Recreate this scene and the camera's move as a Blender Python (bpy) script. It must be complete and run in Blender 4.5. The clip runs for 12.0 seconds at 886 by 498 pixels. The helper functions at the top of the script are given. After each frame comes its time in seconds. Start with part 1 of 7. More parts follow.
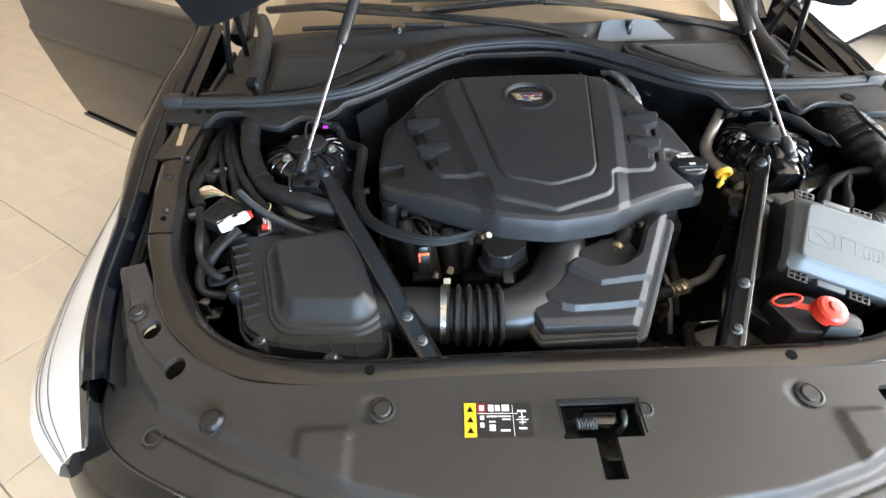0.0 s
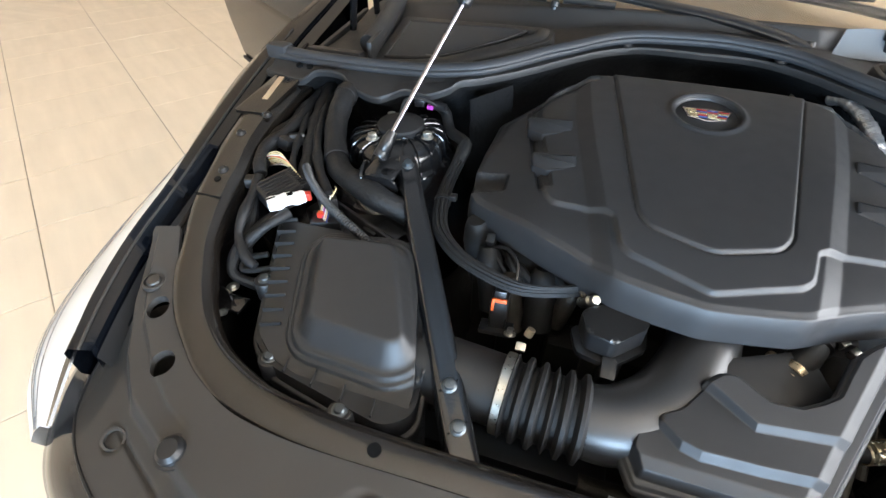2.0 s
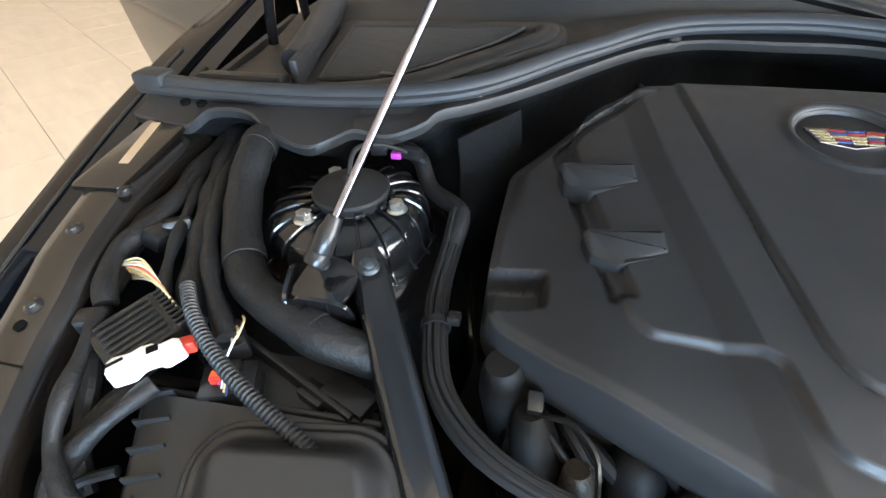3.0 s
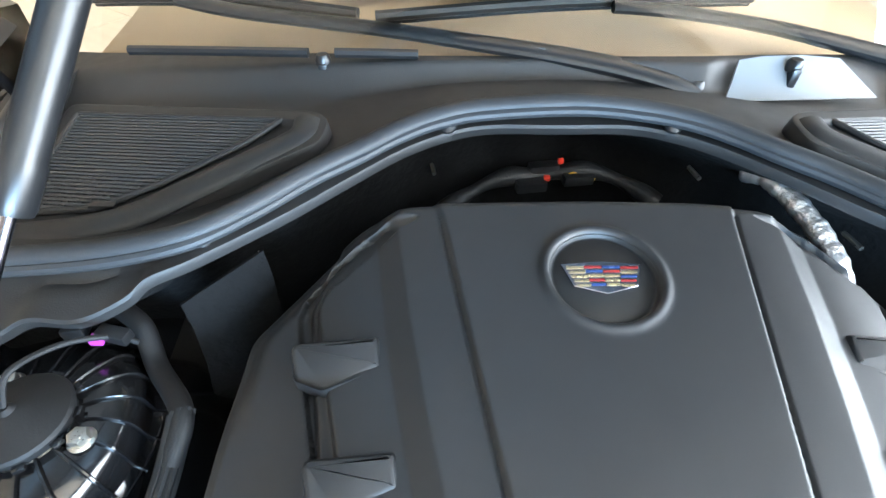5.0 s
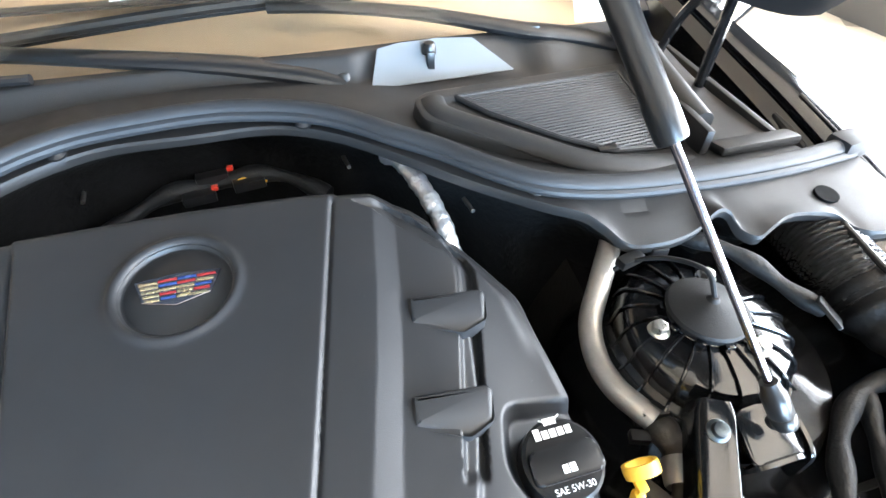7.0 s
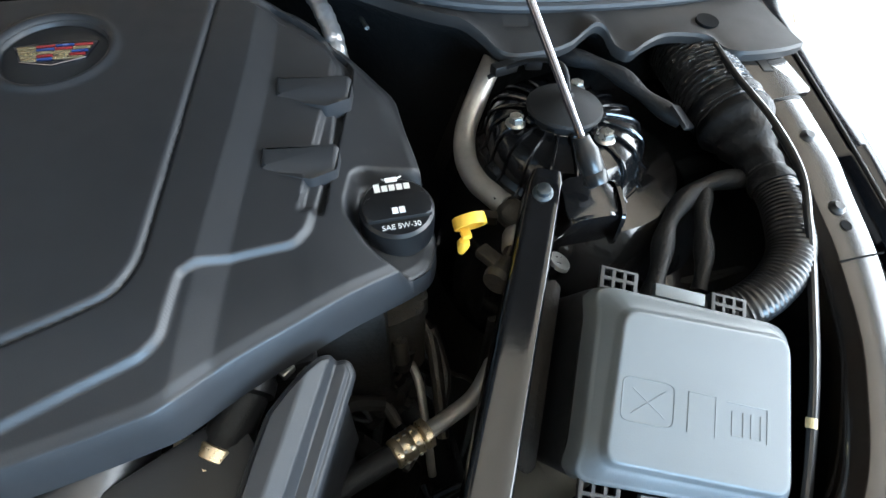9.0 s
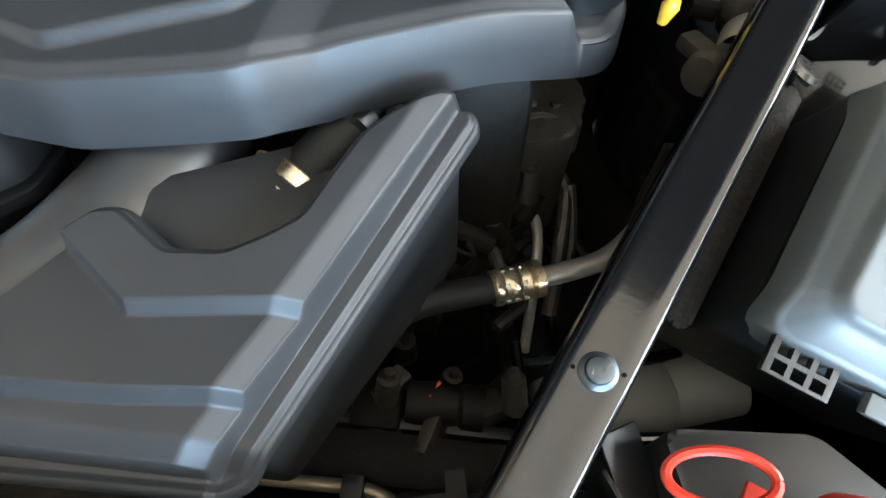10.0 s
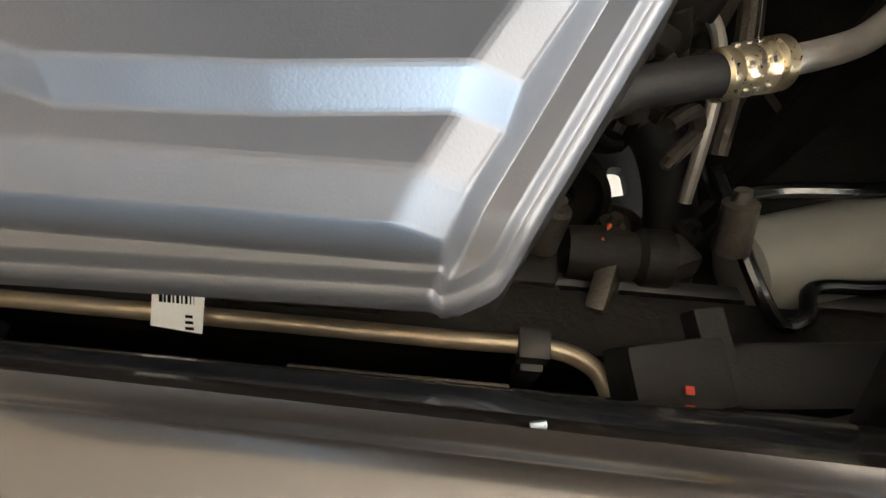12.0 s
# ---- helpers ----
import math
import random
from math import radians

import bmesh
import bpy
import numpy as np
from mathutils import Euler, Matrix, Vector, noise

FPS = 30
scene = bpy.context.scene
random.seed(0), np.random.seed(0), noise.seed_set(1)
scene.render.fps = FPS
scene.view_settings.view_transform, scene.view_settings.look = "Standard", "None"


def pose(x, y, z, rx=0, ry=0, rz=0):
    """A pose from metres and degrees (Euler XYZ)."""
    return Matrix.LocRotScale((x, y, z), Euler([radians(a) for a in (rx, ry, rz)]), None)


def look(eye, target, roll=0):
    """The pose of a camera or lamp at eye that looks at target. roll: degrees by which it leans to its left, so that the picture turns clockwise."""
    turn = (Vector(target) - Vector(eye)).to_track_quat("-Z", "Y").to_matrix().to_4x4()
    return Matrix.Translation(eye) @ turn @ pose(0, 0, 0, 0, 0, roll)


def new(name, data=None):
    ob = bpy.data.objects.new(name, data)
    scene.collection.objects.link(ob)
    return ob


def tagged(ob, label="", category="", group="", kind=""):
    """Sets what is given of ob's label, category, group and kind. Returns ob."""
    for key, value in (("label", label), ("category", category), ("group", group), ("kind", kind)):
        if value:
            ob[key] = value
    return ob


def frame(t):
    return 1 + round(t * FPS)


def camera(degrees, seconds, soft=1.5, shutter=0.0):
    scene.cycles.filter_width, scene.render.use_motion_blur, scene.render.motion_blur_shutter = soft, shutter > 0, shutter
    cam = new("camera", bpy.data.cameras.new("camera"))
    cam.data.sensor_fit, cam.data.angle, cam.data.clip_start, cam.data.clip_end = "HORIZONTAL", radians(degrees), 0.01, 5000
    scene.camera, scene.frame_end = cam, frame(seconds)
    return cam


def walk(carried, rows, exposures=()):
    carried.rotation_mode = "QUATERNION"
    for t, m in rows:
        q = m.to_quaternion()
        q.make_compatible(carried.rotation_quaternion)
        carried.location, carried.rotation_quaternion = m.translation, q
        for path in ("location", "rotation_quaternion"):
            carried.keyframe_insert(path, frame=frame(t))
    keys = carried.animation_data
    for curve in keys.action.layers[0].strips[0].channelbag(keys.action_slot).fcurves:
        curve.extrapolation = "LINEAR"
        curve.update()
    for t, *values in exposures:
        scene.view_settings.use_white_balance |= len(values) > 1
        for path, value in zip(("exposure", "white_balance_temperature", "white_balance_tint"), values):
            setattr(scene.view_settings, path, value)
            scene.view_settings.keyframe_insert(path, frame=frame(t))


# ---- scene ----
cam = camera(85.09, 12.0)
PATH = [
    (0, (-0.2220, -0.4043, 1.4370), (-0.2116, 0.7429, 0.4707), -1.66),
    (0.5, (-0.0717, -0.4764, 1.4600), (-0.1193, 0.6797, 0.5054), -0.46),
    (1, (0.0246, -0.4609, 1.4662), (-0.1462, 0.7077, 0.5413), 0.09),
    (1.5, (-0.0179, -0.3472, 1.4080), (-0.3180, 0.7854, 0.4715), 0.59),
    (2, (-0.1841, -0.1631, 1.3327), (-0.5346, 0.9122, 0.3473), 0.38),
    (2.5, (-0.2975, -0.0079, 1.2375), (-0.6137, 1.0799, 0.2544), -0.57),
    (3, (-0.3119, 0.1706, 1.2128), (-0.5745, 1.2919, 0.2517), -1.85),
    (3.2, (-0.3177, 0.2260, 1.2086), (-0.5743, 1.3367, 0.2337), -2.47),
    (4.8, (-0.1925, 0.3922, 1.3074), (-0.1874, 1.4788, 0.2733), 0.45),
    (5, (-0.1599, 0.3959, 1.3115), (-0.1381, 1.4712, 0.2658), 0.66),
    (5.5, (-0.0712, 0.3971, 1.3236), (-0.0029, 1.4585, 0.2659), 0.60),
    (6, (0.0244, 0.3924, 1.3314), (0.1659, 1.4442, 0.2714), 0.53),
    (6.5, (0.1099, 0.3732, 1.3254), (0.3341, 1.4192, 0.2739), 0.49),
    (7, (0.1640, 0.3480, 1.3249), (0.4646, 1.3713, 0.2702), 0.82),
    (7.2, (0.1855, 0.3347, 1.3286), (0.5230, 1.3407, 0.2683), 0.66),
    (8.8, (0.2696, 0.1762, 1.2616), (0.6094, 1.1119, 0.1395), 3.43),
    (9, (0.2657, 0.1599, 1.2381), (0.5392, 1.0688, 0.0766), 3.26),
    (9.5, (0.2664, 0.1325, 1.1564), (0.3141, 0.9371, -0.1087), -0.62),
    (10, (0.2526, 0.1111, 1.0625), (0.1565, 0.9342, -0.1878), -0.80),
    (10.5, (0.2476, 0.0957, 0.9809), (0.0853, 0.8746, -0.2907), -1.26),
    (11, (0.2220, 0.0849, 0.9314), (0.0532, 0.8409, -0.3531), -1.25),
    (11.5, (0.1970, 0.0831, 0.9202), (0.0678, 0.8041, -0.3888), -1.36),
    (12, (0.1267, 0.0795, 0.9060), (0.0540, 0.7367, -0.4404), -0.97),
]
EXPOSURES = [(0, 0.7, 6750, 14), (1.0, 0.75, 6700, 14), (2.0, 0.82, 6700, 14), (3.2, 1.1, 6650, 13), (4.8, 1.55, 6150, 9), (5.5, 1.8, 6150, 9), (7.0, 1.7, 6400, 13), (8.8, 0.5, 6150, 9), (9.5, 0.65, 6350, 9), (10.5, 1.4, 6650, 9), (11.2, 1.75, 7050, 14), (12.0, 2.1, 7400, 15)]
walk(cam, [(t, look(eye, target, roll)) for t, eye, target, roll in PATH], EXPOSURES)

# ---- world and light ----
world = bpy.data.worlds.new("sky")
scene.world = world
world.use_nodes = True
wn = world.node_tree
sky = wn.nodes.new("ShaderNodeTexSky")
sky.sky_type, sky.sun_disc = "NISHITA", False
sky.sun_elevation, sky.sun_rotation = radians(38), radians(60)
wn.nodes["Background"].inputs["Strength"].default_value = 0.12
wn.links.new(sky.outputs["Color"], wn.nodes["Background"].inputs["Color"])
sun = new("sun", bpy.data.lights.new("sun", "SUN"))
sun.data.energy, sun.data.angle, sun.data.color = 2.0, radians(1.0), (1.0, 0.95, 0.88)
sun.matrix_world = look((20, 11, 18), (0, 0, 0))


def window_light(name, place, target, w, h, watts, color):
    d = bpy.data.lights.new(name, "AREA")
    d.shape, d.size, d.size_y, d.energy, d.color = "RECTANGLE", w, h, watts, color
    ob = new(name, d)
    ob.matrix_world = look(place, target)
    return ob


ROOM_X0, ROOM_X1, ROOM_Y0, ROOM_Y1, ROOM_H = -7.0, 4.2, -5.5, 7.5, 4.2
window_light("window_light_front", (2.0, ROOM_Y0 + 0.1, 1.15), (1.8, 5, 0.9), 4.0, 2.0, 660, (0.48, 0.73, 1.0))
window_light("window_light_side", (ROOM_X1 - 0.1, -0.4, 1.8), (-5, -0.4, 1.7), 6.2, 3.0, 640, (0.88, 0.95, 1.0))
# unseen overhead lamp, added to brighten the floor and warm upward faces
window_light("skylight_light", (-2.0, 0.8, ROOM_H + 0.05), (-2.0, 0.8, 0), 5.2, 5.0, 900, (1.0, 0.89, 0.76))

# ---- materials ----
def mat(name, color, rough=0.5, metal=0.0, grain=0.0, grain_size=0.002, wear=0.12, wear_size=0.06, coat=0.0, rough_var=0.1, spec=0.5, dust=0.0):
    """A surface with fine relief and a slow drift of tone, sizes in metres."""
    m = bpy.data.materials.new(name)
    m.use_nodes = True
    t = m.node_tree
    b = t.nodes["Principled BSDF"]
    b.inputs["Metallic"].default_value = metal
    b.inputs["Coat Weight"].default_value = coat
    b.inputs["Coat Roughness"].default_value = 0.06
    b.inputs["Specular IOR Level"].default_value = spec
    co = t.nodes.new("ShaderNodeTexCoord")
    n1 = t.nodes.new("ShaderNodeTexNoise")
    n1.inputs["Scale"].default_value = 1.0 / wear_size
    n1.inputs["Detail"].default_value = 5
    t.links.new(co.outputs["Object"], n1.inputs["Vector"])
    mix = t.nodes.new("ShaderNodeMix")
    mix.data_type = "RGBA"
    lo = [max(0, c * (1 - wear)) for c in color]
    hi = [min(1, c * (1 + wear)) for c in color]
    mix.inputs["A"].default_value, mix.inputs["B"].default_value = (*lo, 1), (*hi, 1)
    t.links.new(n1.outputs["Fac"], mix.inputs["Factor"])
    top = mix.outputs["Result"]
    if dust:
        # scattered specks of pale dust, a millimetre or less across
        vo = t.nodes.new("ShaderNodeTexVoronoi")
        vo.inputs["Scale"].default_value = 70
        t.links.new(co.outputs["Object"], vo.inputs["Vector"])
        n4 = t.nodes.new("ShaderNodeTexNoise")
        n4.inputs["Scale"].default_value = 45
        t.links.new(co.outputs["Object"], n4.inputs["Vector"])
        rad = t.nodes.new("ShaderNodeMapRange")
        rad.inputs["From Min"].default_value, rad.inputs["From Max"].default_value = 0.57, 0.78
        rad.inputs["To Max"].default_value = 0.055
        t.links.new(n4.outputs["Fac"], rad.inputs["Value"])
        lt = t.nodes.new("ShaderNodeMath")
        lt.operation = "LESS_THAN"
        t.links.new(vo.outputs["Distance"], lt.inputs[0])
        t.links.new(rad.outputs["Result"], lt.inputs[1])
        dm = t.nodes.new("ShaderNodeMix")
        dm.data_type = "RGBA"
        k = t.nodes.new("ShaderNodeMath")
        k.operation = "MULTIPLY"
        k.inputs[1].default_value = dust
        t.links.new(lt.outputs["Value"], k.inputs[0])
        t.links.new(k.outputs["Value"], dm.inputs["Factor"])
        t.links.new(top, dm.inputs["A"])
        dm.inputs["B"].default_value = (0.42, 0.41, 0.39, 1)
        top = dm.outputs["Result"]
    t.links.new(top, b.inputs["Base Color"])
    mr = t.nodes.new("ShaderNodeMapRange")
    mr.inputs["To Min"].default_value = max(0.02, rough - rough_var)
    mr.inputs["To Max"].default_value = min(1, rough + rough_var)
    n2 = t.nodes.new("ShaderNodeTexNoise")
    n2.inputs["Scale"].default_value = 3.7 / wear_size
    n2.inputs["Detail"].default_value = 6
    t.links.new(co.outputs["Object"], n2.inputs["Vector"])
    t.links.new(n2.outputs["Fac"], mr.inputs["Value"])
    t.links.new(mr.outputs["Result"], b.inputs["Roughness"])
    if grain:
        n3 = t.nodes.new("ShaderNodeTexNoise")
        n3.inputs["Scale"].default_value = 1.0 / grain_size
        n3.inputs["Detail"].default_value = 3
        t.links.new(co.outputs["Object"], n3.inputs["Vector"])
        bp = t.nodes.new("ShaderNodeBump")
        bp.inputs["Strength"].default_value = grain
        bp.inputs["Distance"].default_value = grain_size * 0.5
        t.links.new(n3.outputs["Fac"], bp.inputs["Height"])
        t.links.new(bp.outputs["Normal"], b.inputs["Normal"])
    return m


PLASTIC = mat("textured black plastic", (0.012, 0.012, 0.0125), 0.48, grain=0.12, grain_size=0.0012, wear=0.2, dust=0.3)
COVER = mat("engine cover plastic", (0.018, 0.0185, 0.020), 0.47, grain=0.16, grain_size=0.0011, wear=0.18, wear_size=0.09, dust=0.25, spec=0.45)
ELBOW = mat("smooth moulded duct", (0.018, 0.0185, 0.020), 0.38, grain=0.05, wear=0.15, wear_size=0.08, dust=0.2, spec=0.75)
PANEL = mat("grey moulded plastic", (0.030, 0.0275, 0.0252), 0.45, grain=0.15, grain_size=0.0014, wear=0.15, wear_size=0.12, dust=0.15, spec=0.44)
COWL = mat("cowl plastic", (0.016, 0.0155, 0.0155), 0.52, grain=0.25, grain_size=0.0016, wear=0.18, wear_size=0.1, spec=0.42)
LID = mat("pale grey plastic", (0.095, 0.107, 0.112), 0.42, grain=0.15, grain_size=0.0012, wear=0.1)
SMOOTH = mat("satin black plastic", (0.009, 0.009, 0.0095), 0.33, grain=0.05, wear=0.2)
GLOSS = mat("glossy black enamel", (0.006, 0.006, 0.0065), 0.16, grain=0.04, grain_size=0.004, coat=0.4, rough_var=0.07, dust=0.35)
RAIL = mat("dark bronze paint", (0.0085, 0.0066, 0.0052), 0.22, coat=0.25, grain=0.0, wear=0.1, wear_size=0.2, rough_var=0.04, spec=0.62, dust=0.15)
PAINT = mat("black car paint", (0.003, 0.004, 0.006), 0.12, coat=0.12, rough_var=0.03, wear=0.05, spec=0.35)
RUBBER = mat("rubber", (0.009, 0.009, 0.0095), 0.62, grain=0.3, grain_size=0.002, wear=0.3, spec=0.32)
SEAL = mat("sealing rubber", (0.02, 0.0215, 0.024), 0.55, grain=0.12, grain_size=0.002, spec=0.4)
TAPE = mat("cloth harness tape", (0.0075, 0.0075, 0.008), 0.55, grain=0.45, grain_size=0.006, wear=0.4, wear_size=0.03, spec=0.33)
FABRIC = mat("bulkhead felt", (0.004, 0.004, 0.0042), 0.9, grain=0.5, grain_size=0.012, wear=0.3, spec=0.15)
STEEL = mat("zinc plated steel", (0.5, 0.49, 0.45), 0.3, 0.95, grain=0.1, wear=0.25, wear_size=0.015)
BOLT = mat("grey zinc", (0.1, 0.115, 0.125), 0.42, 0.9, grain=0.15, wear=0.2, wear_size=0.01)
ALU = mat("bare aluminium pipe", (0.46, 0.435, 0.40), 0.42, 0.7, grain=0.25, grain_size=0.003, wear=0.45, wear_size=0.025)
BRASS = mat("bronze coated tube", (0.4, 0.33, 0.24), 0.42, 0.7, grain=0.1, wear=0.2, wear_size=0.03)
BRASSY = mat("brassy crimped steel", (0.72, 0.6, 0.42), 0.3, 0.95, grain=0.1, wear=0.25, wear_size=0.01)
CAST = mat("cast aluminium", (0.075, 0.066, 0.055), 0.5, 0.6, grain=0.6, grain_size=0.003, wear=0.5, wear_size=0.02)
FOIL = mat("crinkled foil", (0.85, 0.85, 0.87), 0.32, 0.9, grain=0.9, grain_size=0.006, wear=0.15)
# also colours the sheets that stand for shade in gaps and recesses
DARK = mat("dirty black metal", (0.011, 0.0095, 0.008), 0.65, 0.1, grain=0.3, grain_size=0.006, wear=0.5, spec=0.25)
CHROME = mat("polished rod", (0.3, 0.29, 0.33), 0.2, 1.0, wear=0.05, rough_var=0.04)
WHITE = mat("white plastic", (0.8, 0.8, 0.82), 0.4, wear=0.06)
PAPER = mat("white paper", (0.8, 0.8, 0.78), 0.7, wear=0.05)
RED = mat("red plastic", (0.62, 0.045, 0.025), 0.33, wear=0.1)
ORANGE = mat("orange plastic", (0.7, 0.12, 0.03), 0.4, wear=0.1)
YELLOW = mat("yellow plastic", (0.75, 0.42, 0.04), 0.4, wear=0.12)
VIOLET = mat("violet plastic", (0.35, 0.04, 0.32), 0.4, wear=0.1)
TAN = mat("tan dashboard leather", (0.42, 0.30, 0.19), 0.6, grain=0.3, grain_size=0.003, wear=0.08, wear_size=0.2)
LAMP = mat("headlamp lens", (0.7, 0.72, 0.74), 0.1, coat=1.0, wear=0.08, rough_var=0.05)
LABEL_YELLOW = mat("label yellow", (0.85, 0.5, 0.02), 0.45, wear=0.05)
LABEL_DARK = mat("label brown", (0.008, 0.0072, 0.0065), 0.4, wear=0.08)
# print, and the black of uncut holes whose shade is painted
INK = mat("black ink", (0.003, 0.003, 0.003), 0.85, wear=0.05, spec=0.1)
CREAM = mat("cream wire insulation", (0.72, 0.6, 0.34), 0.45, wear=0.1)
PRINT = mat("white print", (0.78, 0.78, 0.76), 0.5, wear=0.04)
GOLD = mat("gold enamel", (0.62, 0.5, 0.28), 0.25, 0.8, wear=0.1)
BLUE = mat("blue enamel", (0.03, 0.06, 0.2), 0.25, 0.2, wear=0.1)
CRIMSON = mat("crimson enamel", (0.3, 0.03, 0.03), 0.25, 0.2, wear=0.1)
TILE = mat("beige floor tile", (0.9, 0.79, 0.64), 0.24, grain=0.03, grain_size=0.02, wear=0.07, wear_size=0.35, rough_var=0.06)
GROUT = mat("grey grout", (0.3, 0.26, 0.21), 0.8, grain=0.4, wear=0.2)
WALLP = mat("painted wall", (0.72, 0.6, 0.47), 0.8, grain=0.1, grain_size=0.004, wear=0.03, wear_size=0.5)
CEIL = mat("ceiling plaster", (0.62, 0.51, 0.40), 0.85, grain=0.1, grain_size=0.005, wear=0.04, wear_size=0.6)
DARKWALL = mat("dark grey wall panel", (0.09, 0.085, 0.08), 0.5, grain=0.1, grain_size=0.004, wear=0.06, wear_size=0.5)
LOUVRE = mat("louvre plastic", (0.03, 0.032, 0.035), 0.45, grain=0.1, wear=0.12)
# paler than the cowl: the sky's reflection is put into this colour
SKY_SHEEN = mat("pale grey plastic panel", (0.14, 0.15, 0.158), 0.35, grain=0.05, wear=0.06)
GREYPAINT = mat("dull grey green paint", (0.2, 0.2, 0.18), 0.45, grain=0.1, wear=0.15)
LENS_LINE = mat("lamp reflector edge", (0.2, 0.2, 0.21), 0.3, 0.3, wear=0.2)
FRAME = mat("window frame", (0.25, 0.26, 0.28), 0.4, 0.6, wear=0.1)


def streaks(m, size, amount):
    """Long soft veins along one direction of a stone tile, shifted tile by tile."""
    t = m.node_tree
    b = t.nodes["Principled BSDF"]
    co = t.nodes.new("ShaderNodeTexCoord")
    info = t.nodes.new("ShaderNodeObjectInfo")
    mp = t.nodes.new("ShaderNodeMapping")
    mp.inputs["Scale"].default_value = (0.5 / size, 4.0 / size, 1)
    add = t.nodes.new("ShaderNodeVectorMath")
    add.operation = "MULTIPLY_ADD"
    add.inputs[1].default_value = (40, 40, 40)
    t.links.new(info.outputs["Random"], add.inputs[0])
    t.links.new(co.outputs["Object"], add.inputs[2])
    t.links.new(add.outputs["Vector"], mp.inputs["Vector"])
    n = t.nodes.new("ShaderNodeTexNoise")
    n.inputs["Scale"].default_value, n.inputs["Detail"].default_value = 1.0, 4
    t.links.new(mp.outputs["Vector"], n.inputs["Vector"])
    old = b.inputs["Base Color"].links[0].from_socket
    mix = t.nodes.new("ShaderNodeMix")
    mix.data_type, mix.blend_type = "RGBA", "MULTIPLY"
    mix.inputs["Factor"].default_value = amount
    t.links.new(old, mix.inputs["A"])
    t.links.new(n.outputs["Fac"], mix.inputs["B"])
    t.links.new(mix.outputs["Result"], b.inputs["Base Color"])


streaks(TILE, 0.3, 0.2)


def glass(name, tint):
    m = bpy.data.materials.new(name)
    m.use_nodes = True
    t = m.node_tree
    out = t.nodes["Material Output"]
    g = t.nodes.new("ShaderNodeBsdfGlossy")
    g.inputs["Roughness"].default_value = 0.02
    tr = t.nodes.new("ShaderNodeBsdfTransparent")
    tr.inputs["Color"].default_value = (*tint, 1)
    fr = t.nodes.new("ShaderNodeFresnel")
    fr.inputs["IOR"].default_value = 1.5
    mx = t.nodes.new("ShaderNodeMixShader")
    t.links.new(fr.outputs["Fac"], mx.inputs["Fac"])
    t.links.new(tr.outputs["BSDF"], mx.inputs[1])
    t.links.new(g.outputs["BSDF"], mx.inputs[2])
    t.links.new(mx.outputs["Shader"], out.inputs["Surface"])
    return m


GLASS = glass("clear glass", (0.92, 0.95, 0.94))


# ---- building helpers ----
def smooth_all(me, angle=35):
    for p in me.polygons:
        p.use_smooth = True
    try:
        me.set_sharp_from_angle(angle=radians(angle))
    except AttributeError:
        pass


def part(name, bm, material, parent=None, label="", angle=35, m=None):
    """Links a bmesh as one mesh object, under a thing or a part."""
    bmesh.ops.recalc_face_normals(bm, faces=bm.faces)
    me = bpy.data.meshes.new(name)
    bm.to_mesh(me)
    bm.free()
    smooth_all(me, angle)
    me.materials.append(material)
    ob = new(name, me)
    if m is not None:
        ob.matrix_local = m
    if parent is not None:
        ob.parent = parent
    if label:
        ob["label"] = label
    return ob


def thing(name, label, category, group="", kind="", at=(0, 0, 0)):
    ob = new(name)
    ob.empty_display_size = 0.02
    ob.location = at
    return tagged(ob, label, category, group, kind)


def rounded(pts, r, seg=5):
    """A closed outline with its corners rounded; a point may carry a radius of its own."""
    out, n = [], len(pts)
    for i in range(n):
        p = Vector(pts[i][:2])
        a, b = Vector(pts[i - 1][:2]), Vector(pts[(i + 1) % n][:2])
        rr = pts[i][2] if len(pts[i]) > 2 else r
        u, v = a - p, b - p
        lu, lv = u.length, v.length
        rr = min(rr, lu * 0.45, lv * 0.45)
        u, v = u / lu, v / lv
        for k in range(seg + 1):
            s = k / seg
            q = (p + u * rr) * (1 - s) ** 2 + p * (2 * s * (1 - s)) + (p + v * rr) * s ** 2
            out.append((q.x, q.y))
    return out


def resample(pts, n):
    """n points spaced evenly along a closed outline."""
    p = np.array([*pts, pts[0]], float)
    d = np.r_[0, np.cumsum(np.hypot(*(np.diff(p, axis=0).T)))]
    s = np.linspace(0, d[-1], n, endpoint=False)
    return np.c_[np.interp(s, d, p[:, 0]), np.interp(s, d, p[:, 1])]


def spline(pts, per=8, closed=False):
    """Catmull-Rom through the points, any dimension."""
    p = np.array(pts, float)
    n = len(p)
    out = []
    for i in range(n if closed else n - 1):
        if closed:
            a, b, c, d = p[i - 1], p[i], p[(i + 1) % n], p[(i + 2) % n]
        else:
            a, b, c, d = p[max(i - 1, 0)], p[i], p[i + 1], p[min(i + 2, n - 1)]
        for k in range(per):
            t = k / per
            out.append(0.5 * (2 * b + (c - a) * t + (2 * a - 5 * b + 4 * c - d) * t * t + (3 * b - a - 3 * c + d) * t ** 3))
    if not closed:
        out.append(p[-1])
    return np.array(out)


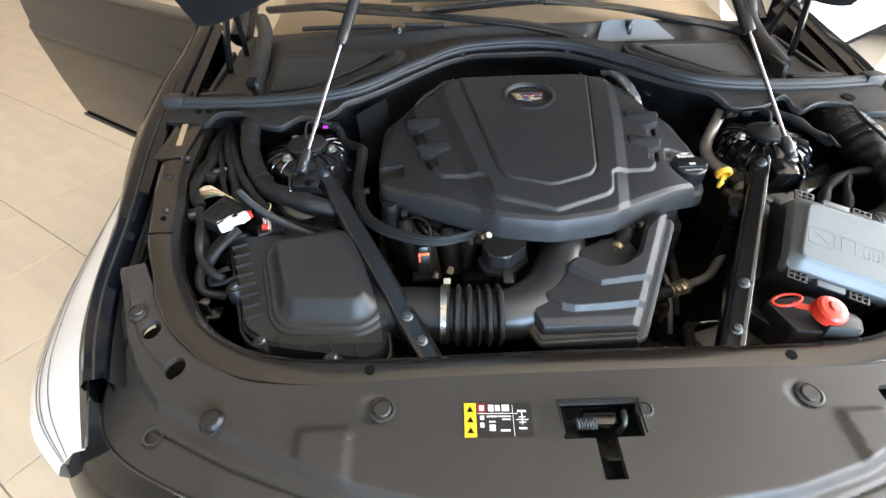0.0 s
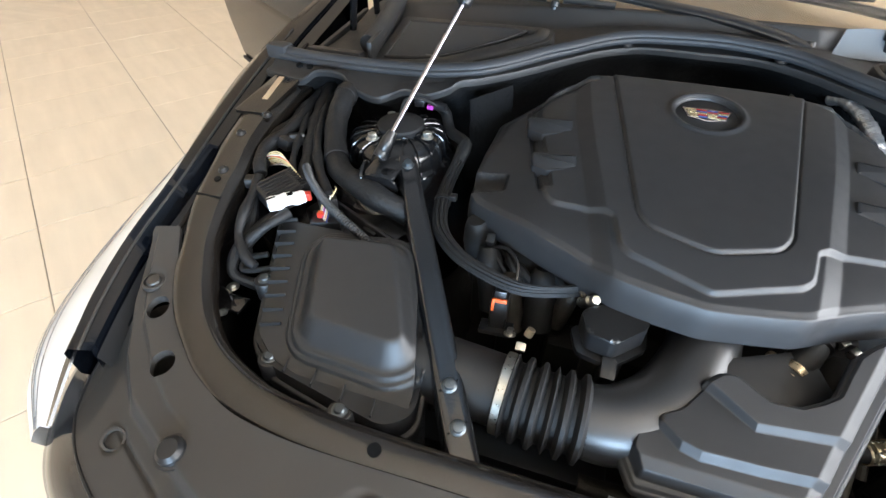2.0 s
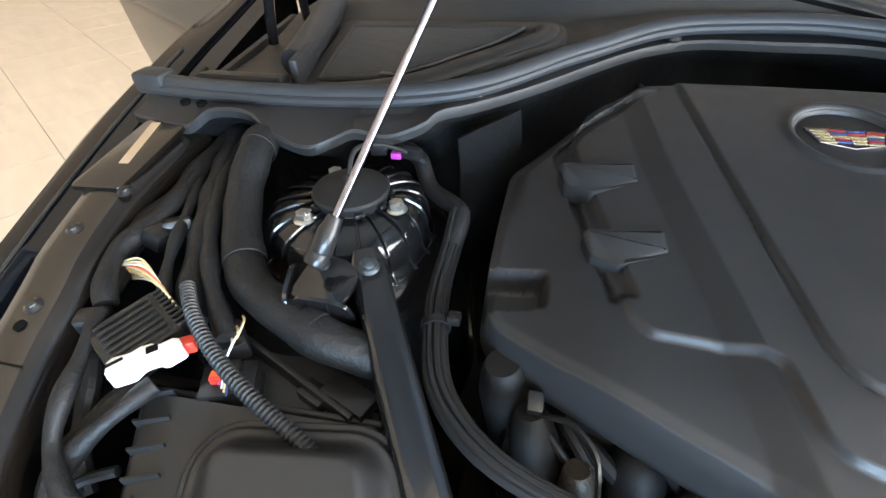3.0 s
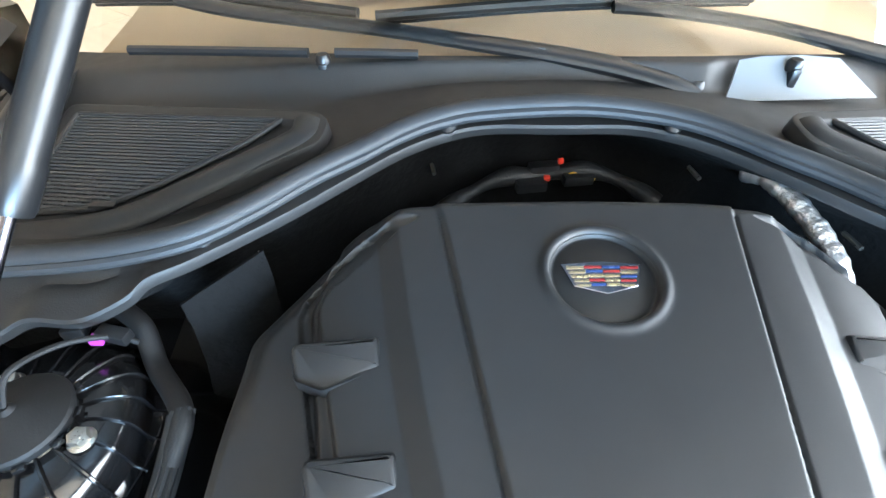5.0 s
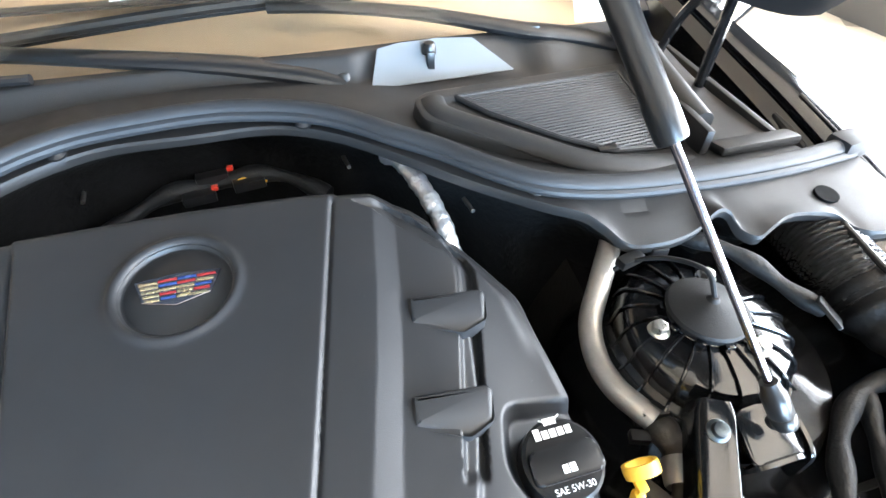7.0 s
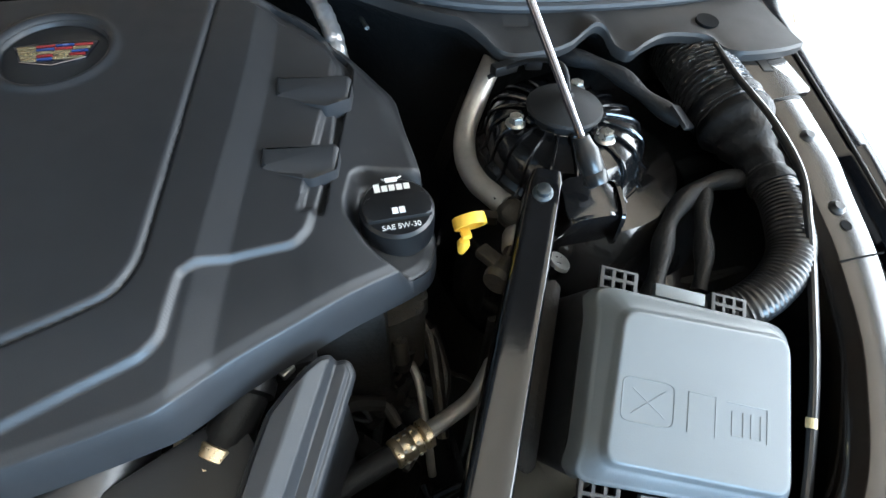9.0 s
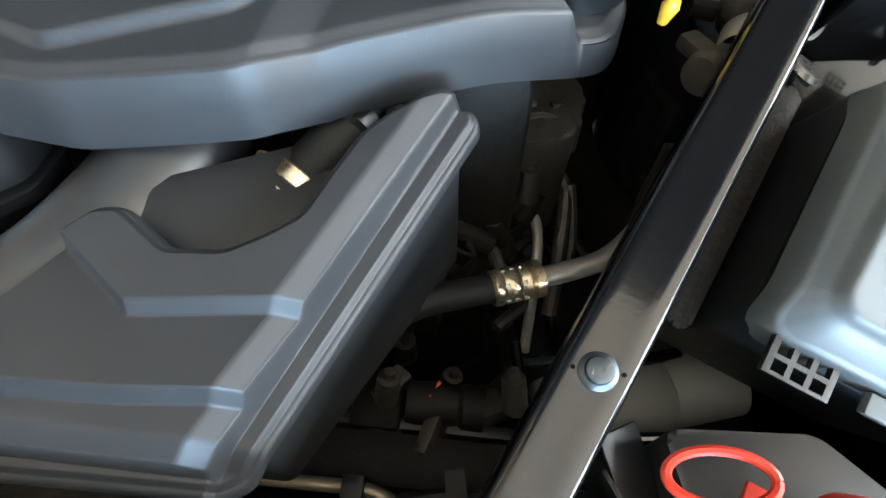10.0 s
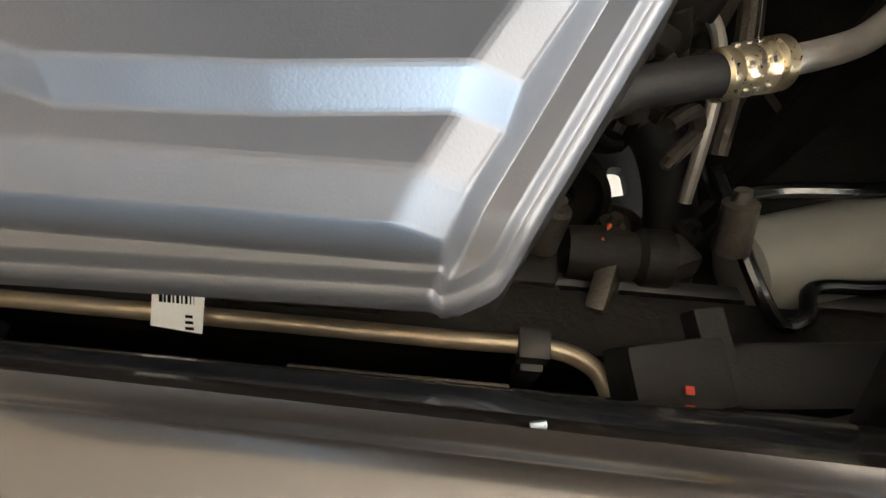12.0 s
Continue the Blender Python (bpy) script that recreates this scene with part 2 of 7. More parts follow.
def sdf(poly, x, y):
    """Signed distance to a closed outline, negative inside; x, y arrays."""
    p = np.array(poly, float)
    q = np.roll(p, -1, axis=0)
    best = np.full(np.shape(x), 1e9)
    inside = np.zeros(np.shape(x), bool)
    for (ax, ay), (bx, by) in zip(p, q):
        ex, ey = bx - ax, by - ay
        t = np.clip(((x - ax) * ex + (y - ay) * ey) / (ex * ex + ey * ey + 1e-12), 0, 1)
        best = np.minimum(best, np.hypot(x - ax - t * ex, y - ay - t * ey))
        cross = ((ay > y) != (by > y)) & (x < (bx - ax) * (y - ay) / ((by - ay) if abs(by - ay) > 1e-12 else 1e-12) + ax)
        inside ^= cross
    return np.where(inside, -best, best)


def ss(a, b, v):
    t = np.clip((v - a) / (b - a), 0, 1)
    return t * t * (3 - 2 * t)


def lin(a, b, v):
    return np.clip((v - a) / (b - a), 0, 1)


def rl(a, b, v):
    """A straight ramp with slightly rounded ends."""
    h = (b - a) * 0.12
    return (lin(a, b, v - h) + lin(a, b, v) + lin(a, b, v + h)) / 3


def mesh_of(verts, faces):
    bm = bmesh.new()
    vs = [bm.verts.new(v) for v in verts]
    for f in faces:
        try:
            bm.faces.new([vs[i] for i in f])
        except ValueError:
            pass
    return bm


def moulded(outline, centre, zfun, nu=240, nr=60, rim=0.004, skirt=0.04, flare=0.004, power=1.0, zlow=None):
    """A moulded shell: a top whose height is zfun(x, y), a rounded rim and a skirt that hangs from it."""
    o = resample(outline, nu)
    c = np.array(centre)
    rs = (np.arange(1, nr + 1) / nr) ** power
    pts = c + rs[:, None, None] * (o - c)[None]
    z = zfun(pts[..., 0], pts[..., 1])
    verts = [(c[0], c[1], float(zfun(np.array([c[0]]), np.array([c[1]]))[0]))]
    for i in range(nr):
        verts += [(a[0], a[1], b) for a, b in zip(pts[i], z[i])]
    tang = np.roll(o, -1, 0) - np.roll(o, 1, 0)
    area = np.sum(o[:, 0] * np.roll(o[:, 1], -1) - o[:, 1] * np.roll(o[:, 0], -1))
    nrm = np.c_[tang[:, 1], -tang[:, 0]] * (1 if area > 0 else -1)
    nrm /= np.linalg.norm(nrm, axis=1)[:, None] + 1e-12
    ze = z[-1]
    for off, dz in ((rim * 0.6, rim * 0.25), (rim, rim), (rim + flare * 0.5, skirt * 0.5), (rim + flare, skirt), (rim + flare - 0.003, skirt)):
        q = o + nrm * off
        if zlow is not None and dz > rim * 1.01:
            ze = zlow(o[:, 0], o[:, 1])
        verts += [(a[0], a[1], b - dz) for a, b in zip(q, ze)]
    faces = [(0, 1 + i, 1 + (i + 1) % nu) for i in range(nu)]
    for r in range(nr + 4):
        for i in range(nu):
            j = (i + 1) % nu
            faces.append((1 + r * nu + i, 1 + (r + 1) * nu + i, 1 + (r + 1) * nu + j, 1 + r * nu + j))
    return mesh_of(verts, faces)


def prism(outline, z0, z1, bevel=0.0, seg=2, m=None):
    """A block with a flat outline, its edges bevelled."""
    bm = bmesh.new()
    lo = [bm.verts.new((x, y, z0)) for x, y in outline]
    hi = [bm.verts.new((x, y, z1)) for x, y in outline]
    n = len(lo)
    top = bm.faces.new(hi)
    bm.faces.new(lo[::-1])
    for i in range(n):
        bm.faces.new((lo[i], lo[(i + 1) % n], hi[(i + 1) % n], hi[i]))
    if bevel:
        bmesh.ops.bevel(bm, geom=list(top.edges), offset=bevel, segments=seg, affect="EDGES", profile=0.6)
    if m is not None:
        bm.transform(m)
    return bm


def block(size, bevel=0.002, m=None, seg=2):
    bm = bmesh.new()
    bmesh.ops.create_cube(bm, size=1)
    bm.transform(Matrix.Diagonal((*size, 1)))
    if bevel:
        bmesh.ops.bevel(bm, geom=list(bm.edges), offset=bevel, segments=seg, affect="EDGES", profile=0.6)
    if m is not None:
        bm.transform(m)
    return bm


def joined(*bms):
    out = bmesh.new()
    for b in bms:
        me = bpy.data.meshes.new("tmp")
        b.to_mesh(me)
        b.free()
        out.from_mesh(me)
        bpy.data.meshes.remove(me)
    return out


def tube(pts, radius, seg=14, per=8, caps=True, curve=True, squash=1.0):
    """A pipe swept along a smooth path; radius: a number or a function of the run in metres."""
    p = spline(pts, per) if curve else np.array(pts, float)
    d = np.r_[0, np.cumsum(np.linalg.norm(np.diff(p, axis=0), axis=1))]
    bm = bmesh.new()
    rings, up = [], None
    for i in range(len(p)):
        t = Vector(p[min(i + 1, len(p) - 1)] - p[max(i - 1, 0)]).normalized()
        if up is None:
            up = t.orthogonal().normalized() if abs(t.z) > 0.9 else Vector((0, 0, 1))
        up = (up - t * up.dot(t)).normalized()
        side = t.cross(up)
        r = radius(d[i]) if callable(radius) else radius
        rings.append([bm.verts.new(Vector(p[i]) + (side * math.cos(a) + up * math.sin(a) * squash) * r) for a in np.linspace(0, 2 * math.pi, seg, endpoint=False)])
    for a, b in zip(rings, rings[1:]):
        for i in range(seg):
            bm.faces.new((a[i], a[(i + 1) % seg], b[(i + 1) % seg], b[i]))
    if caps:
        bm.faces.new(rings[0][::-1])
        bm.faces.new(rings[-1])
    return bm


def even(pts, step, per=12):
    """A smooth path resampled at even steps."""
    p = spline(pts, per)
    d = np.r_[0, np.cumsum(np.linalg.norm(np.diff(p, axis=0), axis=1))]
    s = np.linspace(0, d[-1], max(2, int(d[-1] / step)))
    return np.c_[[np.interp(s, d, p[:, k]) for k in range(3)]].T


def corrugated(pts, r, pitch=0.006, depth=0.0022, seg=16):
    """A ribbed conduit or bellows."""
    p = even(pts, pitch / 4)
    return tube(p, lambda s: r + depth * (1 if math.sin(2 * math.pi * s / pitch) > 0 else -0.6), seg, curve=False)


def lathe(profile, seg=32, m=None):
    """Rows of (radius, height) turned round the z axis."""
    bm = bmesh.new()
    rings = []
    for r, z in profile:
        rings.append([bm.verts.new((r * math.cos(a), r * math.sin(a), z)) for a in np.linspace(0, 2 * math.pi, seg, endpoint=False)] if r > 1e-6 else [bm.verts.new((0, 0, z))])
    for a, b in zip(rings, rings[1:]):
        for i in range(seg):
            j = (i + 1) % seg
            if len(a) == 1 and len(b) == 1:
                continue
            if len(a) == 1:
                bm.faces.new((a[0], b[i], b[j]))
            elif len(b) == 1:
                bm.faces.new((a[i], a[j], b[0]))
            else:
                bm.faces.new((a[i], a[j], b[j], b[i]))
    if m is not None:
        bm.transform(m)
    return bm


def along(p, q, roll=0):
    """A pose at p whose z axis points to q."""
    p, q = Vector(p), Vector(q)
    return Matrix.Translation(p) @ (q - p).to_track_quat("Z", "Y").to_matrix().to_4x4() @ pose(0, 0, 0, 0, 0, roll)


def frame_of(origin, xdir, ydir):
    x = Vector(xdir).normalized()
    z = x.cross(Vector(ydir)).normalized()
    y = z.cross(x)
    return Matrix.Translation(origin) @ Matrix((x, y, z)).transposed().to_4x4()


def ruled(curves, close=True, thick=0.0):
    """A skin over rows of points (each the same count)."""
    n = len(curves[0])
    verts = [tuple(v) for c in curves for v in c]
    faces = [(r * n + i, r * n + i + 1, (r + 1) * n + i + 1, (r + 1) * n + i) for r in range(len(curves) - 1) for i in range(n - 1)]
    bm = mesh_of(verts, faces)
    if thick:
        bmesh.ops.recalc_face_normals(bm, faces=bm.faces)
        bmesh.ops.solidify(bm, geom=list(bm.faces), thickness=thick)
    return bm


def bolt(parent, place, axis, r=0.0085, h=0.008, material=STEEL, washer=1.7, label="zinc plated bolt"):
    hexa = [(r * math.cos(k * math.pi / 3), r * math.sin(k * math.pi / 3)) for k in range(6)]
    bm = joined(prism(hexa, 0.0015, h, 0.0012), lathe([(0, 0), (r * washer, 0), (r * washer, 0.001), (r * 1.1, 0.0026), (0, 0.0026)], 24), lathe([(0, h), (r * 0.6, h), (r * 0.6, h + 0.0006), (0, h + 0.0006)], 16))
    return part("bolt", bm, material, parent, label, m=along(place, Vector(place) + Vector(axis)))


def cut(ob, cutters):
    """Opens holes through a solid: the cutters are bmeshes."""
    tmp = []
    for bm in cutters:
        bmesh.ops.recalc_face_normals(bm, faces=bm.faces)
        me = bpy.data.meshes.new("cutter")
        bm.to_mesh(me)
        bm.free()
        c = new("cutter", me)
        mod = ob.modifiers.new("cut", "BOOLEAN")
        mod.object, mod.operation, mod.solver = c, "DIFFERENCE", "EXACT"
        tmp.append(c)
    dg = bpy.context.evaluated_depsgraph_get()
    me = bpy.data.meshes.new_from_object(ob.evaluated_get(dg))
    old = ob.data
    ob.modifiers.clear()
    ob.data = me
    me.name = old.name
    smooth_all(me)
    bpy.data.meshes.remove(old)
    for c in tmp:
        d = c.data
        bpy.data.objects.remove(c)
        bpy.data.meshes.remove(d)


def rail_z(y):
    return float(np.interp(y, [-0.1, 0.06, 0.16, 0.335, 0.45, 0.55, 0.75, 1.0], [0.742, 0.787, 0.813, 0.866, 0.905, 0.922, 0.94, 0.955]))


def mirror(pts):
    return [(-p[0], *p[1:]) for p in pts]

# ---- the showroom ----
def slab(name, size, place, material, label, category, cutters=None):
    ob = part(name, block(size, 0), material, m=pose(*place))
    tagged(ob, label, category, kind="structure")
    if cutters:
        cut(ob, cutters)
    return ob


RX, RY = (ROOM_X0 + ROOM_X1) / 2, (ROOM_Y0 + ROOM_Y1) / 2
LX, LY = ROOM_X1 - ROOM_X0, ROOM_Y1 - ROOM_Y0
floor = slab("floor", (LX + 0.4, LY + 0.4, 0.2), (RX, RY, -0.104), GROUT, "showroom floor with thin grey joints under oblong tiles", "floor")
# the ceiling's opening is made up too, to let the added overhead light in
slab("ceiling", (LX + 0.4, LY + 0.4, 0.2), (RX, RY, ROOM_H + 0.1), CEIL, "warm beige plaster showroom ceiling with an opening for an added overhead light", "ceiling", [block((5.3, 5.1, 0.6), 0, pose(-2.0 - RX, 0.8 - RY, 0))])
slab("wall_west", (0.2, LY, ROOM_H), (ROOM_X0 - 0.1, RY, ROOM_H / 2), WALLP, "plain warm white showroom wall", "wall")
slab("wall_back", (LX, 0.2, ROOM_H), (RX, ROOM_Y1 + 0.1, ROOM_H / 2), WALLP, "plain warm white showroom wall behind the car", "wall")
slab("wall_front", (LX, 0.2, ROOM_H), (RX, ROOM_Y0 - 0.1, ROOM_H / 2), DARKWALL, "dark grey showroom wall with a wide shop window", "wall", [block((4.0, 0.6, 2.0), 0, pose(2.0 - RX, 0, 1.15 - ROOM_H / 2))])
slab("wall_east", (0.2, LY, ROOM_H), (ROOM_X1 + 0.1, RY, ROOM_H / 2), DARKWALL, "dark grey showroom wall with a long bright window", "wall", [block((0.6, 6.2, 3.0), 0, pose(0, -0.4 - RY, 1.8 - ROOM_H / 2))])


def shop_window(name, at, turn, w, h, n):
    win = thing(name, "large shop window with slim grey metal frames", "window", kind="structure")
    win.matrix_world = pose(*at, 0, 0, turn)
    for z in (-h / 2, h / 2):
        part("window_frame", block((w, 0.08, 0.06), 0.004, pose(0, 0, z)), FRAME, win)
    for k in range(n + 1):
        part("mullion", block((0.06, 0.08, h - 0.06), 0.004, pose(-w / 2 + w * k / n, 0, 0)), FRAME, win)
    for k in range(n):
        p = part("pane", block((w / n - 0.06, 0.01, h - 0.06), 0, pose(-w / 2 + w * (k + 0.5) / n, 0, 0)), GLASS, win)
        p.visible_shadow = False
    return win


shop_window("window_1", (2.0, ROOM_Y0 - 0.1, 1.15), 0, 4.0, 2.0, 3)
shop_window("window_2", (ROOM_X1 + 0.1, -0.4, 1.8), 90, 6.2, 3.0, 4)

outside = part("ground", block((120, 120, 0.1), 0, pose(0, 0, -0.3)), mat("pale paving", (0.5, 0.48, 0.45), 0.8, grain=0.2, wear=0.1, wear_size=2), None)
tagged(outside, "pale sunlit paving outside the showroom", "ground", kind="structure")

# ---- the car's body ----
car = thing("car", "black sedan with its hood raised and both front doors open", "car")

# the rail round the engine bay: inner and outer edges, one side, from the rear forwards
IN_L = [(-0.775, 0.70), (-0.772, 0.60), (-0.762, 0.50), (-0.745, 0.42), (-0.737, 0.355), (-0.715, 0.28), (-0.690, 0.232), (-0.655, 0.18), (-0.61, 0.14), (-0.556, 0.112), (-0.48, 0.092), (-0.339, 0.085), (-0.20, 0.087)]
OUT_L = [(-0.84, 0.70), (-0.83, 0.60), (-0.815, 0.50), (-0.80, 0.42), (-0.786, 0.335), (-0.752, 0.255), (-0.733, 0.208), (-0.696, 0.156), (-0.645, 0.112), (-0.60, 0.083), (-0.53, 0.057), (-0.40, 0.043), (-0.229, 0.048)]
inner = spline(IN_L + [(0.0, 0.089)] + mirror(IN_L)[::-1], 6)
outer = spline(OUT_L + [(0.0, 0.049)] + mirror(OUT_L)[::-1], 6)


def lift(c, dz=0.0, shrink=0.0, toward=None):
    return [(p[0], p[1], rail_z(p[1]) + dz) for p in c]


def mixc(a, b, t):
    return a * (1 - t) + b * t


rows = [
    lift(mixc(inner, outer, -0.26), -0.030),
    lift(mixc(inner, outer, -0.24), -0.016),
    lift(mixc(inner, outer, -0.14), -0.007),
    lift(mixc(inner, outer, 0.0), -0.0045),
    lift(mixc(inner, outer, 0.04), -0.002),
    lift(mixc(inner, outer, 0.10), -0.0005),
    lift(mixc(inner, outer, 0.3), 0.0011),
    lift(mixc(inner, outer, 0.5), 0.0015),
    lift(mixc(inner, outer, 0.7), 0.0011),
    lift(mixc(inner, outer, 0.9), 0.0),
    lift(mixc(inner, outer, 0.98), -0.003),
    lift(outer, -0.012),
    lift(outer, -0.03),
]
rail = part("bay_rail", ruled(rows), RAIL, car, "dark bronze painted metal rail framing the engine bay", angle=50)
# seams and fasteners of the rail
for s in (-1, 1):
    part("rail_seam", block((0.054, 0.0016, 0.002), 0, pose(s * 0.762, 0.345, rail_z(0.345) + 0.0018, 12)), INK, car)
    part("rail_plate", prism(rounded([(-0.035, -0.075), (0.03, -0.07), (0.035, 0.06), (-0.025, 0.065)], 0.008), 0, 0.006, 0.002, m=pose(s * 0.802, 0.615, rail_z(0.615) + 0.0015, 8)), RAIL, car, "bronze painted cover plate")
    part("rail_sticker", block((0.012, 0.085, 0.0008), 0, pose(s * 0.803, 0.628, rail_z(0.628) + 0.009, 8, 0, s * -8)), TAN if s < 0 else LABEL_DARK, car)
    for x, y in ((0.766, 0.545), (0.784, 0.484), (0.765, 0.398)):
        part("rail_screw", lathe([(0, 0.004), (0.005, 0.004), (0.006, 0.002), (0.009, 0), (0.009, -0.002)], 14, pose(s * x, y, rail_z(y) + 0.002, 12)), SMOOTH, car)
    # the rail isn't pierced: flat black discs paint the shade in its holes
    part("rail_hole", lathe([(0, 0.0), (0.006, 0.0)], 14, pose(s * 0.764, 0.378, rail_z(0.378) + 0.0026, 14)), INK, car)
    part("rail_hole", lathe([(0, 0.0), (0.0085, 0.0)], 16, pose(s * 0.341, 0.067, rail_z(0.067) + 0.0028, 14)), INK, car)

# the moulded front cover between rail and bumper
OUTER_L = [(-0.812, 0.272), (-0.804, 0.20), (-0.791, 0.13), (-0.793, 0.07), (-0.768, 0.01), (-0.70, -0.045), (-0.58, -0.098), (-0.46, -0.125), (-0.34, -0.146), (-0.17, -0.160)]
IN2_L = [(-0.770, 0.280), (-0.735, 0.222), (-0.705, 0.180), (-0.660, 0.132), (-0.605, 0.090), (-0.548, 0.062), (-0.484, 0.050), (-0.404, 0.047), (-0.26, 0.051), (-0.13, 0.053)]
pin = spline(IN2_L + [(0.0, 0.053)] + mirror(IN2_L)[::-1], 18)
pout = spline(OUTER_L + [(0.0, -0.162)] + mirror(OUTER_L)[::-1], 18)


FOLD = ([0, 0.10, 0.257, 0.366, 0.447, 0.555, 0.678, 0.73, 0.77, 0.81], [-0.145, -0.139, -0.122, -0.094, -0.061, -0.015, 0.044, 0.095, 0.16, 0.26])
GROOVE = ([0.2, 0.288, 0.417, 0.54, 0.685], [-0.17, -0.145, -0.107, -0.062, 0.009])
SWAGE = ([0.55, 0.578, 0.618, 0.675, 0.738, 0.775, 0.80], [0.02, 0.028, 0.043, 0.081, 0.139, 0.203, 0.26])


def panel_z(x, y, v):
    """Height of the front cover: a flat top, a fold, then a slope to the bumper."""
    ax = np.abs(x)
    z = 0.778 + 0.14 * y + 0.6 * np.clip(y, 0, 1) ** 2 - 0.012 * ss(0.45, 0.8, ax)
    s = (np.interp(ax, *FOLD) - y) * np.interp(ax, [0, 0.3, 0.5, 0.7], [1, 0.95, 0.92, 0.75])
    z = z - 0.018 * ss(0.0, 0.014, s) - 0.20 * np.clip(s, 0, 1)
    # raised pad at each side of the latch
    pad = ss(0.360, 0.368, ax) * (1 - ss(0.432, 0.446, ax)) * (1 - ss(-0.032, -0.016, y))
    z = z + 0.0055 * pad * (1 - ss(0.0, 0.012, s))
    # groove along the slope and the step beside the rail
    g = np.exp(-((y - np.interp(ax, *GROOVE)) / 0.0035) ** 2)
    z = z - 0.004 * g * ss(0.27, 0.32, ax) * (1 - ss(0.67, 0.70, ax))
    w = (y - np.interp(ax, *SWAGE)) * 0.75
    z = z + 0.0045 * (ss(-0.004, 0.003, w) - 1) * ss(0.56, 0.60, ax)
    # round dimples under the caps
    for cx, cy, r in ((0.328, 0.004, 0.026), (0.759, 0.193, 0.020), (0.680, -0.003, 0.020)):
        z = z - 0.003 * (1 - ss(r * 0.7, r, np.hypot(ax - cx, y - cy)))
    return z


NV = 100
grid = []
for k in range(NV + 1):
    c = mixc(pin, pout, k / NV)
    grid.append(np.c_[c, panel_z(c[:, 0], c[:, 1], np.full(len(c), k / NV))])
n = len(grid[0])
verts = [tuple(v) for r in grid for v in r] + [(v[0], v[1], v[2] - 0.012) for r in grid for v in r]
off = len(grid) * n
faces = []
for r in range(NV):
    for i in range(n - 1):
        a, b, c2, d = r * n + i, r * n + i + 1, (r + 1) * n + i + 1, (r + 1) * n + i
        faces += [(a, b, c2, d), (off + d, off + c2, off + b, off + a)]
for i in range(n - 1):
    faces += [(i + 1, i, off + i, off + i + 1), (NV * n + i, NV * n + i + 1, off + NV * n + i + 1, off + NV * n + i)]
for r in range(NV):
    faces += [(r * n, (r + 1) * n, off + (r + 1) * n, off + r * n), ((r + 1) * n + n - 1, r * n + n - 1, off + r * n + n - 1, off + (r + 1) * n + n - 1)]
panel = part("front_cover", mesh_of(verts, faces), PANEL, car, "dark grey moulded plastic cover behind the grille", angle=40)
holes = [block((0.118, 0.052, 0.2), 0, pose(0.009, -0.025, 0.78)), block((0.032, 0.06, 0.2), 0, pose(0.011, -0.078, 0.78))]
for s in (-1, 1):
    holes += [lathe([(0, -0.1), (0.017, -0.1), (0.017, 0.1), (0, 0.1)], 20, pose(s * 0.725, 0.158, 0.8)), lathe([(0, -0.1), (0.018, -0.1), (0.018, 0.1), (0, 0.1)], 20, pose(s * 0.664, 0.089, 0.79))]
holes.append(prism(rounded([(0.443, 0.012), (0.55, 0.018), (0.562, -0.043), (0.468, -0.06), (0.447, -0.035)], 0.012), 0.6, 0.9))
cut(panel, holes)
# dark cups added behind the cut holes, for the shade inside them
for s in (-1, 1):
    for x, y, z in ((0.725, 0.158, 0.775), (0.664, 0.089, 0.765)):
        part("clip_well", lathe([(0, -0.03), (0.021, -0.03), (0.021, 0.012)], 20, pose(s * x, y, z)), DARK, car, "dark cup added behind a push clip hole")


def on_panel(x, y):
    k = np.argmin([np.min(np.hypot(r[:, 0] - x, r[:, 1] - y)) for r in grid])
    r = grid[k]
    return float(r[np.argmin(np.hypot(r[:, 0] - x, r[:, 1] - y)), 2])


def push_cap(x, y, r, high=0.006):
    z = on_panel(x, y)
    return part("push_clip", lathe([(0, high), (r * 0.55, high), (r * 0.62, high * 0.7), (r * 0.66, 0.002), (r * 0.8, 0.0015), (r * 0.84, 0.004), (r, 0.003), (r * 1.05, -0.004)], 24, pose(x, y, z, 6)), PANEL, car)


for x, y, r in ((-0.318, 0.004, 0.021), (0.338, 0.004, 0.021), (-0.759, 0.193, 0.017), (0.759, 0.193, 0.017)):
    push_cap(x, y, r)
for s in (-1, 1):
    z = on_panel(s * 0.574, -0.003)
    part("push_clip", lathe([(0, 0.012), (0.012, 0.011), (0.017, 0.006), (0.018, 0.0), (0.022, -0.001), (0.022, -0.004)], 20, pose(s * 0.574, -0.003, z, 10)), SMOOTH, car)
part("cover_edge", tube([tuple(p) for p in grid[-1][40:-40:6]], 0.0022, 6, 2), SMOOTH, car)
for s in (-1, 1):
    part("clip_ring", lathe([(0.011, 0.0), (0.012, 0.003), (0.015, 0.003), (0.016, -0.002)], 20, pose(s * 0.680, -0.003, on_panel(s * 0.680, -0.003) + 0.001, 15, s * -12)), PANEL, car)
    part("slot", tube([(s * x, y, on_panel(s * x, y) + 0.001) for x, y in ((0.765, 0.085), (0.774, 0.12), (0.779, 0.16))], 0.0018, 6), INK, car)
push_cap(0.078, -0.012, 0.013, 0.004)
part("push_clip", lathe([(0, 0.001), (0.004, 0.001), (0.004, -0.002)], 10, pose(0.005, -0.148, on_panel(0.005, -0.148) + 0.001)), INK, car)

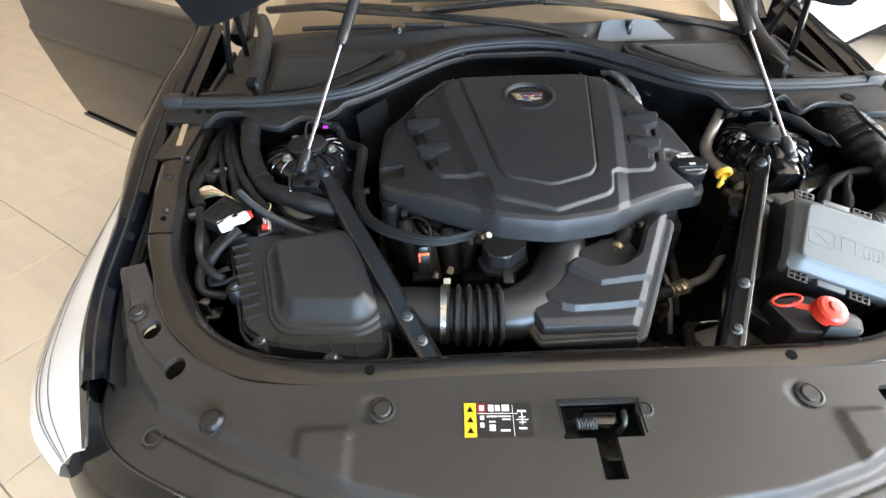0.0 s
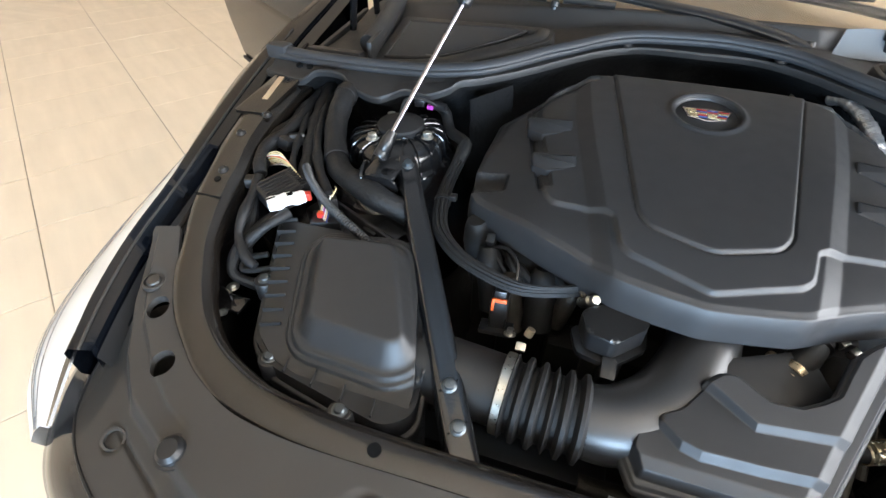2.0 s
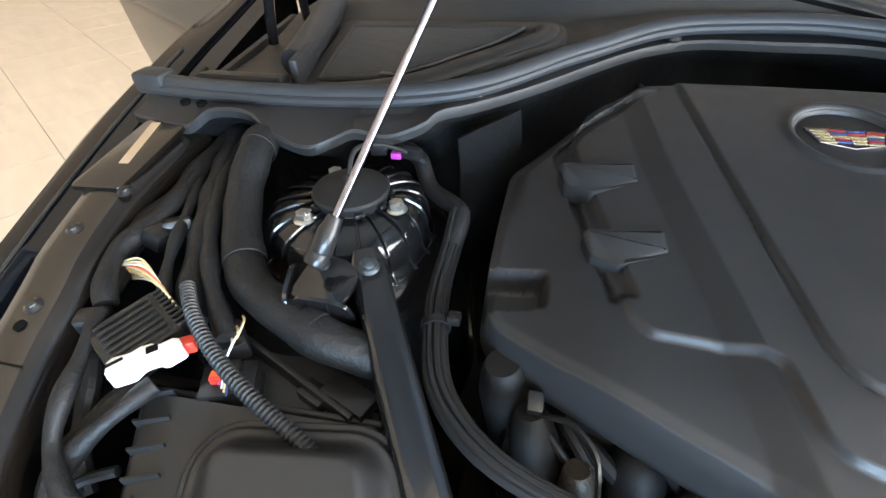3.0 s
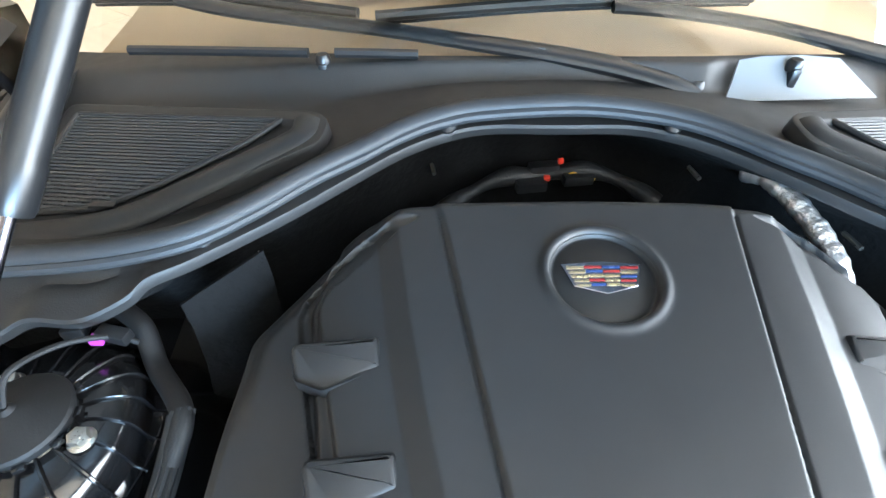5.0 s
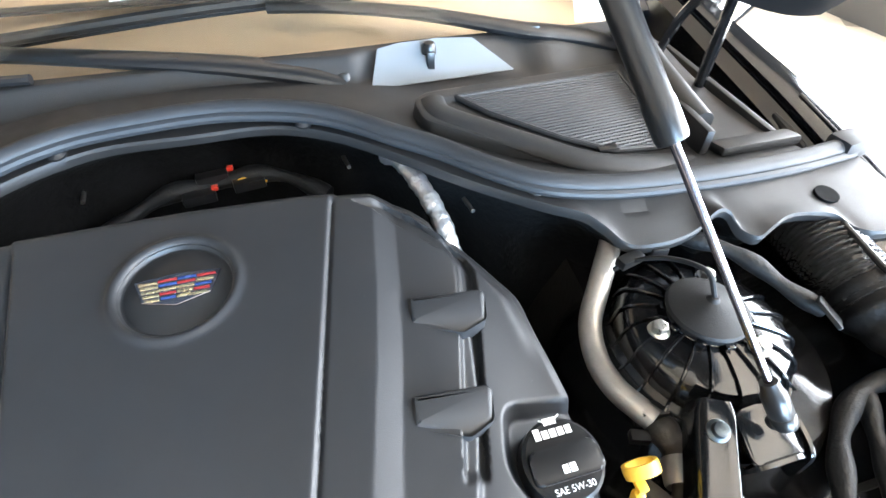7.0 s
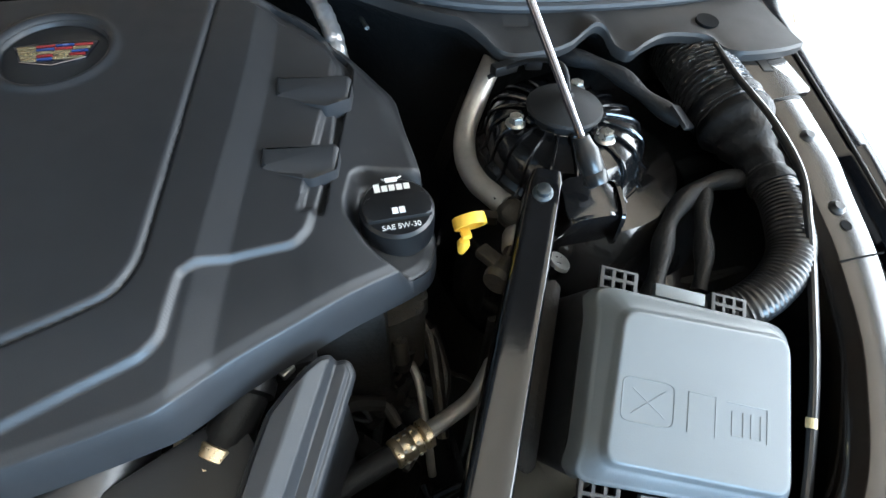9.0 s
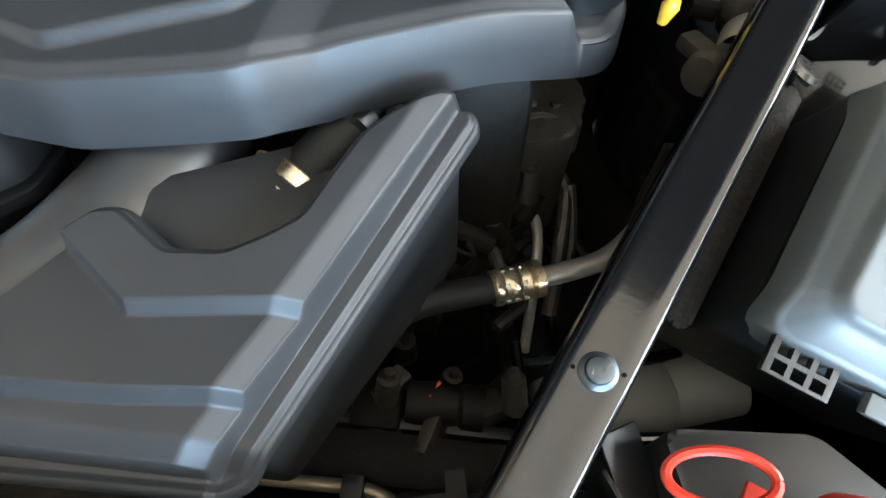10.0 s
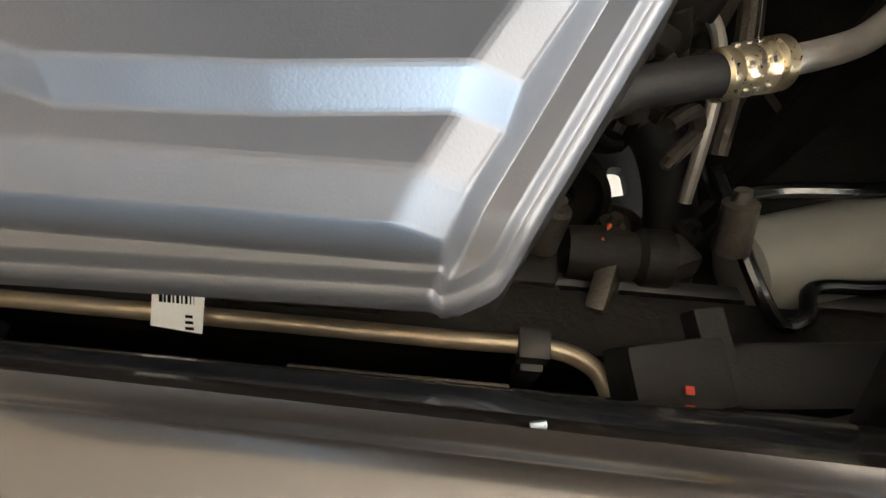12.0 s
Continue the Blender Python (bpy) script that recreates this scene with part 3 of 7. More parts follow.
# hood latch in its pocket
latch = part("hood_latch", joined(block((0.13, 0.064, 0.004), 0.001, pose(0.0, -0.027, 0.725)), block((0.14, 0.006, 0.06), 0.001, pose(0, 0.004, 0.75)), block((0.004, 0.055, 0.05), 0.001, pose(-0.058, -0.025, 0.75)), block((0.004, 0.055, 0.05), 0.001, pose(0.058, -0.025, 0.75)), block((0.05, 0.02, 0.025), 0.003, pose(0.005, -0.012, 0.755, 10)), block((0.012, 0.05, 0.006), 0.001, pose(0.004, -0.08, 0.735, -20))), GLOSS, car, "black metal hood latch in a pocket")
latch.location = (0.009, 0, -0.006)
part("latch_frame", joined(block((0.126, 0.003, 0.004), 0.001, pose(0, 0.0025, 0.792)), block((0.003, 0.05, 0.004), 0.001, pose(-0.0605, -0.025, 0.789, 6)), block((0.003, 0.05, 0.004), 0.001, pose(0.0605, -0.025, 0.789, 6))), SMOOTH, latch)
coil = [(-0.035 + 0.03 * k / 60, -0.025 + 0.008 * math.cos(k * 0.75), 0.772 + 0.008 * math.sin(k * 0.75)) for k in range(60)]
part("spring", tube(coil, 0.0018, 6, curve=False), BOLT, latch, "bare steel coil spring")
part("striker", tube([(0.03, -0.03, 0.75), (0.035, -0.03, 0.775), (0.04, -0.01, 0.775), (0.045, -0.005, 0.75)], 0.004, 8), BOLT, latch)

# washer filler in its pocket
pocket = part("washer_pocket", prism(rounded([(0.438, 0.017), (0.555, 0.023), (0.568, -0.047), (0.468, -0.066), (0.442, -0.04)], 0.012), 0.715, 0.72), PLASTIC, car)
part("washer_cap", joined(lathe([(0, 0.02), (0.026, 0.019), (0.03, 0.014), (0.031, 0), (0.033, -0.03)], 32, pose(0.512, -0.016, 0.752, 10)), block((0.03, 0.016, 0.006), 0.002, pose(0.475, -0.006, 0.764, 0, 10, -10)), block((0.022, 0.004, 0.003), 0.001, pose(0.505, -0.01, 0.773, 10, 0, 20)), block((0.022, 0.004, 0.003), 0.001, pose(0.512, -0.022, 0.771, 10, 0, -40))), PANEL, car, "grey washer fluid filler cap with an embossed mark")

# bumper, grille top and headlamps
B0 = [(-0.955, 0.36), (-0.95, 0.16), (-0.925, 0.06), (-0.855, -0.04), (-0.73, -0.108), (-0.57, -0.15), (-0.37, -0.182), (-0.17, -0.198), (0, -0.203)]
bow = spline(B0 + mirror(B0[:-1])[::-1], 8)
top = spline(OUTER_L[3:] + [(0.0, -0.162)] + mirror(OUTER_L[3:])[::-1], 6)
n = 121
a, b = even(np.c_[top, np.zeros(len(top))], 0.01), even(np.c_[bow, np.zeros(len(bow))], 0.01)
a = np.c_[[np.interp(np.linspace(0, 1, n), np.linspace(0, 1, len(a)), a[:, k]) for k in (0, 1)]].T
b = np.c_[[np.interp(np.linspace(0, 1, n), np.linspace(0, 1, len(b)), b[:, k]) for k in (0, 1)]].T
rows = []
for t, dz in ((0, -0.062), (0.03, -0.055), (0.3, -0.066), (0.65, -0.092), (0.9, -0.14), (1.0, -0.2), (1.04, -0.34), (1.0, -0.55)):
    c = mixc(a, b, t)
    rows.append([(p[0], p[1], 0.775 + 0.10 * p[1] + dz) for p in c])
part("bumper", ruled(rows), PAINT, car, "glossy black painted front bumper", angle=60)
for s in (-1, 1):
    q = [(-0.897, 0.50, 0.868), (-0.872, 0.36, 0.846), (-0.862, 0.25, 0.815), (-0.838, 0.148, 0.793), (-0.803, 0.055, 0.765), (-0.785, -0.015, 0.725)]
    w = [(-0.925, 0.50, 0.845), (-0.952, 0.36, 0.795), (-0.964, 0.24, 0.755), (-0.955, 0.125, 0.72), (-0.922, 0.05, 0.695), (-0.85, -0.015, 0.675)]
    q, w = spline(q, 8), spline(w, 8)
    low = w + np.array([0.004, 0.0, -0.045])
    rws = [q, mixc(q, w, 0.35) + np.array([0, 0, 0.010]), mixc(q, w, 0.75) + np.array([0, 0, 0.004]), w, mixc(w, low, 0.35) + np.array([-0.008, -0.008, 0]), low]
    rws = [[(s * -p[0], p[1], p[2]) for p in r] for r in rws]
    hl = part("headlight", ruled(rws), LAMP, car, "slim pale headlamp lens")
    trim = [[(s * -p[0], p[1], p[2] + 0.006) for p in mixc(q, w, t)] for t in (-0.06, 0.07)]
    for t in (0.62, 0.80, 0.86):
        part("reflector_line", ruled([[(s * -p[0], p[1], p[2] + 0.0095 - 0.004 * (t > 0.7)) for p in mixc(q, w, k)] for k in (t, t + 0.012)], thick=0.001), LENS_LINE, hl)
    part("lamp_trim", ruled(trim, thick=0.004), GLOSS, hl)

# fenders
for s in (-1, 1):
    e0 = [(-0.772, 0.075, 0.786), (-0.797, 0.15, 0.800), (-0.822, 0.25, 0.820), (-0.828, 0.36, 0.850), (-0.833, 0.45, 0.875), (-0.847, 0.56, 0.900), (-0.866, 0.70, 0.927), (-0.885, 0.88, 0.96), (-0.90, 1.05, 0.985), (-0.925, 1.30, 1.02)]
    e1 = [(-0.793, 0.062, 0.797), (-0.830, 0.15, 0.813), (-0.853, 0.25, 0.836), (-0.860, 0.36, 0.866), (-0.868, 0.45, 0.893), (-0.887, 0.56, 0.915), (-0.905, 0.70, 0.943), (-0.922, 0.88, 0.975), (-0.935, 1.05, 0.996), (-0.955, 1.30, 1.03)]
    e2 = [(-0.801, 0.058, 0.788), (-0.838, 0.148, 0.802), (-0.862, 0.25, 0.824), (-0.871, 0.36, 0.853), (-0.887, 0.45, 0.876), (-0.918, 0.56, 0.892), (-0.945, 0.70, 0.918), (-0.965, 0.88, 0.945), (-0.975, 1.05, 0.965), (-0.985, 1.30, 0.995)]
    e3 = [(-0.803, 0.06, 0.74), (-0.842, 0.15, 0.755), (-0.866, 0.25, 0.77), (-0.880, 0.36, 0.79), (-0.915, 0.49, 0.80), (-0.945, 0.60, 0.81), (-0.965, 0.72, 0.82), (-0.98, 0.88, 0.83), (-0.985, 1.05, 0.84), (-0.99, 1.30, 0.85)]
    e4 = [(-0.80, 0.08, 0.70), (-0.84, 0.16, 0.70), (-0.86, 0.26, 0.68), (-0.88, 0.38, 0.66), (-0.92, 0.50, 0.66), (-0.945, 0.60, 0.68), (-0.955, 0.72, 0.68), (-0.965, 0.88, 0.6), (-0.97, 1.05, 0.4), (-0.975, 1.30, 0.3)]
    em = [(p[0] - 0.004, p[1], p[2] - 0.045) for p in e0]
    rws = [[(s * -p[0], p[1], p[2]) for p in spline(e, 8)] for e in (em, e0, e1, e2, e3, e4)]
    part("fender", ruled(rws), PAINT, car, "glossy black painted fender", angle=70)
    seam = [(s * -(0.45 * a[0] + 0.55 * b[0]), 0.45 * a[1] + 0.55 * b[1], 0.45 * a[2] + 0.55 * b[2] + 0.001) for a, b in zip(e0[:8], e1)]
    part("fender_strip", tube(seam, 0.0022, 6), PANEL, car, "thin dull strip along the fender edge")
    # rubber strip and hidden sheet inside the fender edge
    strip = [[(s * -p[0], p[1], p[2]) for p in r] for r in (spline([(x + 0.02, y, z - 0.03) for x, y, z in e0], 8), spline([(x + 0.001, y, z - 0.014) for x, y, z in e0], 8))]
    part("fender_flange", ruled(strip), SMOOTH, car)
    part("gap_rope", tube([(s * -(x + 0.012), y, z - 0.022) for x, y, z in e0[2:8]], lambda d: 0.006 + 0.002 * math.sin(d * 55), 8), RUBBER, car, "black rubber weatherstrip along the fender")
    deep = [[(s * x, y, z) for x, y, z in r] for r in (spline([(0.82, 0.36, 0.83), (0.845, 0.5, 0.85), (0.87, 0.75, 0.89), (0.90, 1.0, 0.9)], 6), spline([(0.765, 0.36, 0.80), (0.785, 0.5, 0.82), (0.79, 0.75, 0.87), (0.82, 1.0, 0.9)], 6))]
    part("fender_gutter", ruled(deep), DARK, car)

# inner walls, undertray and front carrier of the bay
WALL_L = [(-0.772, 0.98, 0), (-0.770, 0.60, 0), (-0.745, 0.42, 0), (-0.716, 0.281, 0), (-0.677, 0.212, 0), (-0.605, 0.137, 0), (-0.50, 0.097, 0), (-0.339, 0.084, 0)]
wall_in = spline(WALL_L + [(0, 0.088, 0)] + mirror(WALL_L)[::-1], 6)
rows = []
for f, z in ((1.004, -0.034), (1.0, -0.06), (0.985, -0.1), (0.97, -0.2), (0.955, -0.5)):
    rows.append([(p[0] * f, 0.45 + (p[1] - 0.45) * (f if p[1] < 0.45 else 1), rail_z(p[1]) + z) for p in wall_in])
part("inner_wall", ruled(rows), GLOSS, car, "black painted inner wing and front carrier")
under = part("undertray", block((1.5, 0.95, 0.02), 0.004, pose(0, 0.5, 0.26)), DARK, car, "dirty black undertray with openings to the floor")
cut(under, [prism(rounded([(0.345, 0.38), (0.41, 0.37), (0.425, 0.29), (0.385, 0.275), (0.365, 0.33)], 0.01), 0.1, 0.5), prism(rounded([(0.335, 0.50), (0.37, 0.51), (0.365, 0.56), (0.34, 0.56)], 0.01), 0.1, 0.5), prism(rounded([(0.50, 0.32), (0.535, 0.30), (0.55, 0.35), (0.52, 0.36)], 0.01), 0.1, 0.5)])
for s in (-1, 1):
    rws = [[(s * x, y, z) for x, y, z in r] for r in ([(0.77, 0.40, 0.80), (0.77, 0.7, 0.86), (0.77, 1.0, 0.9)], [(0.67, 0.36, 0.77), (0.66, 0.7, 0.84), (0.66, 1.0, 0.88)], [(0.60, 0.36, 0.79), (0.58, 0.7, 0.86), (0.60, 1.0, 0.90)], [(0.50, 0.37, 0.76), (0.46, 0.7, 0.84), (0.46, 1.0, 0.88)], [(0.42, 0.38, 0.58), (0.40, 0.7, 0.62), (0.42, 1.0, 0.7)], [(0.40, 0.38, 0.28), (0.38, 0.7, 0.28), (0.40, 1.0, 0.28)])]
    part("wheel_house", ruled(rws[:4]), GLOSS, car, "black painted wheel house")
    part("wheel_house_front", block((0.38, 0.008, 0.52), 0.002, pose(s * 0.585, 0.405, 0.53)), DARK, car)
    part("inner_panel", ruled(rws[3:]), DARK, car, "dull black inner panel")
    part("tyre", lathe([(0.2, -0.1), (0.32, -0.1), (0.345, -0.07), (0.35, 0), (0.345, 0.07), (0.32, 0.1), (0.2, 0.1)], 48, pose(s * 0.81, 0.62, 0.35, 0, 90)), RUBBER, car)

# cowl: bulkhead, lip, seal, tray
SEAL_R = [(0.02, 0.975, 1.013), (0.10, 0.966, 1.011), (0.16, 0.948, 1.008), (0.207, 0.922, 1.003), (0.25, 0.888, 0.998), (0.30, 0.852, 0.992), (0.355, 0.800, 0.986), (0.41, 0.762, 0.980), (0.48, 0.745, 0.974), (0.56, 0.738, 0.970), (0.66, 0.733, 0.969), (0.76, 0.734, 0.969), (0.85, 0.742, 0.970)]
seal = mirror(SEAL_R[1:])[::-1] + SEAL_R
cowl = thing("cowl", "grey plastic cowl tray under the windscreen with two grilles", "car cowl")
part("seal", joined(tube(seal, 0.0125, 14, 10, squash=0.9), tube([(x, y - 0.012, z - 0.006) for x, y, z in seal], 0.007, 10, 10)), SEAL, cowl, "round grey rubber hood seal")
for s in (-1, 1):
    part("seal_end", block((0.05, 0.036, 0.03), 0.008, pose(s * 0.852, 0.743, 0.970, 0, 0, s * 6)), SEAL, cowl)
LIP_R = [(0.0, 0.955, 0.990), (0.09, 0.955, 0.990), (0.145, 0.938, 0.989), (0.20, 0.905, 0.986), (0.262, 0.850, 0.981), (0.315, 0.803, 0.975), (0.36, 0.768, 0.970), (0.405, 0.730, 0.969), (0.437, 0.708, 0.968), (0.458, 0.690, 0.958), (0.482, 0.668, 0.943), (0.525, 0.660, 0.944), (0.563, 0.664, 0.949), (0.583, 0.671, 0.958), (0.598, 0.674, 0.966), (0.611, 0.670, 0.961), (0.620, 0.655, 0.946), (0.635, 0.640, 0.943), (0.655, 0.645, 0.951), (0.683, 0.653, 0.955), (0.713, 0.650, 0.955), (0.741, 0.640, 0.953), (0.752, 0.622, 0.947), (0.772, 0.607, 0.948), (0.82, 0.604, 0.949), (0.86, 0.612, 0.948)]
lip_x = np.linspace(-0.86, 0.86, 431)


def by_x(side, other=None):
    c = spline(mirror((other or side)[1:])[::-1] + side, 8)
    return np.c_[lip_x, np.interp(lip_x, c[:, 0], c[:, 1]), np.interp(lip_x, c[:, 0], c[:, 2])]


LIP_L = LIP_R[:9] + [(0.455, 0.692, 0.958), (0.495, 0.675, 0.948), (0.535, 0.672, 0.954), (0.560, 0.662, 0.946), (0.587, 0.648, 0.940), (0.625, 0.655, 0.944), (0.655, 0.668, 0.955), (0.675, 0.680, 0.963), (0.705, 0.684, 0.965), (0.735, 0.681, 0.962), (0.750, 0.672, 0.952), (0.765, 0.668, 0.945), (0.80, 0.672, 0.945), (0.86, 0.690, 0.945)]
lip = by_x(LIP_R, LIP_L)
SL_R = [(0.0, 0.973, 1.005), (0.10, 0.962, 1.003), (0.16, 0.944, 1.0), (0.207, 0.918, 0.995), (0.25, 0.884, 0.990), (0.30, 0.848, 0.984), (0.355, 0.796, 0.978), (0.41, 0.758, 0.972), (0.48, 0.741, 0.966), (0.56, 0.734, 0.962), (0.66, 0.729, 0.961), (0.76, 0.730, 0.961), (0.86, 0.739, 0.962)]
sl = by_x(SL_R)
sag = np.array([0, 0, 1.0])
bulge = 0.006 * np.exp(-((np.abs(lip_x) - 0.51) / 0.05) ** 2)
level = np.interp(np.abs(lip_x), [0.40, 0.46, 0.60, 0.66, 0.80], [0.969, 0.960, 0.955, 0.952, 0.951])
shelf = lip.copy()
shelf[:, 1] += 0.030
shelf[:, 2] = np.where(np.abs(lip_x) < 0.40, lip[:, 2] + 0.003, 0.35 * lip[:, 2] + 0.65 * level)
part("lip", ruled([lip + np.array([0, 0.002, -0.014]), lip + np.array([0, 0, -0.004]), lip + np.array([0, 0.002, 0]), mixc(lip, shelf, 0.4), mixc(lip, shelf, 0.75), mixc(shelf, sl, 0.1), mixc(shelf, sl, 0.4) + np.outer(-bulge, sag), mixc(shelf, sl, 0.85), sl]), COWL, cowl, "grey plastic cowl lip with push clips")
for s in (-1, 1):
    for x, y, z in ((0.145, 0.947, 0.996), (0.398, 0.757, 0.969)):
        part("push_clip", lathe([(0, 0.006), (0.006, 0.005), (0.009, 0.002), (0.012, 0), (0.012, -0.003)], 16, pose(s * x, y, z, 20)), SMOOTH, cowl)
    # the lip stays uncut, black discs stand for the shade of its holes
    for x, y, r in ((0.758, 0.675, 0.0145),) if s > 0 else ((0.79, 0.712, 0.007), (0.765, 0.712, 0.007)):
        part("lip_hole", lathe([(0, -0.0004), (r, 0), (r * 1.02, -0.004)], 26, pose(s * x, y, 0.9562 if s > 0 else 0.9575, 8)), INK, cowl, "black disc painted as the shade in a round hole")
bulk = [np.c_[lip[:, 0], lip[:, 1] + dy, lip[:, 2] + dz] for dy, dz in ((0.004, -0.012), (0.006, -0.05), (0.012, -0.12), (0.0, -0.25), (0.0, -0.6))]
back_off = 0.055
for k in (1, 2, 3, 4):
    bulk[k][:, 1] += back_off
w = np.sin(lip[:, 0] * 61) * 0.006 + np.sin(lip[:, 0] * 23 + 1) * 0.008
for k in (1, 2, 3):
    bulk[k][:, 1] += w * k * 0.5
part("bulkhead", ruled([[tuple(p) for p in r] for r in bulk]), FABRIC, cowl, "quilted black felt bulkhead lining", angle=70)
for s in (-1,):
    fl = [(s * 0.345, 0.760, 0.960), (s * 0.37, 0.738, 0.954), (s * 0.395, 0.716, 0.949), (s * 0.415, 0.700, 0.943)]
    fr = [[(x + s * a, y + b, z + c) for x, y, z in spline(fl, 6)] for a, b, c in ((0, 0.006, -0.008), (-0.004, 0.0, -0.04), (-0.006, -0.012, -0.09), (0.0, -0.02, -0.14), (0.01, -0.01, -0.19))]
    part("lining_flap", ruled(fr, thick=0.004), FABRIC, cowl, "loose felt flap of the bulkhead lining", angle=60)
for x, y, z in ((-0.358, 0.765, 0.928), (-0.166, 0.975, 0.906), (0.33, 0.80, 0.925), (0.19, 0.93, 0.93)):
    part("stud", tube([(x, y + 0.02, z), (x + 0.004, y - 0.008, z)], 0.003, 8), STEEL, cowl)

# the tray from the seal to the glass
GL_R = [(0.0, 1.080, 1.033), (0.20, 1.083, 1.032), (0.35, 1.105, 1.026), (0.55, 1.140, 1.012), (0.70, 1.185, 0.993), (0.82, 1.245, 0.973)]
gl = mirror(GL_R[1:])[::-1] + GL_R
ns = 161
sx = np.linspace(-0.80, 0.80, ns)
sA, gA = np.array(seal), spline(gl, 10)
sp = spline(seal, 10)
front = np.c_[sx, np.interp(sx, sp[:, 0], sp[:, 1]) + 0.008, np.interp(sx, sp[:, 0], sp[:, 2]) - 0.004]
back = np.c_[sx, np.interp(sx, gA[:, 0], gA[:, 1]), np.interp(sx, gA[:, 0], gA[:, 2])]
rows = []
for t in np.linspace(0, 1, 49):
    r = front * (1 - t) + back * t
    ax = np.abs(sx)
    foot = 0.72 + 0.10 * ss(0.22, 0.26, sx) * (1 - ss(0.50, 0.56, sx))
    base = front[:, 2] + 0.002 + 0.008 * ss(0.2, 0.6, ax)
    low = front[:, 2] + (base - front[:, 2]) * np.minimum(1, t / foot) - 0.018 * ss(0.25, 0.4, ax) * np.sin(math.pi * np.minimum(1, t / foot))
    r[:, 2] = low + (back[:, 2] - low) * rl(foot, foot + 0.13, np.full(ns, t)) - 0.003
    rows.append(r)
tray = part("tray", ruled([[tuple(p) for p in r] for r in rows]), COWL, cowl, "matt grey plastic cowl tray", angle=30)


def grille(s):
    """A raised louvred grille in the cowl tray."""
    q = [(0.298, 0.950), (0.318, 0.968), (0.675, 1.036), (0.662, 0.775), (0.545, 0.778), (0.487, 0.797), (0.44, 0.828), (0.374, 0.866), (0.302, 0.908)]
    q = [(s * x, y) for x, y in q]
    zf = lambda x, y: 0.969 + 0.126 * (y - 0.85) - 0.096 * (np.abs(x) - 0.4)
    g = part("grille", moulded(rounded(q, 0.012), (s * 0.49, 0.89), lambda x, y: zf(x, y) + 0.012 - 0.010 * ss(-0.012, -0.006, sdf(q, x, y)) * 0 - 0.006 * (1 - ss(-0.022, -0.018, sdf(q, x, y))), 160, 40, 0.004, 0.03), COWL, cowl, "louvred plastic air intake grille")
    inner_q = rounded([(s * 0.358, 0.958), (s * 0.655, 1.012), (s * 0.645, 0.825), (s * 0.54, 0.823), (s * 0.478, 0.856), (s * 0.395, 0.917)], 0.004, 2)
    # thin dark sheet under the louvres paints the shade in their gaps
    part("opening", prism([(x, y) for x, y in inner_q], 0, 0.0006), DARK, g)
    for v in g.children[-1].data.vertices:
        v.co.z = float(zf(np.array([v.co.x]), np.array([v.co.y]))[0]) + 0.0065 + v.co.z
    lean = 0.18
    for c in np.arange(0.775, 0.965, 0.0062):
        xs = np.linspace(0.34, 0.67, 661)
        xs = xs[sdf(inner_q, s * xs, c + lean * (xs - 0.36)) < 0]
        if len(xs) > 12:
            x0, x1 = xs[0] - 0.001, xs[-1] + 0.001
            xm = (x0 + x1) / 2
            y = c + lean * (xm - 0.36)
            zc = float(zf(np.array([xm]), np.array([y]))[0]) + 0.0085
            part("louvre", block((x1 - x0, 0.0032, 0.0022), 0, pose(s * xm, y, zc + 0.0015, 26, s * 4.2, s * 10.2)), LOUVRE, g)
    rim = [(s * x, y, float(zf(np.array([x]), np.array([y]))[0]) + 0.0085) for x, y in ((0.322, 0.952), (0.328, 0.920), (0.385, 0.878), (0.44, 0.841), (0.49, 0.809), (0.55, 0.792), (0.648, 0.789))]
    part("grille_rim", tube(rim, 0.0185, 14, 8, squash=0.55), COWL, g, "rounded ridge along the grille")
    for c in np.arange(0.37, 0.65, 0.0095):
        ys = np.linspace(0.80, 1.03, 461)
        ys = ys[sdf(inner_q, s * (c - 0.18 * (ys - 0.92)), ys) < 0]
        if len(ys) > 16:
            ym = (ys[0] + ys[-1]) / 2
            xm = c - 0.18 * (ym - 0.92)
            part("cross_bar", block((0.0018, ys[-1] - ys[0], 0.0016), 0, pose(s * xm, ym, float(zf(np.array([xm]), np.array([ym]))[0]) + 0.0082, 7.2, 0, s * 10.2)), LOUVRE, g)
    border = [(x, y, float(zf(np.array([x]), np.array([y]))[0]) + 0.0098) for x, y in inner_q + inner_q[:2]]
    part("grille_border", tube(border, 0.0042, 8, curve=False), COWL, g, "raised border round the louvres")
    part("grille_clip", block((0.03, 0.012, 0.006), 0.002, pose(s * 0.535, 0.826, float(zf(np.array([0.535]), np.array([0.826]))[0]) + 0.011)), SMOOTH, g)
    return g


grille(-1)
grille(1)
for s in (-1, 1):
    x0 = -0.318 if s < 0 else 0.346
    ny = 1.070 if s < 0 else 1.058
    part("nozzle", joined(lathe([(0, 0.012), (0.008, 0.010), (0.011, 0.004), (0.011, -0.006)], 18, pose(x0, ny, 1.026)), block((0.012, 0.014, 0.03), 0.003, pose(x0, ny - 0.007, 1.011))), SMOOTH, cowl, "black washer nozzle")
part("ledge", tube([(-0.598, 1.096, 1.030), (-0.478, 1.084, 1.034), (-0.338, 1.074, 1.036)], 0.007, 8), SMOOTH, cowl)
part("ledge", tube([(-0.30, 1.072, 1.037), (-0.24, 1.070, 1.037), (-0.184, 1.069, 1.036)], 0.007, 8), SMOOTH, cowl)

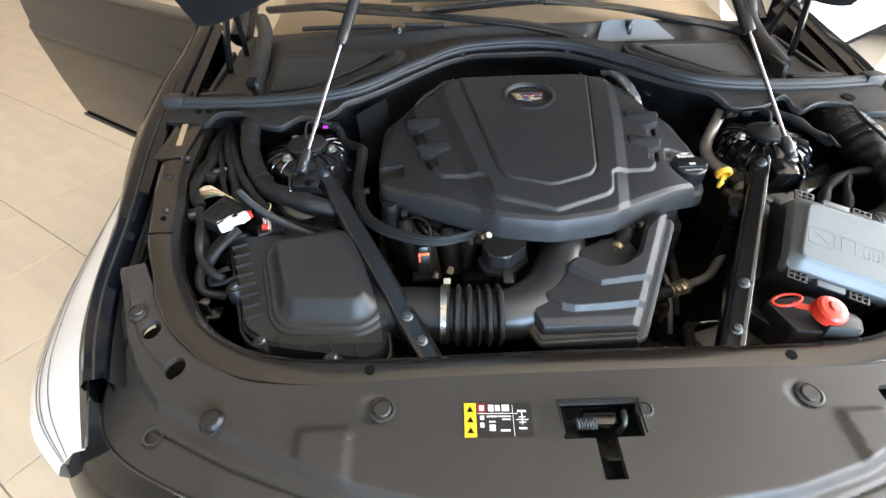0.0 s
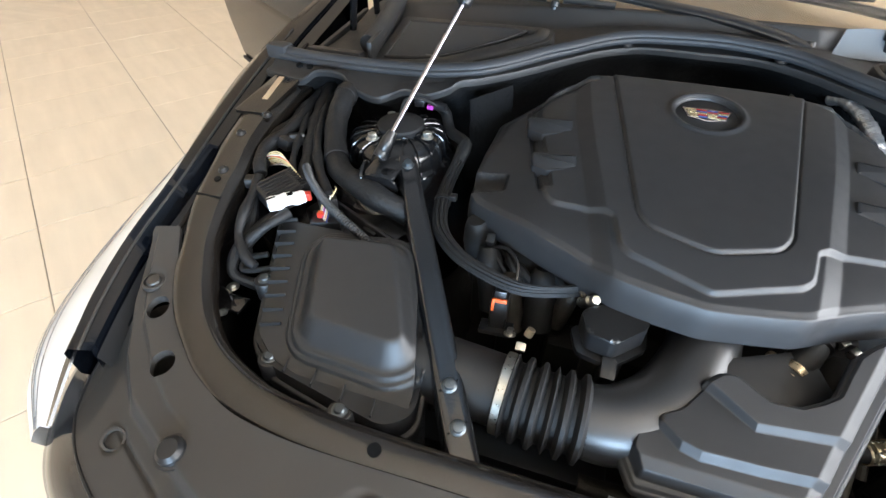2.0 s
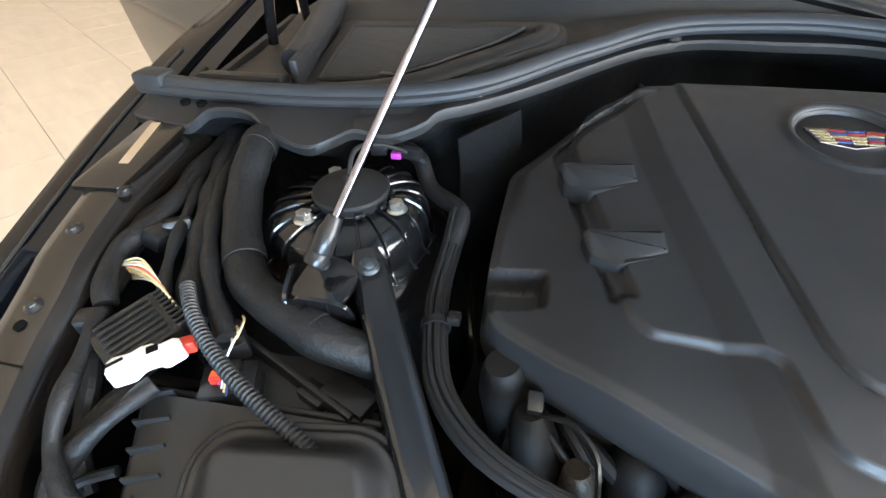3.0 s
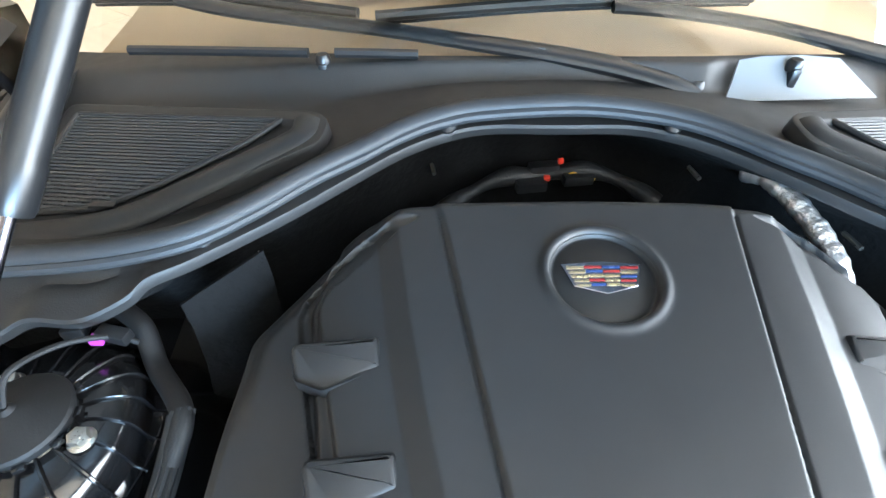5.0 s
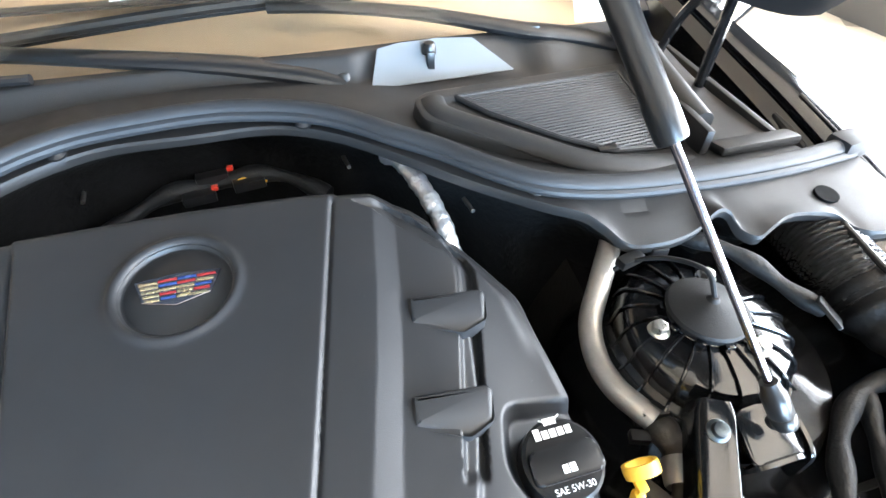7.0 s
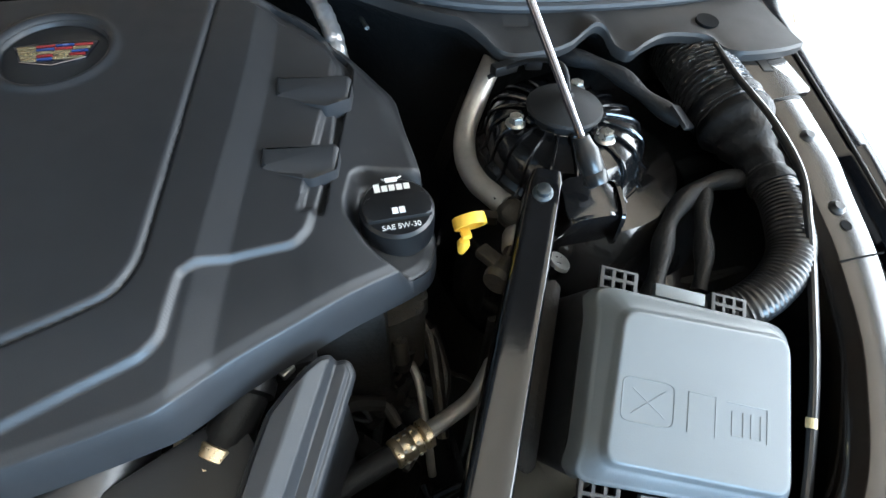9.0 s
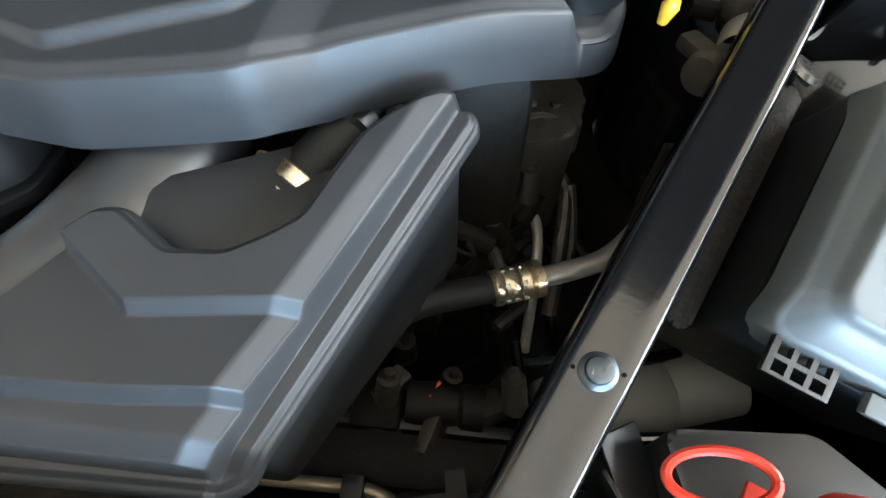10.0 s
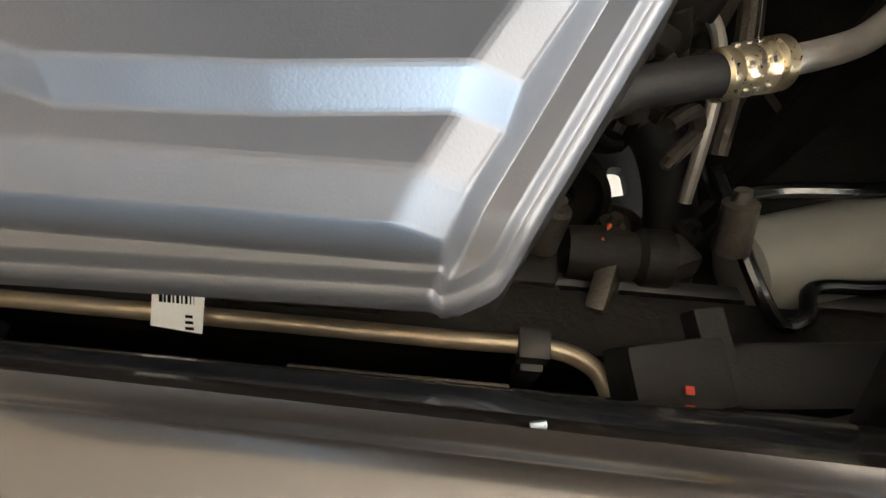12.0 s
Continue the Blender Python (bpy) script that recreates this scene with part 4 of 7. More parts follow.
# cowl wall patch, painted pale where it mirrors the sky
part("cowl_panel", ruled([[(0.25, 1.03, 0.988), (0.30, 1.032, 0.986), (0.39, 1.04, 0.984), (0.485, 1.05, 0.982)], [(0.268, 1.066, 1.030), (0.30, 1.070, 1.034), (0.36, 1.075, 1.034), (0.42, 1.078, 1.028)]], thick=0.003), SKY_SHEEN, cowl, "cowl panel painted pale with sky sheen beside the washer nozzle")
# hinge pockets at the ends of the cowl
for s in (-1, 1):
    part("hinge_pocket", block((0.10, 0.32, 0.02), 0.004, pose(s * 0.745, 0.96, 0.90)), COWL, cowl, "open hinge pocket in the cowl")
    part("pocket_wall", block((0.012, 0.34, 0.09), 0.004, pose(s * 0.688, 0.96, 0.945, 0, 0, s * -8)), COWL, cowl)
    part("pocket_wall", block((0.012, 0.34, 0.06), 0.004, pose(s * 0.815, 0.97, 0.93, 0, 0, s * -6)), COWL, cowl)
    part("pocket_lip", block((0.13, 0.03, 0.014), 0.005, pose(s * 0.745, 0.79, 0.962, -10)), COWL, cowl)
    # dark sheet laid over the floor as the shade deep in the pocket
    part("pocket_floor", block((0.115, 0.30, 0.004), 0, pose(s * 0.75, 0.965, 0.9125)), DARK, cowl)
    part("pocket_shoulder", tube([(s * 0.688, 0.84, 0.968), (s * 0.692, 0.92, 0.982), (s * 0.70, 1.0, 0.995), (s * 0.705, 1.08, 1.022), (s * 0.725, 1.14, 1.045)], 0.021, 12, squash=1.1), COWL, cowl)

# windscreen, dashboard, wipers
glass_rows = []
for t in np.linspace(0, 1, 14):
    f = np.array([gl[0][0], 0, 0])
    c = gA.copy()
    c[:, 0] *= 1 - 0.12 * t
    c[:, 1] += 0.78 * t - 0.06 * t * (1 - t)
    c[:, 2] += 0.42 * t + 0.05 * math.sin(math.pi * t)
    glass_rows.append([tuple(p) for p in c])
ws = part("windscreen", ruled(glass_rows), GLASS, car, "clear raked windscreen")
ws.visible_shadow = False
dash = []
for t, dz in ((0.0, -0.02), (0.25, -0.012), (0.6, 0.01), (0.85, 0.015), (1.0, -0.05)):
    c = gA.copy()
    c[:, 0] *= 0.93
    c[:, 1] += 0.03 + 0.55 * t
    c[:, 2] += dz + 0.03 * t
    dash.append([tuple(p) for p in c])
part("dashboard", ruled(dash), TAN, car, "tan dashboard top seen through the windscreen")
part("defroster", block((0.7, 0.03, 0.006), 0.002, pose(0.0, 1.30, 1.050)), SMOOTH, car)
part("instrument_hood", prism(rounded([(0.24, 1.36), (0.60, 1.42), (0.58, 1.62), (0.26, 1.6)], 0.04), 1.05, 1.10, 0.02), SMOOTH, car)
part("paper_sheet", block((0.264, 0.10, 0.001), 0, pose(0.020, 1.296, 1.078, 4, 0, 6.8)), PAPER, car, "white sheet of paper on the dashboard")
part("vin_plate", block((0.07, 0.014, 0.003), 0.0005, pose(0.62, 1.34, 1.038, 0, 0, 14)), PRINT, car, "white plate on the dashboard")


def wiper(path, blade, label):
    w = thing("wiper", label, "wiper", group="windscreen wipers")
    p = np.array(path, float)
    part("arm", tube(p, lambda d: 0.026 - 0.009 * min(1, d / 0.42), 14, 10, squash=0.55), SMOOTH, w, "satin black wiper arm")
    part("pivot", lathe([(0, 0.02), (0.012, 0.018), (0.017, 0.01), (0.018, -0.012)], 20, pose(*path[0])), SMOOTH, w)
    b = np.array(blade, float)
    part("blade", tube(b, lambda d: 0.010, 8, 6, squash=0.9), SMOOTH, w, "black wiper blade")
    part("rubber", tube(b + np.array([0, 0.004, -0.011]), 0.004, 6, 6), RUBBER, w)
    k = p[3]
    part("joint", block((0.06, 0.022, 0.02), 0.005, pose(*k, 0, 0, math.degrees(math.atan2(p[4][1] - k[1], p[4][0] - k[0])))), SMOOTH, w)
    return w


wiper([(0.2136, 1.056, 0.990), (0.165, 1.061, 1.005), (0.08, 1.073, 1.021), (-0.031, 1.090, 1.034), (-0.24, 1.136, 1.046), (-0.45, 1.180, 1.054), (-0.56, 1.218, 1.060)], [(-0.28, 1.190, 1.050), (-0.42, 1.215, 1.057), (-0.57, 1.245, 1.056), (-0.75, 1.30, 1.037)], "black wiper resting at the foot of the windscreen")
wiper([(0.694, 1.104, 0.982), (0.638, 1.106, 0.998), (0.577, 1.110, 1.010), (0.520, 1.114, 1.019), (0.36, 1.160, 1.042), (0.22, 1.190, 1.054), (0.12, 1.202, 1.058)], [(0.36, 1.245, 1.060), (0.20, 1.233, 1.060), (0.0, 1.220, 1.056), (-0.254, 1.195, 1.044)], "black wiper with its arm bent over the cowl")

# open hood with hinges and gas struts
HR = [(0.0, 1.14, 1.29), (0.25, 1.12, 1.268), (0.48, 1.045, 1.218), (0.62, 0.945, 1.170), (0.70, 0.880, 1.146), (0.75, 0.852, 1.136), (0.78, 0.835, 1.14)]
edge = spline(mirror(HR[1:])[::-1] + HR, 6)
slope = radians(47)
hr = []
for t in np.linspace(0, 1, 22):
    wv = 1 + 0.03 * t - 0.10 * t * t - 0.10 * max(0, t - 0.8) / 0.2
    r = []
    for x, y, z in edge:
        d = (1.28 - 0.9 * (1.14 - y)) * t
        r.append((x * wv, y - d * math.cos(slope), z + d * math.sin(slope) + 0.02 * math.sin(math.pi * t) * (1 - (x / 0.8) ** 2)))
    hr.append(r)
hood = part("hood", ruled(hr, thick=0.03), SMOOTH, car, "raised black hood with a matt underside")
for s in (-1, 1):
    h = thing("hood_hinge", "black steel hood hinge standing in its pocket", "hinge", group="hood hinges")
    part("hinge_arm", tube([(s * 0.805, 0.985, 0.91), (s * 0.775, 0.955, 1.02), (s * 0.735, 0.915, 1.13)], 0.009, 8), GLOSS, h)
    part("hinge_link", tube([(s * 0.775, 1.08, 0.95), (s * 0.75, 1.02, 1.05), (s * 0.725, 0.94, 1.13)], 0.008, 8), GLOSS, h)
    st = thing("gas_strut", "gas strut with a bright rod holding up the hood", "gas strut", group="gas struts")
    if s < 0:
        p0, d = Vector((-0.494, 0.466, 0.938)), Vector((0.087, 0.151, 0.193)).normalized()
    else:
        p0, d = Vector((0.498, 0.454, 0.938)), Vector((-0.083, 0.143, 0.192)).normalized()
    part("rod", tube([p0 + d * 0.02, p0 + d * 0.28], 0.0038, 12, 1, curve=False), CHROME, st, "polished rod")
    part("cylinder", lathe([(0, 0), (0.0115, 0), (0.0125, 0.004), (0.0125, 0.03), (0.0115, 0.034), (0.0115, 0.42), (0, 0.42)], 20, along(p0 + d * 0.257, p0 + d)), SMOOTH, st, "satin black gas cylinder")
    part("end_fitting", joined(lathe([(0, -0.012), (0.0098, -0.011), (0.0106, -0.008), (0.0106, 0.0), (0.0100, 0.001), (0.0106, 0.002), (0.0106, 0.022), (0.0088, 0.026), (0.0072, 0.036), (0, 0.036)], 20, along(p0, p0 + d)), lathe([(0, 0), (0.007, 0), (0.007, 0.02), (0, 0.02)], 12, along(p0 + Vector((0, 0, -0.015)), p0))), SMOOTH, st)

# open front doors
for s in (-1, 1):
    door = thing("open_door", "glossy black front door standing wide open", "car door", group="front doors")
    hx, hy = -0.95, 1.30
    dx, dy = -0.82, 0.57
    prof = [(-0.020, 0.33), (0.0, 0.345), (0.006, 0.38), (0.030, 0.55), (0.048, 0.74), (0.052, 0.80), (0.040, 0.815), (0.036, 0.90), (0.02, 0.99), (-0.01, 1.0)]
    rws = []
    for off, z in prof + [(-0.07, 1.0), (-0.07, 0.33), (-0.020, 0.33)]:
        r = []
        for k in np.linspace(0.05, 1.36, 10):
            # outward normal points to the front of the car
            x, y = hx + dx * k + (-dy) * off * -1 * -1, hy + dy * k + dx * off
            r.append((s * -x * 1.0, y, z + 0.02 * k))
        rws.append(r)
    sill = [(s * -(hx + dx * k + -dy * -0.006 * -1), hy + dy * k + dx * 0.012, 0.352 + 0.02 * k) for k in (0.05, 0.6, 1.36)]
    part("sill_trim", tube(sill, 0.009, 8, 1), PANEL, door, "dull trim strip along the sill")
    part("door_skin", ruled(rws), PAINT, door, "glossy black outer skin", angle=50)
    fr = [(hx + dx * k - dy * -0.03 * 0, hy + dy * k, z) for k, z in ((0.05, 1.0), (0.5, 1.34), (0.8, 1.42), (1.1, 1.36), (1.2, 1.02))]
    part("window_frame", tube([(s * -x, y, z) for x, y, z in fr], 0.014, 8), GLOSS, door)

# roof, pillars and body sides behind the doors
top_r = [np.array(glass_rows[-1], float) + np.array([0, dy, dz]) for dy, dz in ((0, -0.03), (0.0, 0.0), (0.25, 0.055), (0.7, 0.075), (1.15, 0.05), (1.55, -0.03), (1.95, -0.24), (2.15, -0.40))]
part("roof", ruled([[tuple(p) for p in r] for r in top_r], thick=0.02), PAINT, car, "glossy black painted roof")
for s in (-1, 1):
    g0, g1 = glass_rows[0], glass_rows[-1]
    k = -1 if s > 0 else 0
    a, b = Vector(g0[k]), Vector(g1[k])
    part("pillar", tube([a + Vector((s * 0.03, 0.02, -0.02)), (a + b) / 2 + Vector((s * 0.03, 0.0, 0.03)), b + Vector((s * 0.01, 0.0, 0.0))], 0.035, 10), PAINT, car, "black windscreen pillar")
    low = [[(s * x, y, z) for y, x, z in zip((2.35, 2.6, 2.95, 3.35, 3.75, 4.1), xs, zs)] for xs, zs in (((0.90, 0.91, 0.91, 0.89, 0.84, 0.74), (0.28, 0.28, 0.34, 0.5, 0.34, 0.34)), ((0.95, 0.96, 0.96, 0.94, 0.90, 0.80), (0.6, 0.6, 0.62, 0.66, 0.62, 0.6)), ((0.93, 0.93, 0.92, 0.90, 0.86, 0.77), (1.0, 1.01, 1.02, 1.03, 1.03, 1.02)), ((0.70, 0.69, 0.67, 0.64, 0.6, 0.55), (1.42, 1.38, 1.30, 1.16, 1.07, 1.04)))]
    part("rear_side", ruled(low), PAINT, car, "glossy black rear body side", angle=60)
    part("sill", block((0.10, 1.1, 0.14), 0.02, pose(s * 0.87, 1.85, 0.33)), PAINT, car, "black door sill")
part("rear_panel", block((1.5, 0.08, 0.66), 0.03, pose(0, 4.08, 0.68)), PAINT, car, "black rear panel")
part("deck", block((1.3, 0.7, 0.04), 0.015, pose(0, 3.75, 1.03)), PAINT, car, "black boot lid")
part("cabin_floor", block((1.6, 2.4, 0.06), 0.01, pose(0, 2.4, 0.30)), DARK, car)

# ---- engine cover ----
CX = 0.003
cover = thing("engine_cover", "dark grey moulded plastic engine cover with a round emblem", "engine cover")
COV = [(0.003, 0.312), (0.07, 0.322), (0.115, 0.330), (0.150, 0.355), (0.225, 0.386), (0.302, 0.421), (0.335, 0.437), (0.346, 0.465), (0.347, 0.53), (0.343, 0.60), (0.343, 0.66), (0.315, 0.708), (0.292, 0.742), (0.25, 0.786), (0.210, 0.812), (0.12, 0.824), (0.003, 0.829), (-0.10, 0.826), (-0.20, 0.822), (-0.241, 0.794), (-0.284, 0.747), (-0.314, 0.714), (-0.342, 0.680), (-0.345, 0.60), (-0.346, 0.53), (-0.345, 0.48), (-0.333, 0.458), (-0.276, 0.420), (-0.217, 0.386), (-0.146, 0.352), (-0.11, 0.330), (-0.06, 0.320)]
IN_R = [(0.19, 0.95), (0.159, 0.80), (0.132, 0.64), (0.113, 0.53), (0.097, 0.44), (0.082, 0.416), (0.047, 0.403)]
COV_IN = rounded([(CX + x, y) for x, y in IN_R] + [(CX, 0.389)] + [(CX - x, y) for x, y in IN_R[::-1]], 0.012)
MID_R = [(0.21, 0.95), (0.285, 0.70), (0.256, 0.55), (0.227, 0.462), (0.214, 0.448), (0.172, 0.443), (0.140, 0.437), (0.126, 0.428), (0.114, 0.378), (0.102, 0.366), (0.060, 0.352)]
COV_MID = rounded([(CX + x, y) for x, y in MID_R] + [(CX, 0.331)] + [(CX - x, y) for x, y in MID_R[::-1]], 0.006)
cov_o = rounded(COV, 0.012, 4)


def cover_z(x, y, plain=False):
    ax = np.abs(x - CX)
    z = 0.9715 + 0.135 * (y - 0.722)
    z = z - 0.030 * ss(0.80, 0.87, y) - 0.012 * ss(0.84, 0.87, y)
    t0 = np.interp(y, [0.335, 0.50, 0.59, 0.67, 0.786], [0.117, 0.152, 0.172, 0.187, 0.204])
    z = z - 0.010 * np.clip((ax - t0) / 0.024, 0, 1) - 0.004 * ss(0.155, 0.24, ax) - 0.024 * ss(0.22, 0.35, ax)
    z = z - 0.007 * ss(0.41, 0.31, y)
    e = sdf(cov_o, x, y)
    front = 1 - ss(0.56, 0.66, y)
    z = z - 0.012 * (1 - front) * ss(-0.03, 0.0, e) ** 2 - 0.0035 * front * rl(-0.006, 0.001, e)
    # the step below the outer line, the groove round the inner panel
    mid = sdf(COV_MID, x, y)
    z = z - 0.0075 * ss(-0.001, 0.004, mid)
    inn = sdf(COV_IN, x, y)
    z = z - 0.0035 * ss(-0.001, 0.003, inn)
    z = z - 0.0035 * np.exp(-((inn - 0.001) / 0.0022) ** 2) * (1 - ss(0.785, 0.80, y))
    # side channels in which the pads sit
    c = np.interp(y, [0.48, 0.555, 0.605, 0.655, 0.695, 0.715, 0.765, 0.79], [0.232, 0.2525, 0.2665, 0.280, 0.2885, 0.283, 0.231, 0.198])
    half = 0.0100 + 0.005 * ss(0.70, 0.73, y)
    ch = (1 - ss(half - 0.002, half + 0.002, np.abs(ax - c))) * ss(0.475, 0.49, y) * (1 - ss(0.785, 0.795, y))
    z = z - 0.009 * ch
    # round well under the emblem
    r = np.hypot(x - CX, y - 0.711)
    z = z + 0.003 * np.exp(-((r - 0.058) / 0.005) ** 2) - 0.006 * (1 - ss(0.051, 0.054, r))
    if plain:
        return z
    # the bay of the oil filler, and a notch on the other bank
    oil = sdf(OIL_BAY, x, y)
    z = z - 0.022 * (1 - ss(-0.006, 0.004, oil))
    nt = sdf(NOTCH, x, y)
    z = z - 0.028 * (1 - ss(-0.006, 0.001, nt))
    return z


OIL_BAY = rounded([(0.265, 0.486), (0.281, 0.537), (0.39, 0.533), (0.40, 0.44), (0.338, 0.412), (0.301, 0.424), (0.284, 0.442)], 0.015)
NOTCH = rounded([(-0.38, 0.524), (-0.292, 0.518), (-0.290, 0.475), (-0.38, 0.472)], 0.008)
part("shell", moulded(cov_o, (CX, 0.56), cover_z, 720, 190, 0.003, 0.050, 0.003, zlow=lambda x, y: cover_z(x, y, True)), COVER, cover, "matt grey textured moulding", angle=60)
for s in (-1, 1):
    for y, x, k in ((0.634, 0.252, 1.0), (0.536, 0.229, 0.92)):
        zz = float(cover_z(np.array([CX + s * (x - 0.025)]), np.array([y]))[0])
        q = [(-0.037, 0.022), (0.038, 0.017), (0.042, 0.011), (0.035, -0.017), (0.008, -0.028), (-0.041, -0.007)]
        q = [(s * a * k, b * k) for a, b in q]
        bm = prism(rounded(q, 0.003, 2), -0.022, 0.005, 0.006, 3)
        for v in bm.verts:
            if v.co.z > 0 and v.co.y < -0.002:
                v.co.z -= 0.35 * (-0.002 - v.co.y) + 0.003
            v.co.z -= 0.10 * abs(v.co.x) * (1 if v.co.x * s > 0 else 0.2)
        part("pad", bm, COVER, cover, m=pose(CX + s * x, y, zz + 0.0015, 6))

# emblem: a dark disc, a ring and a crest of coloured bars
em = pose(CX, 0.711, 0.9700 - 0.0085, 7.7)
emblem = part("emblem_disc", lathe([(0, 0.004), (0.047, 0.0035), (0.0505, 0.001), (0.051, -0.004)], 64, em), COVER, cover, "smooth dark round emblem disc")
part("emblem_ring", lathe([(0.0505, 0.0), (0.0513, 0.0055), (0.0528, 0.0072), (0.0548, 0.0066), (0.0566, 0.002), (0.057, -0.006)], 64, em), COVER, cover)
crest = [(-0.040, 0.016), (0.0, 0.019), (0.040, 0.016), (0.031, -0.010), (0.0, -0.019), (-0.031, -0.010)]
cm = em @ pose(0, 0, 0.0035)
part("crest", prism(crest, 0, 0.0022, 0.0006, 1, cm), CHROME, emblem, "chrome crest with coloured bars")


def crest_half(y):
    return 0.040 - 0.009 * (0.016 - y) / 0.026


palette = [[GOLD, CRIMSON, BLUE, CRIMSON], [GOLD, BLUE, CRIMSON, GOLD], [GOLD, GOLD, GOLD, BLUE], [GOLD, CRIMSON, GOLD, CRIMSON], [GOLD, BLUE, GOLD, GOLD]]
for i in range(5):
    y = 0.0125 - i * 0.0052
    hw = crest_half(y) - 0.003
    for k in range(4):
        x0 = -hw + 2 * hw * k / 4
        drop = -0.05 * abs(x0 + hw / 4)
        part("crest_bar", block((hw / 2 - 0.0008, 0.0024, 0.0012), 0.0002, cm @ pose(x0 + hw / 4, y + drop, 0.0026)), palette[i][k], emblem)

# oil filler cap with its print
oz = 0.902
oil = thing("oil_cap", "black oil filler cap with white printed words", "oil cap")
om = pose(0.314, 0.481, oz, 7)
part("cap_body", joined(lathe([(0, 0.004), (0.033, 0.004), (0.036, 0.001), (0.037, -0.015), (0.037, -0.03)], 48, om), prism(rounded([(-0.033, -0.012), (0.033, -0.012), (0.031, 0.016), (-0.031, 0.016)], 0.008), 0.002, 0.0095, 0.003, 3, om @ pose(0, -0.005, 0))), SMOOTH, oil, "black ribbed cap")


def words(text, size, m, material, parent, name="words"):
    c = bpy.data.curves.new(name, "FONT")
    c.body, c.size, c.align_x, c.align_y, c.extrude = text, size, "CENTER", "CENTER", 0.0002
    tmp = bpy.data.objects.new(name, c)
    scene.collection.objects.link(tmp)
    dg = bpy.context.evaluated_depsgraph_get()
    me = bpy.data.meshes.new_from_object(tmp.evaluated_get(dg))
    bpy.data.objects.remove(tmp)
    me.materials.clear()
    me.materials.append(material)
    ob = new(name, me)
    ob.matrix_local = m
    ob.parent = parent
    return ob


part("brand_mark", joined(*[block((0.0058, 0.0072 if k else 0.0100, 0.0005), 0, om @ pose(-0.0155 + k * 0.0073, 0.0225 if k else 0.0239, 0.0048)) for k in range(5)]), PRINT, oil, "plain white brand mark")
words("SAE 5W-30", 0.0078, om @ pose(0, -0.024, 0.0048), PRINT, oil)
part("symbol", joined(block((0.0055, 0.007, 0.0005), 0, om @ pose(-0.0034, -0.009, 0.0098)), block((0.0055, 0.007, 0.0005), 0, om @ pose(0.0034, -0.009, 0.0098))), PRINT, oil)
part("symbol", joined(block((0.012, 0.006, 0.0005), 0.0, om @ pose(0.0, 0.0330, 0.0040)), tube([(om @ Vector((0.005, 0.034, 0.003))), (om @ Vector((0.011, 0.037, 0.003)))], 0.0008, 6, 1, curve=False), tube([(om @ Vector((-0.006, 0.034, 0.003))), (om @ Vector((-0.009, 0.036, 0.003)))], 0.0008, 6, 1, curve=False)), PRINT, oil)

# ---- air intake ----
box = thing("air_filter_box", "black plastic air filter housing with a raised lid", "air filter")
AB_LID = rounded([(-0.68, 0.39), (-0.61, 0.16), (-0.545, 0.12), (-0.505, 0.11), (-0.335, 0.085), (-0.28, 0.12), (-0.28, 0.40), (-0.42, 0.40)], 0.01)
AB = [(-0.650, 0.372), (-0.585, 0.170), (-0.535, 0.134), (-0.345, 0.098), (-0.312, 0.125), (-0.318, 0.175), (-0.375, 0.345), (-0.41, 0.378)]
AB_TOP = rounded([(-0.530, 0.312), (-0.418, 0.326), (-0.353, 0.196), (-0.372, 0.184), (-0.494, 0.190)], 0.014)
ab_o = rounded(AB, 0.018)


def lid_z(x, y):
    d = sdf(AB_TOP, x, y)
    top = 0.853 + 0.33 * (y - 0.25)
    z = top - 0.030 * ss(-0.006, 0.022, d) - 0.006 * rl(0.026, 0.030, d) - 0.036 * rl(0.036, 0.046, d)
    e = sdf(ab_o, x, y)
    rimz = 0.779 + 0.30 * (y - 0.15)
    z = np.where(e > -0.012, np.minimum(z, rimz), np.maximum(z, rimz)) + 0.008 * ss(-0.006, -0.0035, e)
    return np.where(sdf(AB_LID, x, y) > 0, 0.764 + 0.30 * (y - 0.15), z)


part("lid", moulded(ab_o, (-0.46, 0.245), lid_z, 360, 110, 0.002, 0.018, 0.001), PLASTIC, box, "matt black lid with rounded shoulders", angle=60)
low = [(x + 0.004 * np.sign(-0.46 - x) * -1, y) for x, y in ab_o]
part("base", prism([(-0.46 + (x + 0.46) * 0.96, 0.245 + (y - 0.245) * 0.96) for x, y in ab_o], 0.48, 0.775), PLASTIC, box)
for k in range(9):
    t = k / 8
    p = np.array([-0.630, 0.358]) * (1 - t) + np.array([-0.568, 0.19]) * t
    part("rib", block((0.030, 0.0022, 0.012), 0, pose(p[0] + 0.008, p[1], 0.7795 + 0.30 * (p[1] - 0.15), 0, 0, 20)), PLASTIC, box)
for k in range(4):
    p = np.array([-0.51, 0.142]) * (1 - k / 3) + np.array([-0.37, 0.118]) * (k / 3)
    part("rib", block((0.0022, 0.024, 0.012), 0, pose(p[0], p[1] + 0.004, 0.7755, 0, 0, 10)), PLASTIC, box)
for x, y, z in ((-0.608, 0.255, 0.812), (-0.540, 0.150, 0.778), (-0.41, 0.109, 0.776)):
    part("lid_screw", lathe([(0, 0.004), (0.006, 0.004), (0.008, 0.001), (0.011, 0), (0.011, -0.014)], 16, pose(x, y, z - 0.002)), BOLT, box, "dull metal screw")
    part("screw_lug", lathe([(0.011, 0.002), (0.0155, 0.002), (0.017, 0), (0.018, -0.03)], 20, pose(x, y, z - 0.006)), PLASTIC, box)
